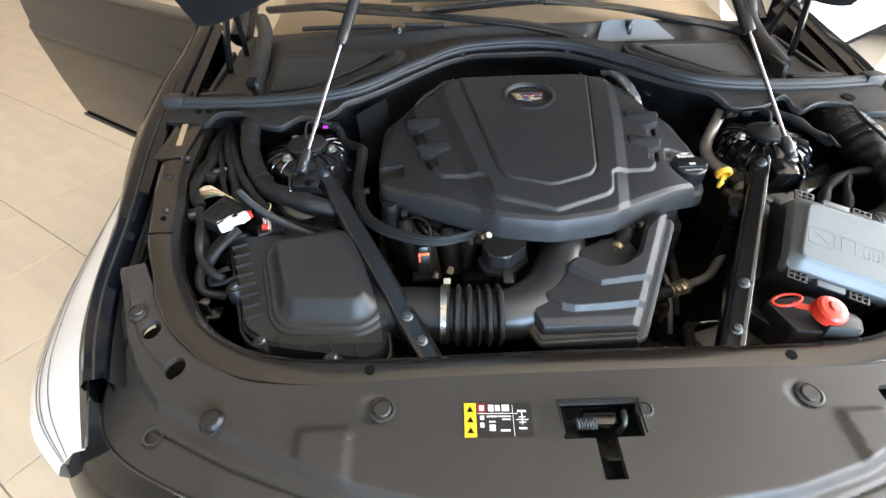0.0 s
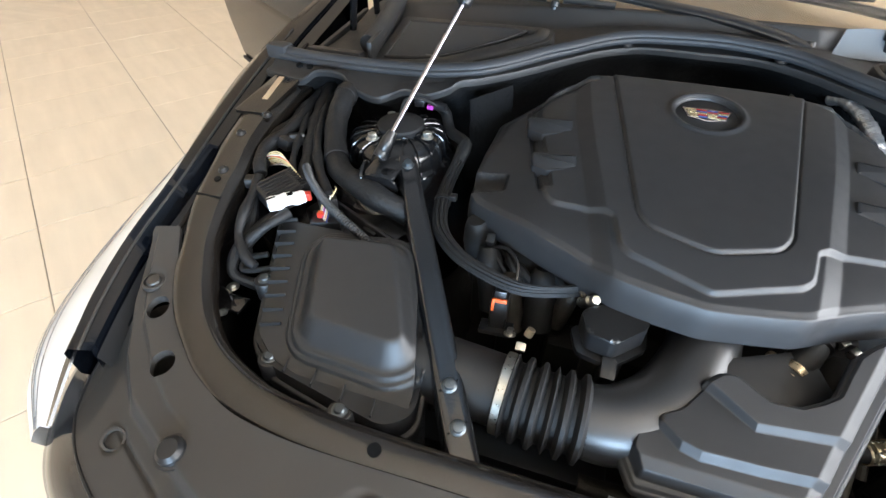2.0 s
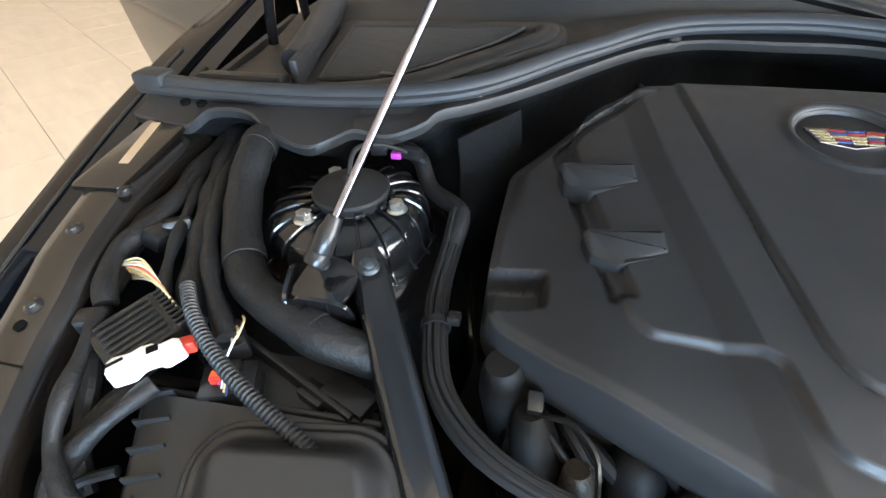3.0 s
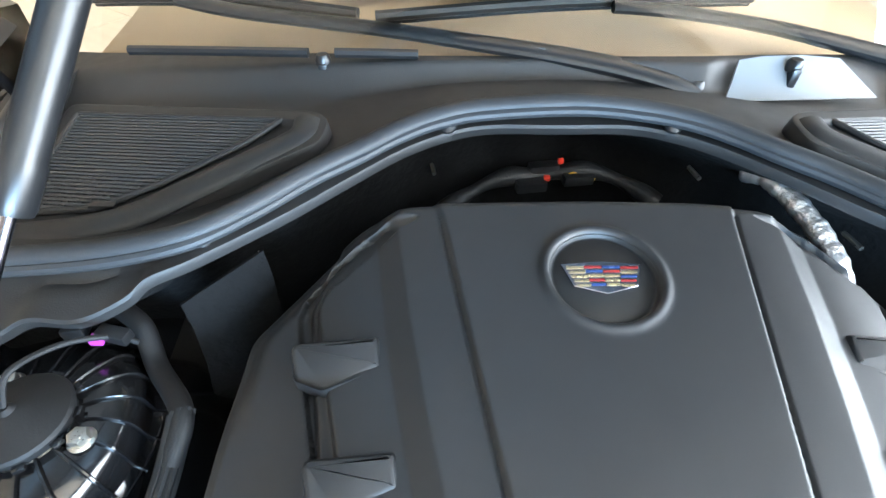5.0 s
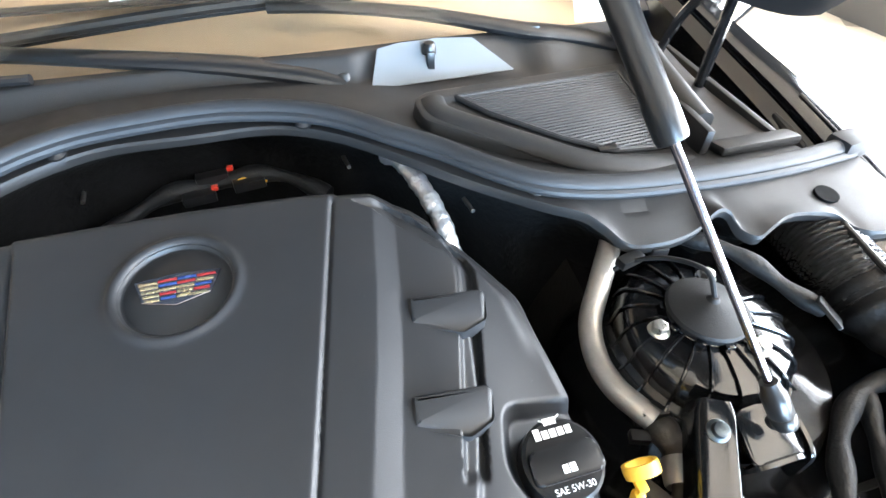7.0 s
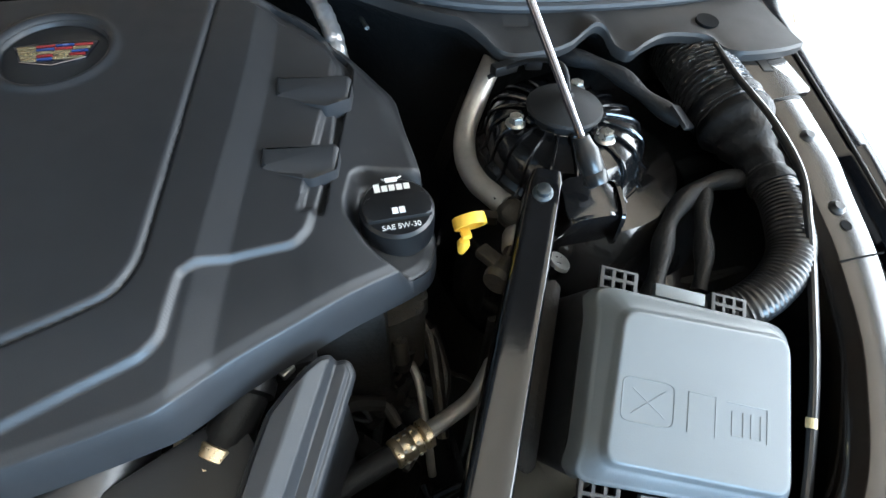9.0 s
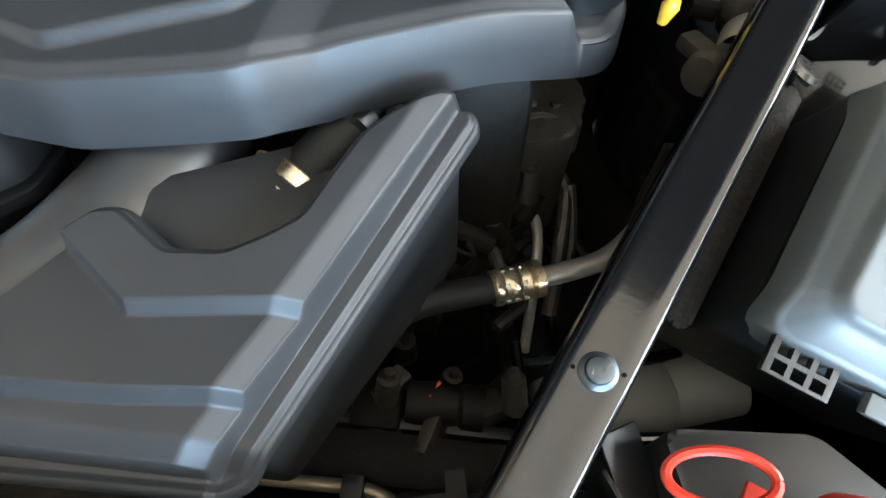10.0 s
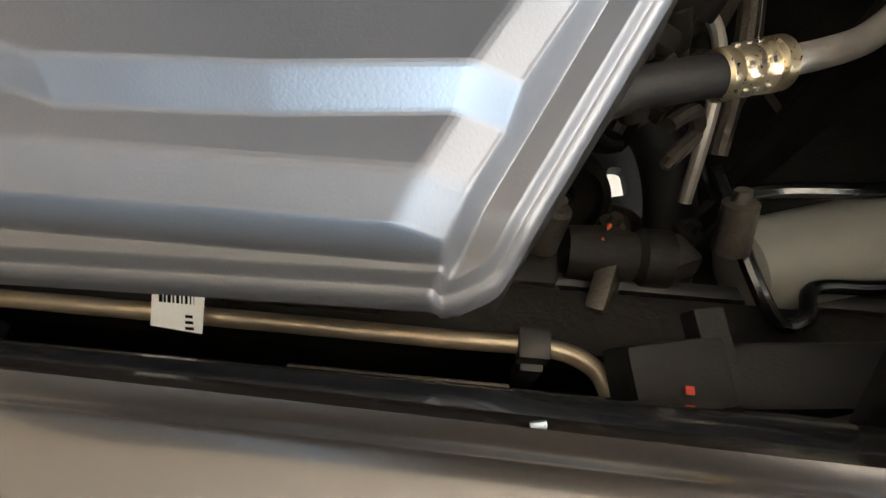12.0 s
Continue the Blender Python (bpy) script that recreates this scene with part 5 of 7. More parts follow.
part("outlet", tube([(-0.36, 0.225, 0.757), (-0.30, 0.215, 0.762), (-0.22, 0.205, 0.766)], 0.049, 28), PLASTIC, box, "round outlet pipe")

duct = thing("intake_duct", "black intake duct with bellows and a steel clamp", "intake duct")
part("bellows", corrugated([(-0.215, 0.203, 0.766), (-0.16, 0.199, 0.766), (-0.105, 0.198, 0.766)], 0.051, 0.0185, 0.0062, 32), RUBBER, duct, "ribbed rubber bellows")
part("clamp", joined(lathe([(0.0535, -0.007), (0.0548, -0.006), (0.0548, 0.006), (0.0535, 0.007)], 40, along((-0.217, 0.204, 0.766), (-0.1, 0.198, 0.766))), block((0.014, 0.012, 0.012), 0.002, pose(-0.210, 0.270, 0.786, 30))), STEEL, duct, "bright steel hose clamp")
part("clamp_screw", lathe([(0, 0.012), (0.006, 0.012), (0.0065, 0), (0, 0)], 12, pose(-0.204, 0.288, 0.792, -20, 20)), BRASS, duct)
part("elbow", tube([(-0.115, 0.198, 0.766), (-0.07, 0.204, 0.768), (-0.015, 0.245, 0.775), (0.022, 0.32, 0.794), (0.032, 0.40, 0.812), (0.034, 0.48, 0.83)], lambda d: 0.047 + 0.005 * math.sin(min(1, d / 0.2) * math.pi), 36), ELBOW, duct, "smooth grey moulded elbow")
res = thing("resonator_box", "dark grey stepped plastic resonator box on the intake", "resonator")
RB = [(-0.052, 0.128), (0.122, 0.132), (0.136, 0.139), (0.247, 0.354), (0.244, 0.363), (0.225, 0.362), (0.196, 0.340), (0.180, 0.325), (0.165, 0.296), (0.153, 0.270), (0.136, 0.258), (0.114, 0.246), (0.080, 0.244), (0.046, 0.266), (0.030, 0.264), (0.012, 0.248), (-0.012, 0.215), (-0.041, 0.198), (-0.066, 0.186), (-0.070, 0.16)]
rb_o = rounded(RB, 0.005)


def res_z(x, y):
    y1 = np.interp(x, [0.0113, 0.066, 0.1645], [0.246, 0.208, 0.2185])
    y2 = np.interp(x, [-0.069, -0.041, -0.011, 0.010, 0.072, 0.144], [0.200, 0.194, 0.169, 0.1635, 0.1655, 0.1715])
    top = 0.8355 + 0.27 * (y - 0.227)
    mid = 0.8240 + 0.14 * (y - 0.219)
    z = 0.8060 + 0.20 * (y - 0.172)
    z = z + (mid - z) * rl(0, 0.006, y - y2)
    z = z + (top - z) * rl(0, 0.006, y - y1)
    # two facets down to a ledge along the outer side, the same along the front
    ledge = 0.774 + 0.33 * (y - 0.131)
    d = 0.892 * (x - 0.134) - 0.452 * (y - 0.136)
    e = sdf(rb_o, x, y)
    for run, drop in ((d, 0.008), (0.1265 - y, 0.007)):
        z = z - drop * rl(-0.0265, -0.0145, run)
        z = z + (np.minimum(ledge, z) - z) * rl(-0.0145, -0.0112, run)
    left = (1 - ss(-0.05, -0.03, x)) * rl(-0.012, -0.007, e)
    z = z + (np.minimum(ledge, z) - z) * left
    return z - 0.004 * ss(-0.004, 0.0, e)


part("shell", moulded(rb_o, (0.12, 0.175), res_z, 640, 220, 0.003, 0.009, 0.001), COVER, res, "matt grey stepped moulding", angle=80)
low_bm = prism(rounded([(-0.03, 0.152), (0.140, 0.150), (0.240, 0.350), (0.216, 0.350), (0.165, 0.288), (0.105, 0.242), (-0.03, 0.188)], 0.008), 0.69, 0.77)
for v in low_bm.verts:
    if v.co.z > 0.75:
        v.co.z = 0.768 + 0.33 * (v.co.y - 0.131)
part("lower_shell", low_bm, COVER, res, "smooth lower shell")
part("neck_floor", prism(rounded([(0.030, 0.235), (0.110, 0.225), (0.165, 0.275), (0.178, 0.335), (0.10, 0.345), (0.05, 0.315)], 0.012), 0.74, 0.800, 0.006, 3), COVER, res, "dull brown black moulded floor")
part("neck", joined(block((0.13, 0.075, 0.06), 0.010, pose(0.100, 0.298, 0.792, 14, 0, 25)), lathe([(0.02, 0), (0.024, 0.004), (0.024, 0.02), (0.02, 0.03)], 22, along((0.088, 0.280, 0.785), (0.123, 0.317, 0.818)))), COVER, res, "dull brown black moulded neck")
capb = thing("vent_cap", "black faceted plastic cap above the intake hose", "cap")
part("cap_top", prism(rounded([(-0.142, 0.31), (-0.087, 0.345), (-0.055, 0.337), (-0.055, 0.303), (-0.094, 0.265), (-0.130, 0.272)], 0.008), 0.815, 0.847, 0.006, 3), SMOOTH, capb)
part("cap_flange", prism(rounded([(-0.150, 0.305), (-0.09, 0.350), (-0.048, 0.338), (-0.05, 0.296), (-0.092, 0.255), (-0.138, 0.265)], 0.008), 0.803, 0.812, 0.002, 2), SMOOTH, capb)
part("stem", joined(block((0.02, 0.03, 0.06), 0.004, pose(-0.095, 0.262, 0.785, 20)), lathe([(0.028, 0.70), (0.028, 0.803), (0, 0.803)], 20, pose(-0.098, 0.302, 0))), SMOOTH, capb)

# throttle hose with its clamp
th = thing("breather_hose", "black rubber breather hose with a steel clamp", "hose")
part("hose", tube([(0.112, 0.300, 0.796), (0.126, 0.320, 0.808), (0.146, 0.348, 0.818), (0.162, 0.383, 0.824), (0.169, 0.44, 0.826)], lambda d: 0.0175 + (0.002 if d > 0.04 else 0), 20), RUBBER, th)
part("clamp", lathe([(0.0182, -0.006), (0.0196, -0.005), (0.0196, 0.005), (0.0182, 0.006)], 28, along((0.128, 0.323, 0.809), (0.146, 0.348, 0.818))), BRASSY, th, "bright band clamp")
part("clamp", lathe([(0.0182, -0.003), (0.0192, -0.003), (0.0192, 0.003), (0.0182, 0.003)], 28, along((0.120, 0.311, 0.804), (0.146, 0.348, 0.818))), BRASSY, th)
part("clamp_screw", joined(lathe([(0, 0.012), (0.0065, 0.012), (0.007, 0), (0, 0)], 14, pose(0.108, 0.334, 0.814, 20, -40)), block((0.010, 0.0012, 0.001), 0, pose(0.1005, 0.3295, 0.8225, 20, -40))), BRASSY, th, "bright slotted screw")
part("collar", lathe([(0.019, 0), (0.023, 0.003), (0.023, 0.016), (0.019, 0.02)], 24, along((0.154, 0.360, 0.821), (0.166, 0.398, 0.826))), SMOOTH, th)

# ---- strut braces ----
def brace(p0, p1, w, bolts, s):
    b = thing("strut_brace", "glossy black pressed steel strut brace with bolts", "strut brace", group="strut braces")
    p0, p1 = Vector(p0), Vector(p1)
    length = (p1 - p0).length
    m = frame_of(p0, p1 - p0, (p1 - p0).cross(Vector((0, 0, 1))) * -1)
    sec = [(-0.55, -0.032), (-0.52, -0.013), (-0.49, -0.007), (-0.44, -0.003), (-0.37, -0.0006), (-0.30, 0.0), (-0.2, -0.0004), (0.2, -0.0004), (0.40, 0.0), (0.45, -0.0012), (0.48, -0.0035), (0.50, -0.008), (0.51, -0.032)]
    rws = []
    for x in (-0.012, 0.0, 0.02, length * 0.5, length - 0.02, length, length + 0.012):
        ww = w * (0.8 if x < 0 else 1.0) * (1.0 if x < length * 0.4 else 1.08)
        rws.append([tuple(m @ Vector((x, a * ww, h))) for a, h in sec])
    part("channel", ruled(rws, thick=0.002), GLOSS, b, "glossy black channel section", angle=50)
    nrm = (m.to_3x3() @ Vector((0, 0, 1)))
    for q in bolts:
        loc = m.inverted() @ Vector(q)
        loc.z = 0.0
        bm_ = along(m @ loc, m @ loc + nrm)
        head = part("bolt", lathe([(0, 0.0095), (0.0058, 0.0095), (0.0068, 0.009), (0.0073, 0.0075), (0.0074, 0.003), (0.0090, 0.0022), (0.0102, 0.0012), (0.0104, 0.0)], 28, bm_), BOLT, b, "grey zinc bolt head on a flange")
        words("8.8", 0.0048, bm_ @ pose(0, 0, 0.0096, 0, 0, 20), BOLT, head)
        for k in (0.4, 3.5):
            part("mark", lathe([(0, 0.0006), (0.0012, 0.0006), (0.0013, 0)], 8, bm_ @ pose(0.0128 * math.cos(k), 0.0128 * math.sin(k), 0)), INK, b)
    return b


brace((-0.467, 0.503, 0.905), (-0.236, 0.086, 0.777), 0.036, [(-0.462, 0.494, 0.9), (-0.282, 0.167, 0.81), (-0.257, 0.123, 0.796)], -1)
brace((0.464, 0.478, 0.914), (0.256, 0.081, 0.778), 0.036, [(0.457, 0.466, 0.905), (0.321, 0.203, 0.822), (0.277, 0.121, 0.798)], 1)

# ---- strut towers ----
def tower(cx, cy, bolts, s):
    t = thing("strut_tower", "glossy black ribbed strut tower with a rubber cap", "strut tower", group="strut towers")

    def spread(r, a):
        # the skirt spreads towards the wing, the engine side is tucked in
        out = 0.30 * max(0.0, s * math.cos(a) * 0.85 - math.sin(a) * 0.5) if r > 0.112 else 0.0
        return 1 + out - 0.17 * max(0.0, -s * math.cos(a)) ** 2 * float(ss(0.055, 0.085, np.array(r)))

    n, prof = 96, [(0.0, 0.006), (0.036, 0.005), (0.041, 0.0), (0.058, -0.0015), (0.076, -0.005), (0.089, -0.011), (0.096, -0.021), (0.100, -0.043), (0.108, -0.051), (0.116, -0.057), (0.132, -0.078), (0.148, -0.105), (0.160, -0.145), (0.17, -0.26)]
    vs, fs = [], []
    for r, z in prof[1:]:
        for k in range(n):
            a = 2 * math.pi * k / n
            q = r * spread(r, a)
            vs.append((cx + q * math.cos(a), cy + q * math.sin(a), 0.912 + z))
    m = len(prof) - 1
    for i in range(m - 1):
        for k in range(n):
            fs.append((i * n + k, i * n + (k + 1) % n, (i + 1) * n + (k + 1) % n, (i + 1) * n + k))
    part("tower_body", mesh_of(vs, fs), GLOSS, t, "ribbed glossy black casting", angle=28)
    for k in range(20):
        a = k * math.pi / 10 + 0.11
        rib = [(cx + r * spread(r, a) * math.cos(a), cy + r * spread(r, a) * math.sin(a), 0.912 + z) for r, z in ((0.042, 0.0015), (0.058, 0.0003), (0.076, -0.0033), (0.0900, -0.0095), (0.0975, -0.021), (0.1015, -0.043), (0.112, -0.052))]
        part("rib", tube(rib, 0.0017, 6, 4, squash=1.3), GLOSS, t)
    part("rim", tube([(cx + 0.107 * spread(0.107, a) * math.cos(a), cy + 0.107 * spread(0.107, a) * math.sin(a), 0.8605) for a in np.linspace(0, 2 * math.pi, 61)], 0.0026, 6, curve=False), GLOSS, t)
    part("cap", lathe([(0, 0.028), (0.004, 0.028), (0.007, 0.024), (0.022, 0.0195), (0.0415, 0.012), (0.0435, 0.009), (0.0425, 0.006), (0.039, -0.004)], 40, pose(cx, cy, 0.914)), RUBBER, t, "conical rubber cap")
    for k in range(10):
        a = k * math.pi / 5 + 0.2
        part("cap_tab", block((0.008, 0.009, 0.005), 0.001, pose(cx + 0.044 * math.cos(a), cy + 0.044 * math.sin(a), 0.917, 0, 0, math.degrees(a))), GLOSS, t)
    for x, y in bolts:
        bolt(t, (x, y, 0.912), (0, 0, 1), 0.0085, 0.010, washer=1.35)
    # bracket for the gas strut
    e = (-0.494, 0.466) if s < 0 else (0.498, 0.454)
    part("bracket_top", prism(rounded([(-0.028, -0.024), (0.026, -0.026), (0.032, 0.006), (0.016, 0.024), (-0.020, 0.022)], 0.010), 0, 0.004, 0.0012, m=pose(e[0], e[1], 0.905, 12)), GLOSS, t, "glossy black pressed bracket")
    part("bracket_side", prism(rounded([(-0.030, -0.045), (0.034, -0.045), (0.036, -0.01), (0.012, 0.010), (-0.028, 0.004)], 0.012), -0.002, 0.002, 0.0008, m=pose(e[0] + s * 0.034, e[1] - 0.004, 0.903) @ pose(0, 0, 0, 90, 0, 90 - s * 12)), GLOSS, t)
    part("bracket_front", prism(rounded([(-0.036, -0.055), (0.036, -0.055), (0.030, -0.004), (0.016, 0.004), (-0.022, 0.004)], 0.010), -0.002, 0.002, 0.0008, m=pose(e[0], e[1] - 0.026, 0.903) @ pose(0, 0, 0, 105)), GLOSS, t)
    return t


tower(-0.513, 0.592, [(-0.549, 0.543), (-0.548, 0.631), (-0.457, 0.578)], -1)
tower(0.525, 0.578, [(0.466, 0.573), (0.553, 0.527), (0.562, 0.624)], 1)

# ---- fuse box ----
fb = thing("fuse_box", "black fuse box with a pale grey embossed lid", "fuse box")
FB0, FBU, FBV = Vector((0.4343, 0.3652, 0.9298)), Vector((0.131, -0.0463, -0.0311)), Vector((-0.0368, -0.0991, -0.0483))
fm = frame_of(FB0, FBU, -FBV)
W, D = 0.220, 0.174
lid_o = rounded([(0.042, -0.008), (W + 0.010, -0.008), (W + 0.010, -D + 0.012), (0.038, -D + 0.012)], 0.012)
fb_top = rounded([(0.056, -0.028), (W - 0.010, -0.022), (W - 0.010, -D + 0.028), (0.050, -D + 0.030)], 0.012)


def fbz(x, y):
    d = sdf(fb_top, x, y)
    return 0.0 - 0.024 * ss(-0.002, 0.034, d) - 0.004 * ss(0.0, 0.006, d)


bm = moulded(lid_o, (W / 2, -D / 2), fbz, 280, 70, 0.003, 0.022, 0.002)
bm.transform(fm)
lid = part("lid", bm, LID, fb, "pale grey lid with embossed symbols", angle=50)
bm = prism([(W / 2 + 0.008 + (x - W / 2 - 0.008) * 1.05, -D / 2 + (y + D / 2) * 1.05) for x, y in lid_o], -0.22, -0.040, 0.003)
bm.transform(fm)
part("base", bm, PLASTIC, fb)
bm = prism(rounded([(0.014, 0.004), (0.031, 0.004), (0.028, -D), (0.012, -D)], 0.006), -0.13, -0.080, 0.004)
bm.transform(fm)
part("side_flange", bm, DARK, fb, "dull black side flange")
for y0 in (0.003, -D + 0.001):
    for x0 in (0.060, W - 0.050):
        lt = part("latch", block((0.036, 0.020, 0.004), 0.0005, fm @ pose(x0, y0, -0.026)), PLASTIC, fb, "slotted plastic latch")
        cut(lt, [block((0.0075, 0.0065, 0.02), 0, fm @ pose(x0 + (k - 1) * 0.0105, y0 + q * 0.0046, -0.026)) for k in range(3) for q in (-1, 1)])
    part("latch_bar", block((0.05, 0.012, 0.006), 0.002, fm @ pose(W / 2 + 0.01, y0, -0.026)), LID, fb)
# embossed marks
em2 = fm @ pose(0.123, -0.096, 0.0) @ Matrix.Diagonal((1.25, 1.05, 1, 1))
part("embossing", joined(*[tube([em2 @ Vector(p) for p in q], 0.0005, 5, 1, curve=False) for q in ([(x, y, 0) for x, y in rounded([(-0.052, -0.016), (-0.016, -0.016), (-0.016, 0.016), (-0.052, 0.016)], 0.006)] + [(-0.052, -0.010, 0)], [(-0.045, -0.01, 0), (-0.022, 0.010, 0)], [(-0.045, 0.008, 0), (-0.022, -0.010, 0)], [(-0.006, -0.016, 0), (-0.006, 0.014, 0), (0.014, 0.014, 0), (0.014, -0.016, 0)], [(0.022, 0.012, 0), (0.052, 0.012, 0), (0.052, -0.014, 0)], [(0.026, 0.006, 0), (0.026, -0.012, 0), (0.034, -0.012, 0), (0.034, 0.006, 0)], [(0.040, 0.006, 0), (0.040, -0.012, 0), (0.047, -0.012, 0), (0.047, 0.006, 0)])]), LID, lid)

jump = thing("jump_terminal", "red plastic terminal cover with a loop strap", "terminal cover")
part("cap", lathe([(0, 0.022), (0.010, 0.0215), (0.012, 0.018), (0.022, 0.016), (0.026, 0.011), (0.026, -0.006), (0.020, -0.012)], 32, pose(0.429, 0.132, 0.816, 14, 8)), RED, jump, "bright red cap")
part("cap_tab", block((0.03, 0.012, 0.004), 0.0015, pose(0.398, 0.148, 0.815, 10, 0, -25)), RED, jump)
ring = [(0.372 + 0.019 * math.cos(a) * 1.15, 0.158 + 0.012 * math.sin(a), 0.822 + 0.006 * math.cos(a)) for a in np.linspace(0, 2 * math.pi, 28)]
part("strap", tube(ring, 0.0026, 8, curve=False), RED, jump, "red loop strap")
part("holder", joined(prism(rounded([(0.375, 0.115), (0.48, 0.10), (0.50, 0.135), (0.44, 0.19), (0.36, 0.185)], 0.008), 0.72, 0.795, 0.004), block((0.05, 0.03, 0.03), 0.003, pose(0.445, 0.115, 0.797, 0, 0, -10))), PLASTIC, jump, "black plastic holder")

# ---- warning label on the front cover ----
lab = thing("warning_label", "small yellow and brown warning label with white print", "label")
lm = frame_of((-0.1435, -0.0195, on_panel(-0.1435, -0.0195) + 0.0006), (1, -0.03, -0.004), (0.02, 1, 0.15))
LW, LH = 0.101, 0.052
part("sheet", block((LW, LH, 0.0006), 0.0, lm), LABEL_DARK, lab, "brown printed sheet")
part("yellow_band", block((0.018, LH, 0.0008), 0, lm @ pose(-LW / 2 + 0.009, 0, 0.0003)), LABEL_YELLOW, lab)
for y in (0.016, 0.0, -0.016):
    part("warning_sign", prism([(-0.005, -0.004), (0.005, -0.004), (0, 0.005)], 0.0006, 0.0012, m=lm @ pose(-LW / 2 + 0.009, y, 0)), INK, lab)
part("red_field", block((0.013, 0.014, 0.0008), 0, lm @ pose(-0.024, 0.018, 0.0003)), CRIMSON, lab)
marks = [(-0.024, 0.018, 0.007, 0.008), (-0.010, 0.018, 0.008, 0.010), (0.0, 0.018, 0.007, 0.009), (0.012, 0.018, 0.011, 0.010), (0.0, 0.0095, 0.060, 0.0008), (0.0225, -0.001, 0.0008, 0.046), (-0.024, 0.003, 0.006, 0.006), (-0.024, -0.008, 0.006, 0.007), (-0.009, 0.005, 0.016, 0.0022), (-0.009, -0.003, 0.010, 0.002), (-0.009, -0.012, 0.009, 0.009), (0.010, 0.005, 0.018, 0.002), (0.012, 0.0005, 0.013, 0.0018), (0.010, -0.016, 0.014, 0.003), (0.036, 0.013, 0.013, 0.003), (0.036, 0.0, 0.018, 0.0014), (0.036, 0.004, 0.010, 0.0014), (0.036, -0.004, 0.010, 0.0014), (0.036, -0.013, 0.012, 0.003), (0.036, 0.004, 0.0016, 0.022)]
for x, y, w, h in marks:
    part("print_bar", block((w, h, 0.0008), 0, lm @ pose(x, y, 0.0005)), PRINT, lab)

# ---- hoses and wiring on the left bank ----
def hose(name, label, pts, r, material, category="hose", maker=tube, **kw):
    ob = thing(name, label, category)
    part("run", maker(pts, r, **kw), material, ob)
    return ob


rw = random.Random(4)
fat = hose("coolant_hose", "thick taped black hose beside the strut tower", [(-0.70, 0.76, 0.90), (-0.668, 0.70, 0.925), (-0.650, 0.64, 0.935), (-0.636, 0.57, 0.91), (-0.588, 0.478, 0.886), (-0.532, 0.442, 0.880), (-0.485, 0.424, 0.872), (-0.448, 0.425, 0.858), (-0.42, 0.435, 0.835)], lambda d: 0.0205 + 0.0007 * math.sin(d * 120), TAPE)
for p, q in (((-0.652, 0.648, 0.934), (-0.648, 0.63, 0.933)), ((-0.60, 0.497, 0.890), (-0.59, 0.481, 0.887)), ((-0.50, 0.430, 0.874), (-0.485, 0.424, 0.872))):
    part("tape_band", lathe([(0.0212, -0.009), (0.0222, -0.008), (0.0222, 0.008), (0.0212, 0.009)], 24, along(p, q)), RUBBER, fat, "black tape band")
har = thing("wiring_harness", "taped wiring harness with a ribbed conduit", "wiring")
part("taped_run", tube([(-0.735, 0.80, 0.88), (-0.735, 0.735, 0.905), (-0.705, 0.63, 0.898), (-0.672, 0.54, 0.892), (-0.645, 0.47, 0.878), (-0.622, 0.425, 0.866)], lambda d: 0.0145 + 0.0014 * math.sin(d * 90) + 0.001 * math.sin(d * 37), 12, 10), TAPE, har)
part("conduit", corrugated([(-0.630, 0.445, 0.894), (-0.602, 0.412, 0.893), (-0.560, 0.378, 0.884), (-0.510, 0.350, 0.874), (-0.450, 0.325, 0.858)], 0.0062, 0.0046, 0.0011, 14), PLASTIC, har, "ribbed black conduit")
part("branch", tube([(-0.665, 0.53, 0.895), (-0.635, 0.475, 0.87), (-0.60, 0.44, 0.86), (-0.585, 0.425, 0.855)], 0.010, 10), TAPE, har)
part("plug", block((0.03, 0.035, 0.022), 0.003, pose(-0.582, 0.418, 0.852, 0, 0, 40)), SMOOTH, har)
for k in range(6):
    a = Vector((-0.585 + 0.004 * k, 0.405 - 0.003 * k, 0.857))
    part("wire", tube([a, a + Vector((0.008, -0.012, 0.003)), a + Vector((0.010, -0.026, -0.006))], 0.0011, 6, 4), (CREAM, PRINT, VIOLET, PRINT, CREAM, BLUE)[k], har)
loom = thing("wiring_harness", "black taped loom along the inner wing", "wiring")
part("taped_run", tube([(-0.745, 0.74, 0.895), (-0.742, 0.67, 0.90), (-0.738, 0.60, 0.893), (-0.745, 0.53, 0.885), (-0.738, 0.485, 0.884)], lambda d: 0.014 + 0.002 * math.sin(d * 70), 12, 10), TAPE, loom)
part("taped_run", tube([(-0.735, 0.475, 0.872), (-0.712, 0.41, 0.868), (-0.688, 0.355, 0.845), (-0.678, 0.31, 0.815), (-0.66, 0.285, 0.79)], lambda d: 0.0085 + 0.001 * math.sin(d * 100), 10, 10), TAPE, loom)
part("taped_run", tube([(-0.635, 0.36, 0.855), (-0.66, 0.335, 0.84), (-0.682, 0.30, 0.82), (-0.676, 0.262, 0.795), (-0.64, 0.268, 0.772)], lambda d: 0.009 + 0.001 * math.sin(d * 80), 10, 10), TAPE, loom)
part("clip", block((0.03, 0.02, 0.018), 0.003, pose(-0.712, 0.405, 0.872, 0, 0, 20)), SMOOTH, loom)
cb = thing("wiring_connector", "black ribbed connector with a white locking lever", "connector", at=(-0.004, -0.009, 0.0))
cbm = frame_of((-0.652, 0.404, 0.868), (0.05, -0.030, -0.006), (0.03, 0.05, 0.006))
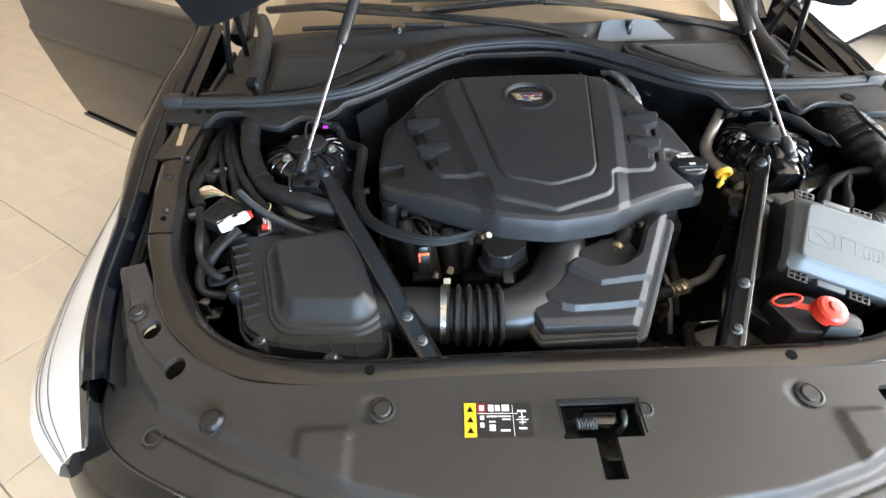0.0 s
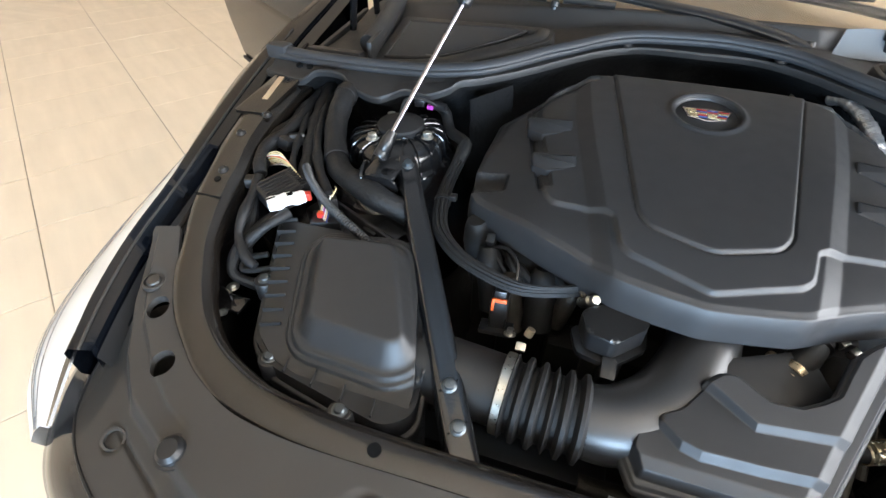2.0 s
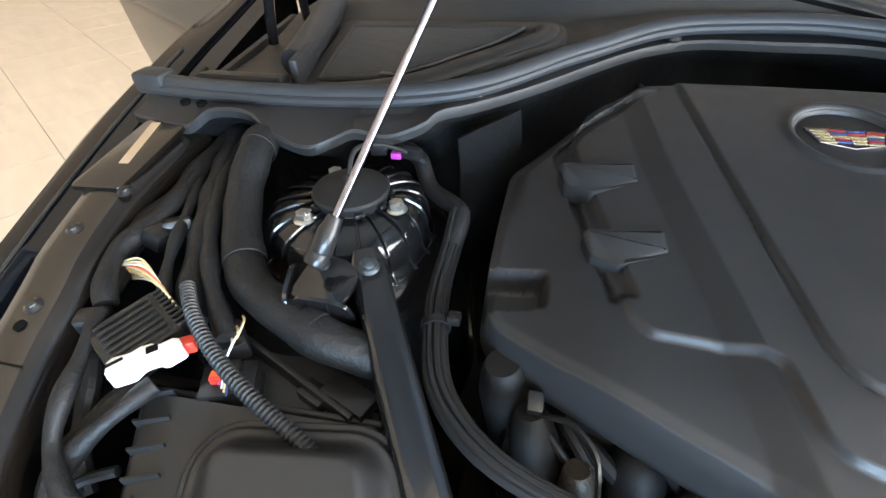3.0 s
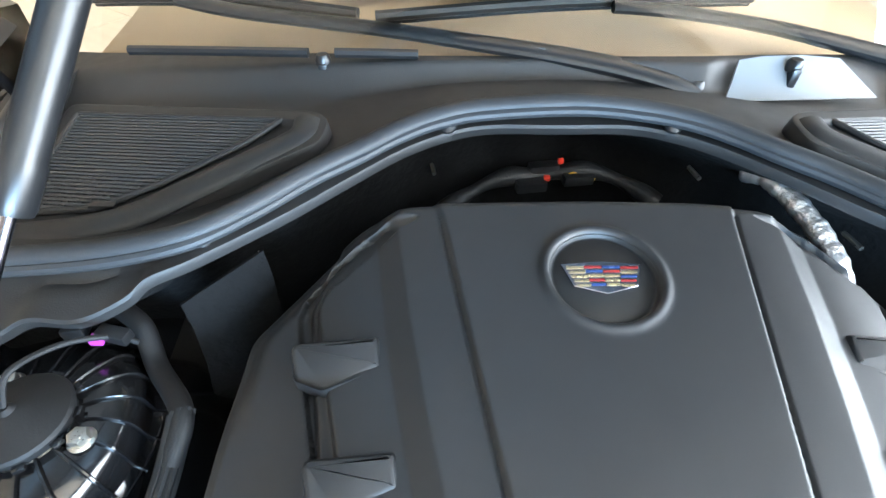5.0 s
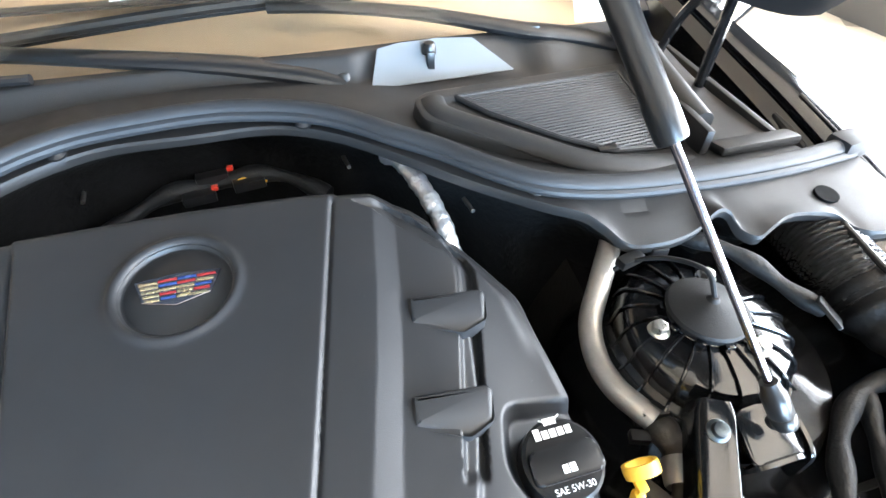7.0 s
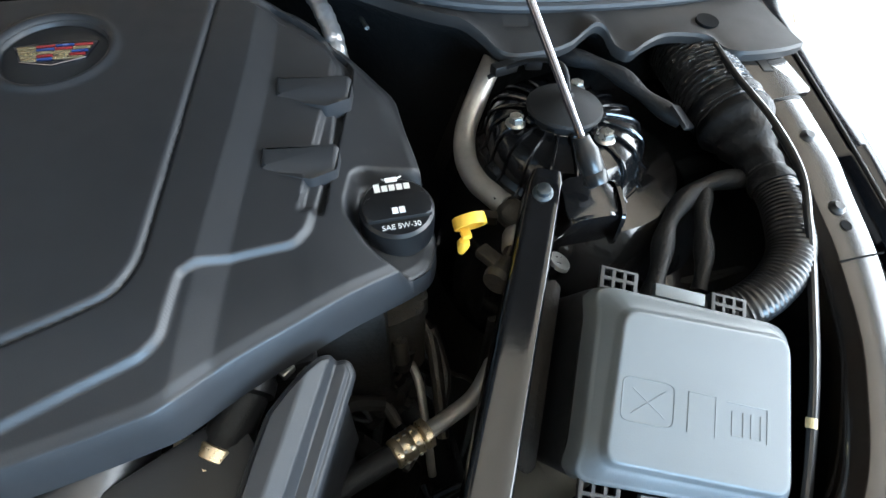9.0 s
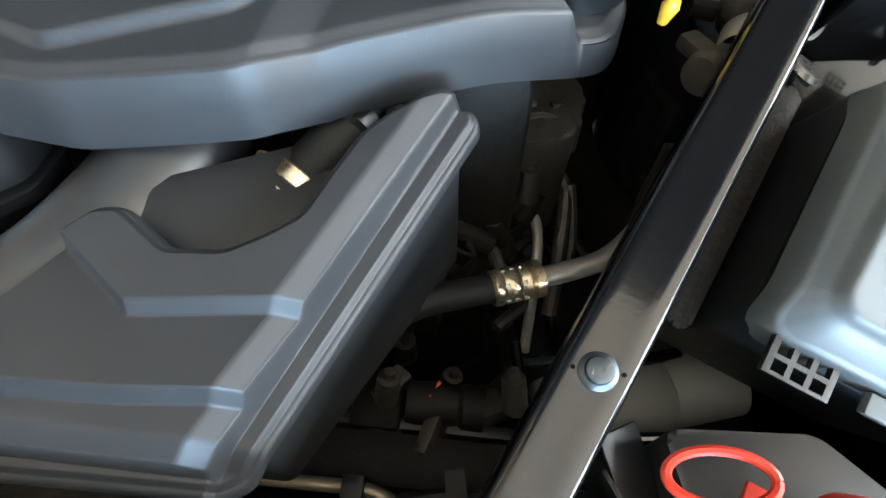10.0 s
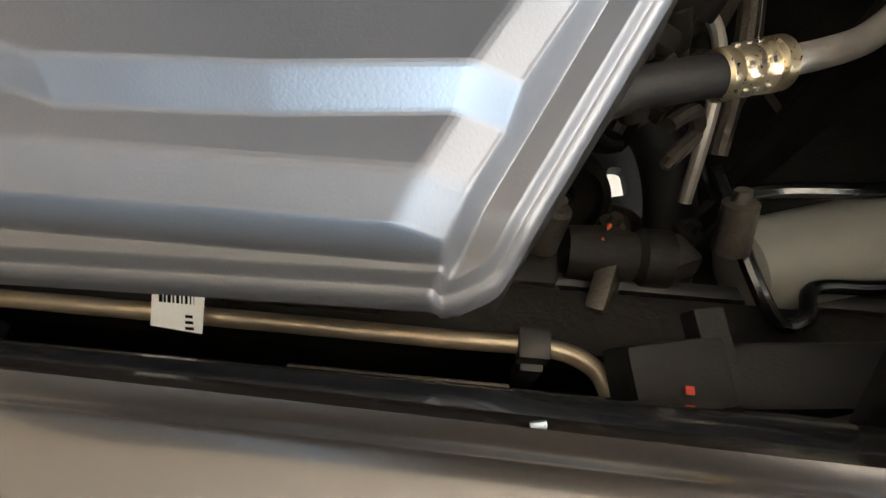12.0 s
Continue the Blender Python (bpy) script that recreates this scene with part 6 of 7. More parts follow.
part("housing", joined(block((0.062, 0.064, 0.030), 0.003, cbm), *[block((0.003, 0.05, 0.003), 0.0008, cbm @ pose(-0.024 + k * 0.008, 0, 0.016)) for k in range(7)], *[block((0.003, 0.012, 0.02), 0.0005, cbm @ pose(-0.026 + k * 0.0065, 0.036, 0.006)) for k in range(9)]), SMOOTH, cb, "black ribbed housing")
wm = frame_of((-0.622, 0.381, 0.873), (0.055, 0.045, 0.004), (-0.04, 0.05, 0))
wl = part("lever", joined(prism(rounded([(-0.032, -0.010), (-0.012, -0.013), (-0.006, -0.006), (0.006, -0.006), (0.012, -0.012), (0.030, -0.008), (0.028, 0.006), (0.012, 0.004), (0.002, 0.012), (-0.012, 0.007), (-0.030, 0.011)], 0.004), -0.006, 0.010, 0.003, m=wm)), WHITE, cb, "white locking lever")
part("slot", joined(block((0.014, 0.003, 0.002), 0.0005, wm @ pose(-0.024, 0.003, 0.0102, 0, 0, 10)), block((0.010, 0.008, 0.002), 0.001, wm @ pose(0.006, 0.002, 0.0102))), INK, wl)
part("lock", block((0.014, 0.012, 0.014), 0.003, pose(-0.600, 0.404, 0.872, 0, 0, 30)), RED, cb, "red lock")
cols = [CREAM, PRINT, CREAM, CREAM, YELLOW, CREAM, PRINT, CREAM, CREAM, ORANGE, CREAM, PRINT, CREAM, CREAM]
for k, c in enumerate(cols):
    f = k / 13
    a = Vector((-0.737 + 0.010 * f, 0.478 + 0.004 * f, 0.880 - 0.010 * (k % 3)))
    b = cbm @ Vector((-0.026 + 0.052 * f, 0.040, 0.010))
    mid = (a + b) / 2 + Vector((0.0, 0.014 - 0.010 * f, 0.014))
    part("wire", tube([a, mid, b], 0.0011, 7, 8), c, cb)
ms = thing("wiring_connector", "small black connector with an orange lock", "connector")
part("housing", joined(block((0.05, 0.036, 0.03), 0.003, pose(-0.566, 0.384, 0.832, 0, 0, 20)), block((0.02, 0.02, 0.012), 0.002, pose(-0.566, 0.388, 0.85, 0, 0, 20))), SMOOTH, ms)
part("lock", block((0.014, 0.007, 0.008), 0.001, pose(-0.571, 0.381, 0.853, 0, 0, 10)), ORANGE, ms, "orange lock")
tray = thing("module_tray", "black moulded tray below the strut tower", "tray")
part("shelf", block((0.17, 0.09, 0.05), 0.006, pose(-0.535, 0.425, 0.80, 6, 4, -24)), PLASTIC, tray)
part("tray_wall", block((0.15, 0.006, 0.02), 0.002, pose(-0.515, 0.405, 0.832, 0, 4, -24)), PLASTIC, tray)
part("tray_clip", block((0.05, 0.025, 0.014), 0.002, pose(-0.455, 0.395, 0.832, 0, 0, -24)), SMOOTH, tray)
part("tray_clip", block((0.03, 0.02, 0.014), 0.002, pose(-0.49, 0.395, 0.825, 0, 0, -24)), SMOOTH, tray)
sup = thing("bracket", "black bracket with metal screws on the inner wing", "bracket")
part("plate", joined(block((0.05, 0.004, 0.06), 0.001, pose(-0.68, 0.235, 0.76, 0, 0, -20)), block((0.06, 0.03, 0.006), 0.002, pose(-0.665, 0.225, 0.768))), GLOSS, sup)
bolt(sup, (-0.676, 0.252, 0.772), (0, 0, 1), 0.006, 0.006)
part("nut", lathe([(0, 0.01), (0.005, 0.01), (0.006, 0), (0, 0)], 10, pose(-0.664, 0.210, 0.762, 60)), STEEL, sup)
part("spring_clip", tube([(-0.63, 0.30, 0.815), (-0.66, 0.285, 0.81), (-0.655, 0.265, 0.805), (-0.615, 0.275, 0.81), (-0.60, 0.285, 0.815)], 0.005, 8), RUBBER, sup)

eh = thing("engine_hose", "braided black hose bundle beside the engine cover", "hose")
path = [(-0.492, 0.72, 0.912), (-0.462, 0.70, 0.905), (-0.440, 0.665, 0.885), (-0.394, 0.612, 0.892), (-0.395, 0.57, 0.876), (-0.398, 0.52, 0.862), (-0.391, 0.465, 0.86), (-0.374, 0.405, 0.855), (-0.335, 0.362, 0.85), (-0.284, 0.338, 0.845), (-0.226, 0.328, 0.84), (-0.172, 0.342, 0.838), (-0.13, 0.36, 0.84)]
part("tube", tube(path[:5], 0.0105, 14), RUBBER, eh)
pe = even(path[3:], 0.01)
for k in range(9):
    a = 2 * math.pi * k / 9
    strand = [(p[0] + 0.0085 * math.cos(a), p[1] + 0.0085 * math.cos(a) * 0.5, p[2] + 0.0085 * math.sin(a)) for p in pe]
    part("strand", tube(strand, 0.0032, 6, curve=False), RUBBER, eh)
part("tie", lathe([(0.0125, -0.004), (0.0145, -0.004), (0.0145, 0.004), (0.0125, 0.004)], 20, along((-0.391, 0.468, 0.86), (-0.385, 0.44, 0.858))), SMOOTH, eh, "black plastic tie")
part("tie", block((0.012, 0.012, 0.01), 0.002, pose(-0.374, 0.474, 0.868)), SMOOTH, eh)
for s, cx, cy in ((-1, -0.513, 0.592), (1, 0.525, 0.578)):
    sl_ = thing("damper_wire", "thin black wire into the strut cap with a small plug", "wire", group="damper wires")
    part("wire", tube([(cx, cy, 0.942), (cx - s * 0.004, cy + 0.02, 0.962), (cx - s * 0.02, cy + 0.055, 0.95), (cx - s * 0.045, cy + 0.078, 0.93), (cx - s * 0.065, cy + 0.08, 0.918)], 0.0028, 8), RUBBER, sl_)
    part("plug", joined(block((0.032, 0.014, 0.012), 0.002, pose(cx - s * 0.045, cy + 0.082, 0.928, 0, 0, s * 14)), block((0.02, 0.016, 0.014), 0.002, pose(cx - s * 0.005, cy + 0.088, 0.928, 0, 0, -s * 10))), SMOOTH, sl_)
    if s < 0:
        part("lock", joined(block((0.012, 0.010, 0.008), 0.001, pose(cx + 0.030, cy + 0.078, 0.926)), block((0.008, 0.006, 0.006), 0.001, pose(cx + 0.004, cy + 0.084, 0.928))), VIOLET, sl_, "violet lock")
gc = thing("sensor_connector", "grey sensor connector with an orange lock", "connector")
gm = pose(-0.254, 0.322, 0.792, -12, 0, 4)
part("housing", joined(block((0.026, 0.03, 0.05), 0.004, gm), block((0.018, 0.022, 0.02), 0.003, gm @ pose(0, 0, 0.03)), block((0.05, 0.03, 0.008), 0.002, gm @ pose(0, -0.01, -0.026))), SMOOTH, gc)
part("lock", joined(block((0.022, 0.004, 0.006), 0.001, gm @ pose(0, -0.014, 0.026)), block((0.004, 0.005, 0.018), 0.001, gm @ pose(-0.009, -0.015, 0.018))), ORANGE, gc, "orange lock")
part("screw", lathe([(0, 0.008), (0.005, 0.008), (0.006, 0), (0.009, 0), (0.009, -0.002)], 12, pose(-0.230, 0.294, 0.780, -20)), STEEL, gc)

# ---- engine under its cover ----
eng = thing("engine", "dark cast engine block mostly hidden under its cover", "engine")
part("block", joined(block((0.56, 0.42, 0.36), 0.02, pose(0.01, 0.62, 0.66)), block((0.40, 0.10, 0.22), 0.02, pose(0.02, 0.40, 0.60)), block((0.2, 0.06, 0.16), 0.02, pose(-0.22, 0.43, 0.72))), DARK, eng, "sooty cast block")
for x, y, z, r, h in ((-0.285, 0.395, 0.79, 0.022, 0.05), (-0.245, 0.37, 0.775, 0.018, 0.04), (-0.20, 0.385, 0.785, 0.024, 0.04), (-0.16, 0.372, 0.79, 0.015, 0.03), (-0.315, 0.44, 0.80, 0.026, 0.06)):
    part("boss", lathe([(0, h), (r * 0.6, h), (r * 0.8, h * 0.8), (r, h * 0.4), (r, -0.06)], 18, pose(x, y, z, rw.uniform(-25, 10), rw.uniform(-15, 15))), CAST if r < 0.02 else RUBBER, eng)
for k in range(9):
    x = -0.30 + 0.018 * k
    p = [(x, 0.44 + 0.02 * math.sin(k * 2.1), 0.80), (x + 0.02, 0.40 + 0.01 * math.sin(k * 1.3), 0.815 + 0.01 * math.cos(k)), (x + 0.045, 0.385, 0.80), (x + 0.06, 0.40, 0.77)]
    part("wire", tube(p, 0.004 + 0.002 * (k % 3), 8), RUBBER if k % 4 else TAPE, eng)
part("coil_plug", joined(block((0.014, 0.018, 0.02), 0.003, pose(-0.292, 0.412, 0.845, 20)), tube([(-0.288, 0.405, 0.84), (-0.262, 0.395, 0.85), (-0.242, 0.375, 0.842), (-0.238, 0.35, 0.82)], 0.0028, 6)), SMOOTH, eng)
part("ball_stud", lathe([(0, 0.022), (0.006, 0.021), (0.008, 0.015), (0.006, 0.008), (0.009, 0.004), (0.009, -0.03)], 14, pose(-0.131, 0.338, 0.838, 35, 20)), STEEL, eng, "bright metal stud")
part("stud_sleeve", tube([(-0.16, 0.372, 0.846), (-0.146, 0.355, 0.844), (-0.136, 0.344, 0.84)], 0.008, 10), CAST, eng)
# front right of the engine: casting with bosses, brackets, bent pipes
part("front_casting", joined(prism(rounded([(0.20, 0.46), (0.25, 0.425), (0.29, 0.415), (0.335, 0.43), (0.345, 0.50), (0.30, 0.56), (0.21, 0.55)], 0.015), 0.60, 0.745, 0.008, 3), tube([(0.22, 0.45, 0.74), (0.27, 0.442, 0.742), (0.30, 0.455, 0.742), (0.325, 0.45, 0.738)], 0.006, 8), tube([(0.22, 0.465, 0.74), (0.265, 0.458, 0.745), (0.295, 0.47, 0.745)], 0.005, 8)), CAST, eng, "rough cast aluminium flange with bosses", m=pose(0.005, 0.03, 0))
for x, y, z in ((0.300, 0.44, 0.735), (0.332, 0.455, 0.735), (0.338, 0.49, 0.732), (0.268, 0.432, 0.70), (0.298, 0.418, 0.70), (0.315, 0.47, 0.738)):
    part("boss", lathe([(0, 0.012), (0.005, 0.012), (0.0055, 0.006), (0.010, 0.005), (0.011, -0.03)], 14, pose(x + 0.005, y + 0.03, z, -20 if y < 0.44 else 0)), CAST, eng)
for pts, r, mt in (([(0.235, 0.43, 0.66), (0.25, 0.40, 0.66), (0.272, 0.375, 0.655), (0.285, 0.35, 0.64)], 0.008, CAST), ([(0.285, 0.42, 0.66), (0.31, 0.435, 0.655), (0.322, 0.405, 0.65), (0.322, 0.36, 0.63), (0.32, 0.30, 0.56)], 0.006, ALU), ([(0.325, 0.45, 0.68), (0.335, 0.475, 0.675), (0.352, 0.46, 0.66), (0.35, 0.40, 0.63), (0.345, 0.34, 0.58)], 0.009, CAST), ([(0.20, 0.35, 0.70), (0.23, 0.37, 0.69), (0.27, 0.37, 0.67)], 0.011, DARK)):
    part("pipe", tube(pts, r, 10), mt, eng, m=pose(0, 0.03, -0.03))
part("throttle_body", joined(block((0.06, 0.03, 0.05), 0.008, pose(0.12, 0.40, 0.80, 20)), block((0.05, 0.03, 0.03), 0.006, pose(0.19, 0.395, 0.81)), block((0.025, 0.02, 0.02), 0.004, pose(0.10, 0.375, 0.82))), SMOOTH, eng, "black throttle housing")
for x, y, z in ((0.165, 0.365, 0.83), (0.19, 0.375, 0.828), (0.205, 0.37, 0.82)):
    part("clip", block((0.014, 0.010, 0.012), 0.002, pose(x, y, z, 10, 0, 20 + x * 100)), STEEL, eng)
# front of the engine bay, low down
part("pulley", lathe([(0, 0.01), (0.012, 0.012), (0.016, 0.004), (0.034, 0.006), (0.036, 0.014), (0.042, 0.014), (0.044, 0.0), (0.042, -0.02)], 36, pose(0.226, 0.40, 0.416, 62, 0, 8) @ Matrix.Scale(1.45, 4)), DARK, eng, "black ribbed pulley")
part("pump", joined(lathe([(0.02, 0), (0.022, 0.03), (0.018, 0.05), (0.022, 0.055), (0.022, 0.075), (0, 0.075)], 20, pose(0.20, 0.245, 0.58, 0, 90)), block((0.05, 0.05, 0.05), 0.008, pose(0.17, 0.24, 0.56))), DARK, eng)
part("small_pipe", tube([(0.262, 0.300, 0.412), (0.290, 0.312, 0.418), (0.316, 0.345, 0.408), (0.324, 0.387, 0.392), (0.305, 0.415, 0.37)], 0.011, 10), CAST, eng, "bent metal pipe stub")
part("stub_ring", lathe([(0.0085, -0.008), (0.0105, -0.006), (0.009, -0.002), (0.0105, 0.002), (0.0085, 0.006)], 16, along((0.264, 0.301, 0.412), (0.290, 0.312, 0.418)) @ Matrix.Scale(1.45, 4)), CAST, eng)
part("black_hose", tube([(0.264, 0.300, 0.412), (0.245, 0.285, 0.40), (0.235, 0.265, 0.36), (0.25, 0.25, 0.29)], 0.018, 12), RUBBER, eng)

ac = thing("air_conditioning_hose", "rubber hose with a crimped metal sleeve and pipe", "hose")
part("hose", tube([(0.10, 0.24, 0.65), (0.15, 0.26, 0.675), (0.205, 0.300, 0.682), (0.250, 0.316, 0.684), (0.280, 0.325, 0.683)], 0.0135, 18), RUBBER, ac)
a0, a1 = Vector((0.272, 0.323, 0.683)), Vector((0.315, 0.340, 0.681))
part("sleeve", lathe([(0.0145, -0.002), (0.0165, 0.0), (0.0165, 0.007), (0.0152, 0.009), (0.0165, 0.012), (0.0165, 0.022), (0.0152, 0.024), (0.0165, 0.027), (0.0170, 0.032), (0.0135, 0.034), (0.0175, 0.037), (0.0175, 0.045), (0.011, 0.048), (0, 0.048)], 28, along(a0, a1)), BRASSY, ac, "crimped brassy sleeve")
for k in range(6):
    for j in range(3):
        q = along(a0, a1) @ pose(0, 0, 0, 0, 0, k * 60) @ Vector((0.0166, 0, 0.010 + 0.008 * j))
        part("crimp", block((0.0022, 0.004, 0.004), 0.0006, Matrix.Translation(q) @ along(a0, a1).to_3x3().to_4x4() @ pose(0, 0, 0, 0, 0, k * 60)), STEEL, ac)
part("pipe", tube([(0.308, 0.338, 0.681), (0.345, 0.352, 0.68), (0.378, 0.368, 0.684), (0.41, 0.40, 0.70), (0.44, 0.44, 0.735), (0.465, 0.50, 0.77), (0.47, 0.56, 0.78)], 0.0098, 18), ALU, ac, "bare aluminium pipe")
vh = thing("radiator_hose", "black radiator hose with a spring clamp", "hose")
part("hose", tube([(0.275, 0.485, 0.515), (0.300, 0.458, 0.503), (0.327, 0.428, 0.485), (0.346, 0.392, 0.450), (0.352, 0.345, 0.415), (0.362, 0.305, 0.370), (0.365, 0.265, 0.30)], 0.028, 18), RUBBER, vh)
part("spring_clamp", joined(lathe([(0.0212, -0.005), (0.0226, -0.005), (0.0226, 0.005), (0.0212, 0.005)], 28, along((0.304, 0.454, 0.501), (0.318, 0.438, 0.492)) @ Matrix.Scale(1.36, 4)), block((0.022, 0.009, 0.018), 0.001, pose(0.302, 0.436, 0.530, 0, 0, -40)), block((0.009, 0.022, 0.018), 0.001, pose(0.320, 0.450, 0.528, 0, 0, -40))), CAST, vh, "flat spring clamp")
cp = thing("vacuum_canister", "grey metal canister low in the engine bay", "canister")
part("body", lathe([(0, 0), (0.022, 0.001), (0.033, 0.008), (0.036, 0.02), (0.036, 0.13), (0.034, 0.133), (0.036, 0.137), (0.036, 0.20), (0, 0.20)], 36, along((0.322, 0.242, 0.575), (0.47, 0.285, 0.585))), GREYPAINT, cp, "grey metal cylinder")
part("line", tube([(0.30, 0.30, 0.62), (0.306, 0.265, 0.618), (0.315, 0.225, 0.612), (0.332, 0.195, 0.602), (0.352, 0.20, 0.60), (0.362, 0.222, 0.60), (0.40, 0.226, 0.60), (0.45, 0.232, 0.60)], 0.0052, 10), GLOSS, cp)
part("line", tube([(0.31, 0.285, 0.61), (0.35, 0.29, 0.615), (0.41, 0.295, 0.615), (0.46, 0.31, 0.61)], 0.006, 10), GLOSS, cp)
pg = thing("wiring_connector", "dark grey connector low behind the radiator", "connector", at=(-0.008, -0.008, 0.048))
part("housing", joined(block((0.05, 0.035, 0.04), 0.004, pose(0.244, 0.150, 0.60, 12, 0, 12)), block((0.016, 0.03, 0.016), 0.002, pose(0.262, 0.168, 0.614, 10, 0, 12)), block((0.10, 0.035, 0.03), 0.004, pose(0.32, 0.16, 0.585, 10, 0, 6))), RUBBER, pg)
part("mark", block((0.004, 0.004, 0.002), 0, pose(0.246, 0.139, 0.621)), RED, pg)

# ---- radiator and front carrier ----
rad = thing("radiator", "black radiator top with a bronze coloured cooler line", "radiator")
part("tank", joined(block((1.0, 0.05, 0.05), 0.01, pose(0.0, 0.19, 0.56)), block((1.0, 0.03, 0.20), 0.004, pose(0.0, 0.19, 0.44))), DARK, rad)
part("fan_shroud", joined(block((0.92, 0.012, 0.25), 0.004, pose(0, 0.225, 0.45)), block((0.30, 0.05, 0.04), 0.008, pose(-0.2, 0.215, 0.585))), PLASTIC, rad)
part("cooler_line", tube([(-0.46, 0.150, 0.607), (-0.40, 0.158, 0.623), (-0.2, 0.158, 0.624), (0.0, 0.158, 0.625), (0.12, 0.158, 0.624), (0.178, 0.158, 0.624), (0.205, 0.150, 0.622), (0.216, 0.134, 0.618), (0.221, 0.115, 0.608), (0.222, 0.10, 0.588)], 0.0058, 14, 10), BRASS, rad, "bronze coloured metal line")
part("line_clip", joined(block((0.019, 0.019, 0.019), 0.003, pose(0.1705, 0.158, 0.6235)), block((0.014, 0.012, 0.05), 0.002, pose(0.1705, 0.150, 0.595))), PLASTIC, rad, "black plastic clip")
part("line_clip", joined(block((0.019, 0.019, 0.019), 0.003, pose(-0.21, 0.158, 0.624)), block((0.014, 0.012, 0.05), 0.002, pose(-0.21, 0.150, 0.588))), PLASTIC, rad)
tg = part("tag", block((0.032, 0.028, 0.0006), 0, pose(-0.038, 0.170, 0.6342, 34, 0, -4)), PAPER, rad, "white paper tag with bars")
part("tag_wrap", lathe([(0.0062, -0.011), (0.0064, -0.011), (0.0064, 0.011), (0.0062, 0.011)], 20, pose(-0.042, 0.1580, 0.625, 0, 90)), PAPER, rad)
tg.location = (0, -0.012, 0.006)
for k in range(9):
    part("tag_bar", block((0.0009 if k % 2 else 0.0016, 0.007, 0.0008), 0, pose(-0.048 + k * 0.0026, 0.1745, 0.6376, 34)), INK, tg)
for k in range(3):
    part("tag_bar", block((0.006, 0.0018, 0.0008), 0, pose(-0.030, 0.1655 - k * 0.003, 0.6315 - k * 0.002, 34)), INK, tg)
part("motor", joined(lathe([(0, 0), (0.018, 0), (0.018, 0.16), (0.014, 0.165), (0, 0.165)], 24, pose(-0.09, 0.198, 0.592, 0, 90)), block((0.02, 0.025, 0.03), 0.003, pose(-0.005, 0.192, 0.605))), CAST, rad, "grey brown cylinder behind the line")
part("support_bar", joined(block((0.95, 0.03, 0.018), 0.004, pose(0, 0.125, 0.575)), block((0.14, 0.006, 0.022), 0.002, pose(0.09, 0.138, 0.592, 10))), CAST, rad, "dull metal support bar")
for x in (-0.3, -0.05, 0.085, 0.14):
    part("support_bolt", lathe([(0, 0.006), (0.006, 0.006), (0.007, 0), (0.01, 0), (0.01, -0.002)], 12, pose(x, 0.122, 0.586)), STEEL, rad)
part("carrier_edge", ruled([[(x, y, z) for x in np.linspace(-0.5, 0.5, 21)] for y, z in ((0.086, 0.778), (0.097, 0.774), (0.105, 0.764), (0.110, 0.745), (0.108, 0.70), (0.095, 0.60), (0.095, 0.5))]), GLOSS, rad, "black painted edge of the front carrier")
part("white_clip", block((0.004, 0.002, 0.0012), 0.0004, pose(0.1465, 0.094, 0.788, 30, 0, 12)), BOLT, rad)

# ---- behind the cover ----
bh = thing("injector_wiring", "black connectors with red locks behind the engine cover", "wiring", at=(0, 0.028, -0.030))
part("loom", tube([(-0.16, 0.90, 0.89), (-0.11, 0.935, 0.905), (-0.06, 0.955, 0.918), (0.0, 0.962, 0.918), (0.06, 0.965, 0.924), (0.11, 0.95, 0.918), (0.16, 0.91, 0.905)], lambda d: 0.012 + 0.003 * math.sin(d * 60), 12, 10), TAPE, bh)
for x, y, z in ((0.0, 0.965, 0.928), (-0.02, 0.94, 0.915), (0.05, 0.95, 0.92)):
    part("plug", block((0.045, 0.018, 0.016), 0.003, pose(x, y, z, 0, 0, 8)), SMOOTH, bh)
part("lock", block((0.009, 0.008, 0.006), 0.001, pose(0.026, 0.972, 0.936)), RED, bh, "red lock")
part("lock", block((0.009, 0.008, 0.006), 0.001, pose(0.003, 0.946, 0.924)), RED, bh, "red lock")
for k in range(5):
    part("wire", tube([(0.03, 0.965 - 0.004 * k, 0.925), (0.05, 0.97 - 0.004 * k, 0.928), (0.075, 0.968 - 0.005 * k, 0.92)], 0.002, 6), (BLUE, PRINT, ORANGE, RUBBER, YELLOW)[k], bh)
fo = hose("heat_shield_hose", "silver foil wrapped hose beside the engine cover", [(0.246, 0.915, 0.945), (0.258, 0.888, 0.955), (0.272, 0.845, 0.950), (0.284, 0.795, 0.938), (0.290, 0.755, 0.920), (0.292, 0.72, 0.89)], lambda d: 0.012 + 0.0006 * math.sin(d * 400) + 0.0006 * math.sin(d * 170), FOIL, per=14)

# ---- pipes and hoses on the right bank ----
ap = thing("coolant_pipe", "bare metal pipe with a grey plastic clip", "pipe")
part("pipe", tube([(0.50, 0.735, 0.925), (0.480, 0.700, 0.916), (0.452, 0.663, 0.894), (0.427, 0.628, 0.868), (0.417, 0.588, 0.856), (0.420, 0.552, 0.853), (0.432, 0.525, 0.852), (0.441, 0.508, 0.852)], 0.0135, 20), ALU, ap, "bare aluminium pipe")
part("grommet", lathe([(0.014, 0), (0.021, 0.004), (0.021, 0.012), (0.014, 0.016)], 20, along((0.492, 0.722, 0.915), (0.508, 0.745, 0.925))), RUBBER, ap)
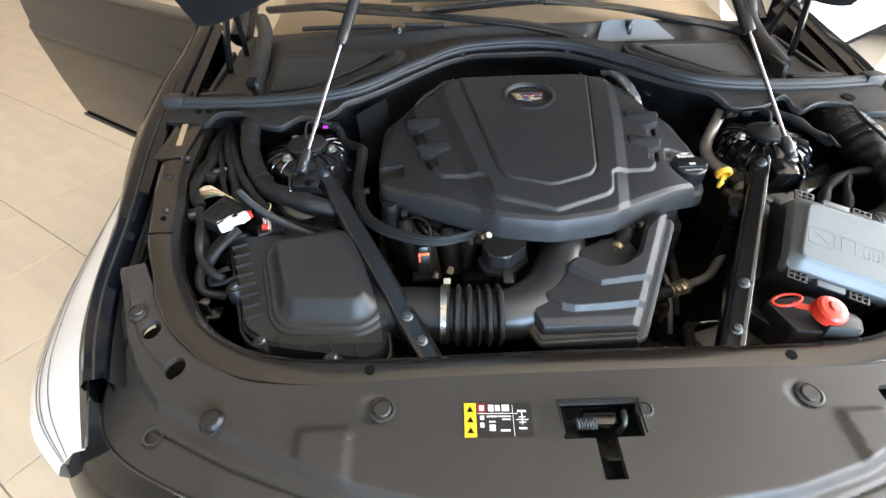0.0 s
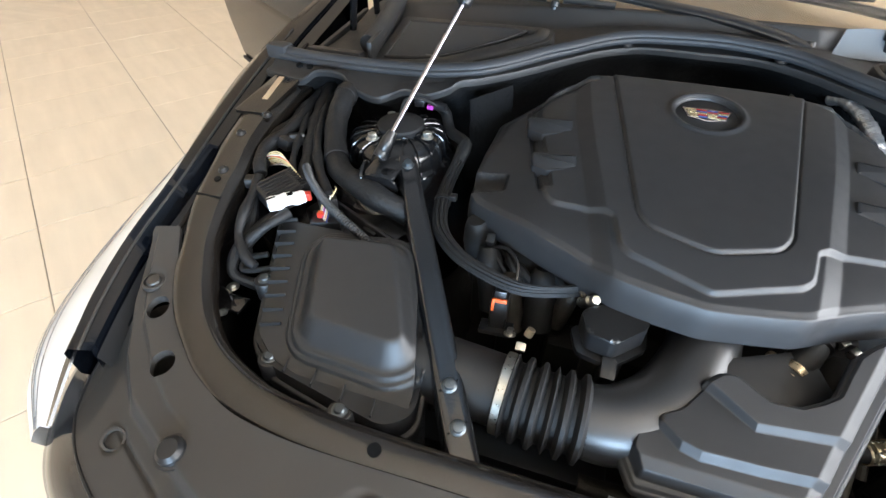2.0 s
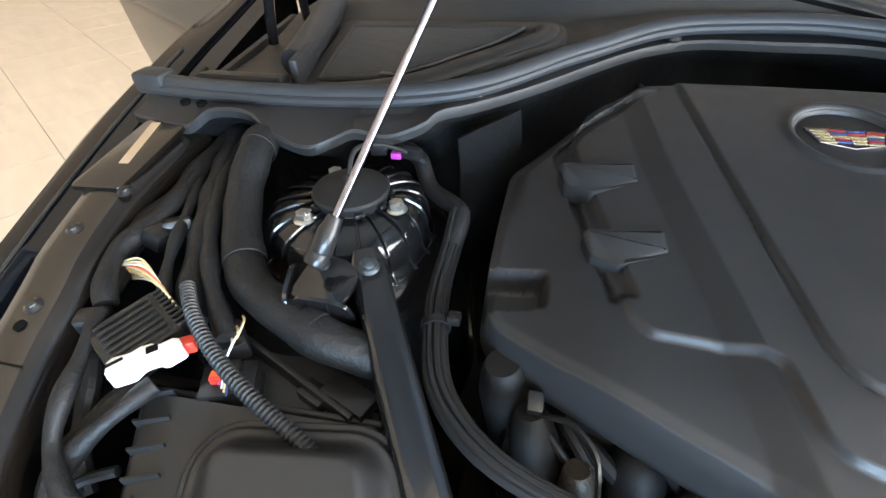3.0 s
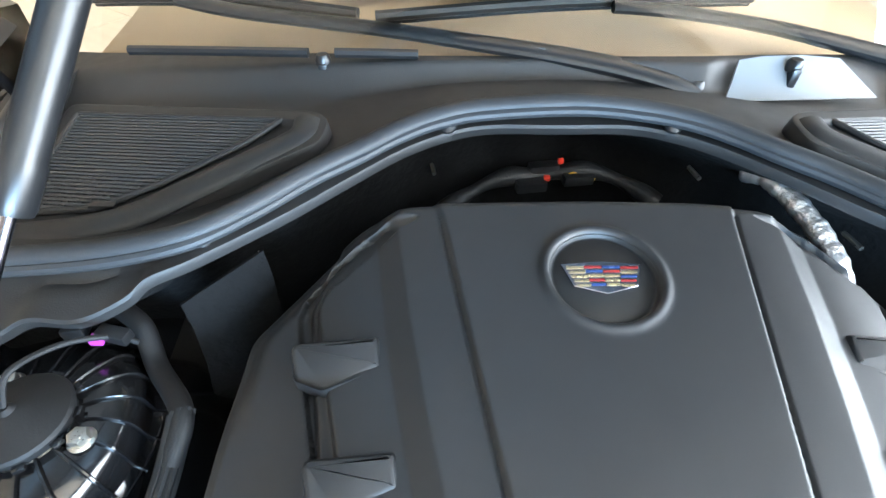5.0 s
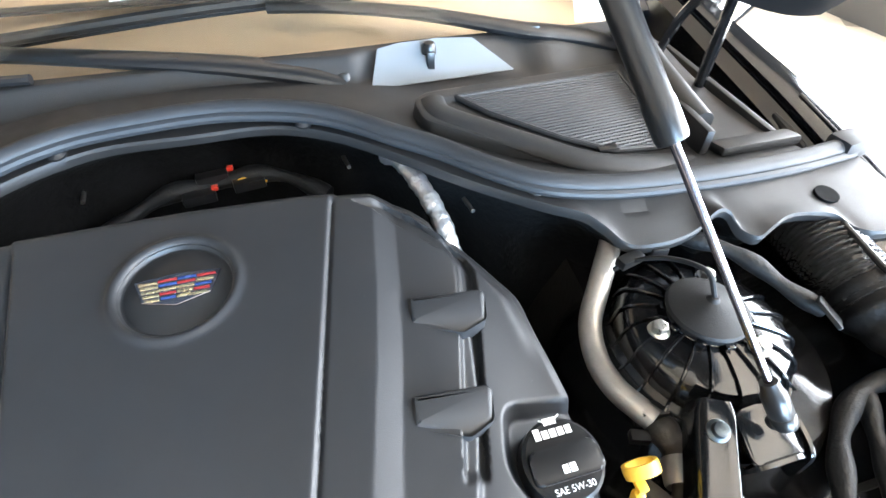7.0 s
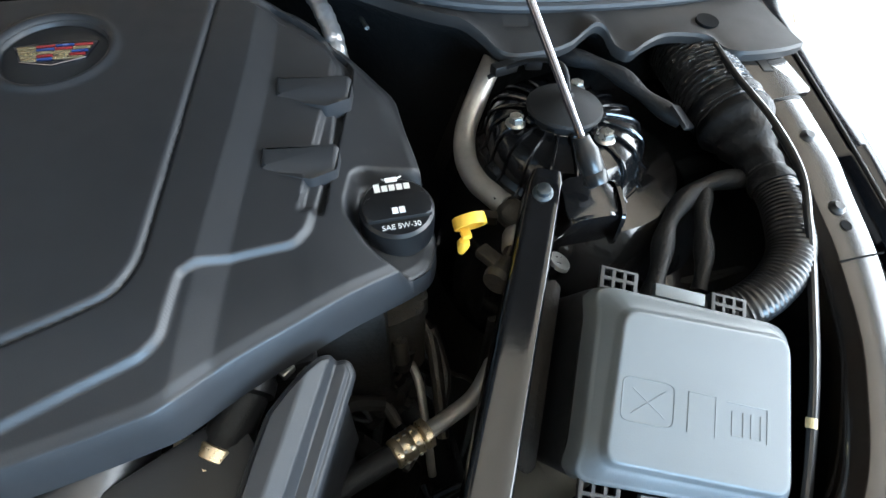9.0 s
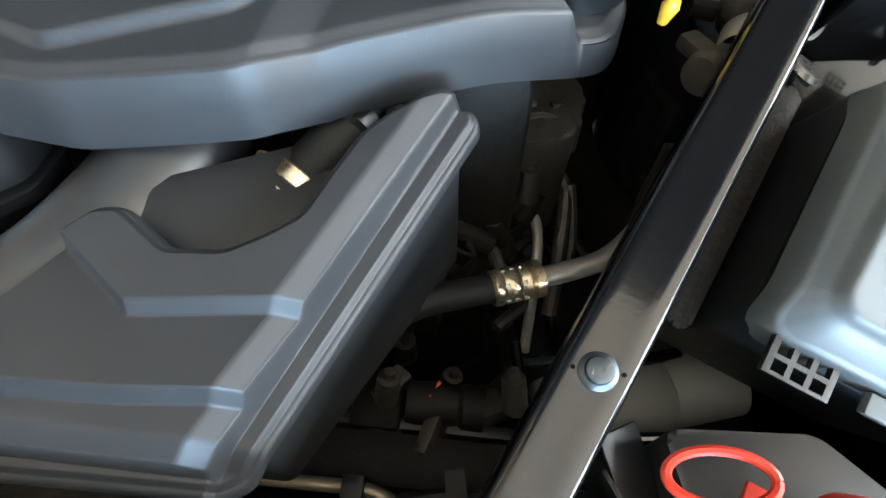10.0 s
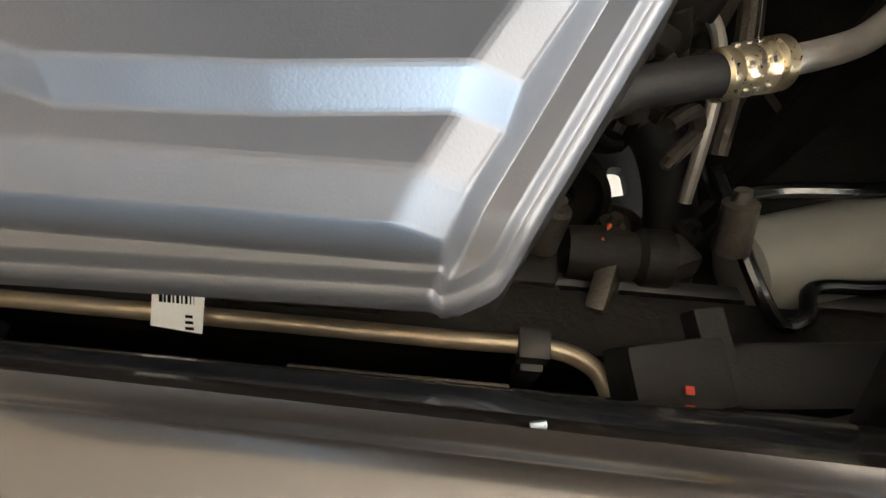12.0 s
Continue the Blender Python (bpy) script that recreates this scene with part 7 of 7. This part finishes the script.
part("clip", joined(block((0.046, 0.018, 0.026), 0.004, pose(0.450, 0.516, 0.850, 0, 0, -8)), block((0.012, 0.03, 0.035), 0.003, pose(0.475, 0.505, 0.842, 0, 0, -8)), block((0.02, 0.012, 0.012), 0.002, pose(0.418, 0.498, 0.848, 0, 0, -20))), LABEL_DARK, ap, "brownish grey plastic clip")
part("joint", tube([(0.443, 0.505, 0.851), (0.445, 0.47, 0.848), (0.440, 0.45, 0.846)], lambda d: 0.015 + 0.002 * math.sin(d * 200), 16), CAST, ap)
part("sleeve", lathe([(0.0165, 0), (0.018, 0.004), (0.018, 0.022), (0.0165, 0.026)], 24, along((0.443, 0.468, 0.848), (0.432, 0.44, 0.846))), ALU, ap, "silver sleeve")
part("valve", joined(lathe([(0, 0.03), (0.014, 0.03), (0.016, 0.022), (0.012, 0.012), (0.012, 0)], 16, along((0.418, 0.43, 0.85), (0.385, 0.398, 0.85))), tube([(0.44, 0.455, 0.845), (0.42, 0.428, 0.846), (0.405, 0.415, 0.848)], 0.010, 12), block((0.016, 0.03, 0.012), 0.003, pose(0.402, 0.442, 0.85, 0, 0, 30))), CAST, ap, "dull metal sensor valve")
dp = thing("dipstick", "yellow ring handle of the oil dipstick", "dipstick")
ringp = [(0.381 + 0.0165 * math.cos(a), 0.459 + 0.0150 * math.sin(a)) for a in np.linspace(0, 2 * math.pi, 41)[:-1]]
rm = pose(0.381, 0.459, 0.8915, 118, 0, 4)
part("ring", ruled([[tuple(rm @ Vector(((x - 0.381) * f, (y - 0.459) * f, z))) for x, y in ringp + ringp[:1]] for f, z in ((1.0, -0.0055), (1.03, 0), (1.0, 0.0055), (0.80, 0.0055), (0.78, 0), (0.80, -0.0055), (1.0, -0.0055))]), YELLOW, dp, "yellow plastic ring")
part("neck", joined(lathe([(0, 0.007), (0.005, 0.005), (0.0065, 0), (0.005, -0.006), (0.0035, -0.012)], 14, pose(0.371, 0.442, 0.880, 0, 8)), block((0.010, 0.012, 0.006), 0.002, pose(0.374, 0.447, 0.889))), YELLOW, dp)
dh = thing("air_duct", "crinkled black foil air duct bound with tape", "duct")
part("foil_run", corrugated([(0.770, 0.765, 0.900), (0.758, 0.707, 0.905), (0.748, 0.649, 0.905), (0.739, 0.591, 0.903), (0.737, 0.548, 0.898)], 0.040, 0.0072, 0.0024, 32), mat("crinkled black foil", (0.06, 0.06, 0.062), 0.2, 0.5, grain=0.8, grain_size=0.016, wear=0.5, wear_size=0.02), dh, "shiny crinkled black foil")
part("taped_neck", tube([(0.738, 0.572, 0.901), (0.737, 0.545, 0.897), (0.735, 0.514, 0.893), (0.729, 0.477, 0.888), (0.724, 0.442, 0.884)], lambda d: 0.0425 - 0.020 * min(1, max(0, d - 0.035) / 0.055) + 0.0015 * math.sin(d * 210), 20), TAPE, dh)
part("lower_run", corrugated([(0.727, 0.465, 0.886), (0.722, 0.430, 0.883), (0.706, 0.390, 0.878), (0.690, 0.362, 0.870), (0.660, 0.340, 0.860), (0.62, 0.330, 0.846), (0.585, 0.345, 0.82), (0.575, 0.38, 0.79)], 0.0212, 0.0050, 0.0006, 24), SMOOTH, dh, "ribbed black hose")
lr = thing("wiring_harness", "black taped looms beside the fuse box", "wiring")
for pts, r in (([(0.712, 0.47, 0.875), (0.68, 0.475, 0.872), (0.645, 0.468, 0.866), (0.605, 0.44, 0.856), (0.572, 0.395, 0.845), (0.552, 0.368, 0.83)], 0.0105), ([(0.665, 0.472, 0.866), (0.642, 0.435, 0.860), (0.620, 0.39, 0.85), (0.605, 0.365, 0.835)], 0.009), ([(0.565, 0.68, 0.925), (0.597, 0.650, 0.927), (0.622, 0.622, 0.921), (0.642, 0.588, 0.911), (0.672, 0.555, 0.898)], 0.0095)):
    part("taped_run", tube(pts, lambda d, r=r: r + 0.0016 * math.sin(d * 95), 12), TAPE, lr)
part("tape_flag", prism(rounded([(-0.02, -0.02), (0.02, -0.012), (0.015, 0.02), (-0.018, 0.015)], 0.004), 0, 0.004, 0.001, m=pose(0.66, 0.545, 0.91, 20, 30, 20)), TAPE, lr)
cbl = thing("cables", "thin black cables running along the inner wing", "cable")
for k in range(3):
    o, h = 0.009 * k, 0.010 * k
    run = [(0.770, 0.70, 0.938), (0.756, 0.660, 0.944), (0.729, 0.566, 0.946), (0.722, 0.488, 0.940), (0.716, 0.425, 0.925), (0.702, 0.381, 0.905), (0.698, 0.355, 0.885), (0.677, 0.310, 0.865), (0.656, 0.266, 0.845), (0.631, 0.218, 0.82), (0.59, 0.15, 0.78), (0.56, 0.12, 0.74)]
    part("cable", tube([(x + o, y, z - h) for x, y, z in run[(0, 3, 4)[k]:]], 0.0036, 8, 10), SMOOTH, cbl)
part("marker", lathe([(0.0037, -0.0045), (0.0045, -0.0045), (0.0045, 0.0045), (0.0037, 0.0045)], 12, along((0.633, 0.222, 0.822), (0.656, 0.266, 0.845))), CREAM, cbl, "cream marker sleeve")
wb = thing("bracket", "glossy black bracket on the inner wing", "bracket")
part("plate", joined(block((0.06, 0.10, 0.004), 0.001, pose(0.76, 0.46, 0.855, 0, 20)), block((0.03, 0.04, 0.05), 0.003, pose(0.745, 0.505, 0.87))), GLOSS, wb)
bolt(wb, (0.765, 0.49, 0.868), (0, 0, 1), 0.006, 0.006)
tb = thing("bracket", "small steel bracket beside the strut brace", "bracket")
part("plate", joined(block((0.03, 0.05, 0.003), 0.001, pose(0.350, 0.165, 0.77, 20, 20, 30)), block((0.003, 0.03, 0.04), 0.001, pose(0.338, 0.150, 0.765, 0, 0, 30))), SMOOTH, tb)
part("round_plug", lathe([(0, 0.004), (0.012, 0.004), (0.013, 0)], 20, pose(0.466, 0.418, 0.853, 0, 25)), STEEL, tb)

# sooty hoses, wires and bolts low in front of the engine
low = random.Random(11)
for k in range(16):
    x, y = low.uniform(0.17, 0.36), low.uniform(0.33, 0.50)
    z = low.uniform(0.56, 0.68)
    p = [Vector((x, y, z))]
    for j in range(4):
        p.append(p[-1] + Vector((low.uniform(-0.03, 0.03), low.uniform(-0.035, 0.02), low.uniform(-0.03, 0.012))))
    part("hose", tube(p, low.uniform(0.003, 0.009), 8, 6), (RUBBER, CAST, DARK, TAPE)[k % 4], eng)
for k in range(14):
    x, y, z = low.uniform(0.16, 0.33), low.uniform(0.24, 0.46), low.uniform(0.56, 0.66)
    part("boss", lathe([(0, 0.014), (0.005, 0.014), (0.006, 0.006), (0.011, 0.005), (0.012, -0.03)], 12, pose(x, y, z, low.uniform(-40, 10), low.uniform(-30, 30))), (CAST, DARK)[k % 2], eng)
for k in range(7):
    x, y, z = low.uniform(0.15, 0.30), low.uniform(0.19, 0.27), low.uniform(0.52, 0.58)
    part("cast_web", block((low.uniform(0.02, 0.06), low.uniform(0.01, 0.03), low.uniform(0.02, 0.05)), 0.005, pose(x, y, z, low.uniform(-30, 30), low.uniform(-30, 30), low.uniform(0, 90))), (CAST, DARK)[k % 2], eng)
part("orange_wire", tube([(0.222, 0.245, 0.60), (0.226, 0.252, 0.598), (0.23, 0.262, 0.595)], 0.002, 6), ORANGE, eng)

# more looms, plugs and coloured tails on the left bank
lm2 = thing("wiring_harness", "tangle of black looms and plugs beside the rail", "wiring")
rr = random.Random(23)
for pts, r in (([(-0.771, 0.764, 0.890), (-0.734, 0.634, 0.900), (-0.723, 0.550, 0.900), (-0.734, 0.483, 0.895), (-0.721, 0.441, 0.890), (-0.706, 0.418, 0.880)], 0.0105), ([(-0.704, 0.409, 0.880), (-0.690, 0.368, 0.875), (-0.681, 0.328, 0.865), (-0.676, 0.299, 0.845), (-0.650, 0.272, 0.830), (-0.629, 0.265, 0.820)], 0.0078), ([(-0.617, 0.358, 0.860), (-0.635, 0.328, 0.855), (-0.656, 0.306, 0.840), (-0.671, 0.291, 0.820)], 0.0085), ([(-0.745, 0.673, 0.900), (-0.700, 0.554, 0.900), (-0.680, 0.494, 0.895), (-0.662, 0.449, 0.885), (-0.642, 0.423, 0.870)], 0.0062), ([(-0.733, 0.750, 0.900), (-0.684, 0.604, 0.905), (-0.647, 0.516, 0.900), (-0.610, 0.453, 0.890), (-0.572, 0.407, 0.875)], 0.0088)):
    part("taped_run", tube(pts, lambda d, r=r: r + 0.0011 * math.sin(d * 85 + r * 900), 12, 10), TAPE, lm2)
for x, y, z in [(-0.707, 0.510, 0.892), (-0.699, 0.529, 0.892)]:
    part("plug", block((0.030, 0.024, 0.022), 0.004, pose(x, y, z, rr.uniform(-20, 20), rr.uniform(-20, 20), rr.uniform(0, 90))), SMOOTH, lm2)
for k, (x, y, z) in enumerate([(-0.588, 0.436, 0.868), (-0.575, 0.426, 0.868), (-0.573, 0.413, 0.868), (-0.576, 0.439, 0.868)]):
    part("wire", tube([(x, y, z), (x + 0.008, y - 0.010, z + 0.004), (x + 0.006, y - 0.024, z - 0.004)], 0.0012, 6, 5), (PRINT, CREAM, PRINT, CREAM)[k], lm2)
for x, y, z in [(-0.569, 0.379, 0.852)]:
    part("lock", block((0.018, 0.008, 0.009), 0.0015, pose(x, y, z, 0, 0, 12)), RED, lm2, "red lock")

# ---- floor tiles, each a piece of its own ----
TU, TV, G = 0.507, 0.695, 0.004
ua, na = Vector((0.824, -0.567)), Vector((0.567, 0.824))
tile_bm = block((TU - G, TV - G, 0.012), 0.0015, seg=1)
tile_me = bpy.data.meshes.new("tile")
tile_bm.to_mesh(tile_me)
tile_bm.free()
tile_me.materials.append(TILE)
rest = []
for i in range(-20, 26):
    for j in range(-16, 18):
        u, v = -1.945 + TU * (i + 0.5), 0.045 + TV * (j + 0.5)
        x, y = ua.x * u + na.x * v, ua.y * u + na.y * v
        if not (ROOM_X0 - 0.3 < x < ROOM_X1 + 0.3 and ROOM_Y0 - 0.3 < y < ROOM_Y1 + 0.3):
            continue
        m = Matrix.Translation((x, y, -0.006)) @ Matrix.Rotation(math.atan2(ua.y, ua.x), 4, "Z")
        if -5 < x < 3.5 and -1.5 < y < 6:
            t = new("tile", tile_me)
            t.matrix_local = m
            t.parent = floor
            t.matrix_parent_inverse = floor.matrix_world.inverted()
        else:
            rest.append(m)
bm = bmesh.new()
for m in rest:
    b = bmesh.ops.create_cube(bm, size=1, matrix=m @ Matrix.Diagonal((TU - G, TV - G, 0.012, 1)))
far = part("outer_tiles", bm, TILE, floor)
far.matrix_parent_inverse = floor.matrix_world.inverted()
far["kind"] = "stuff"
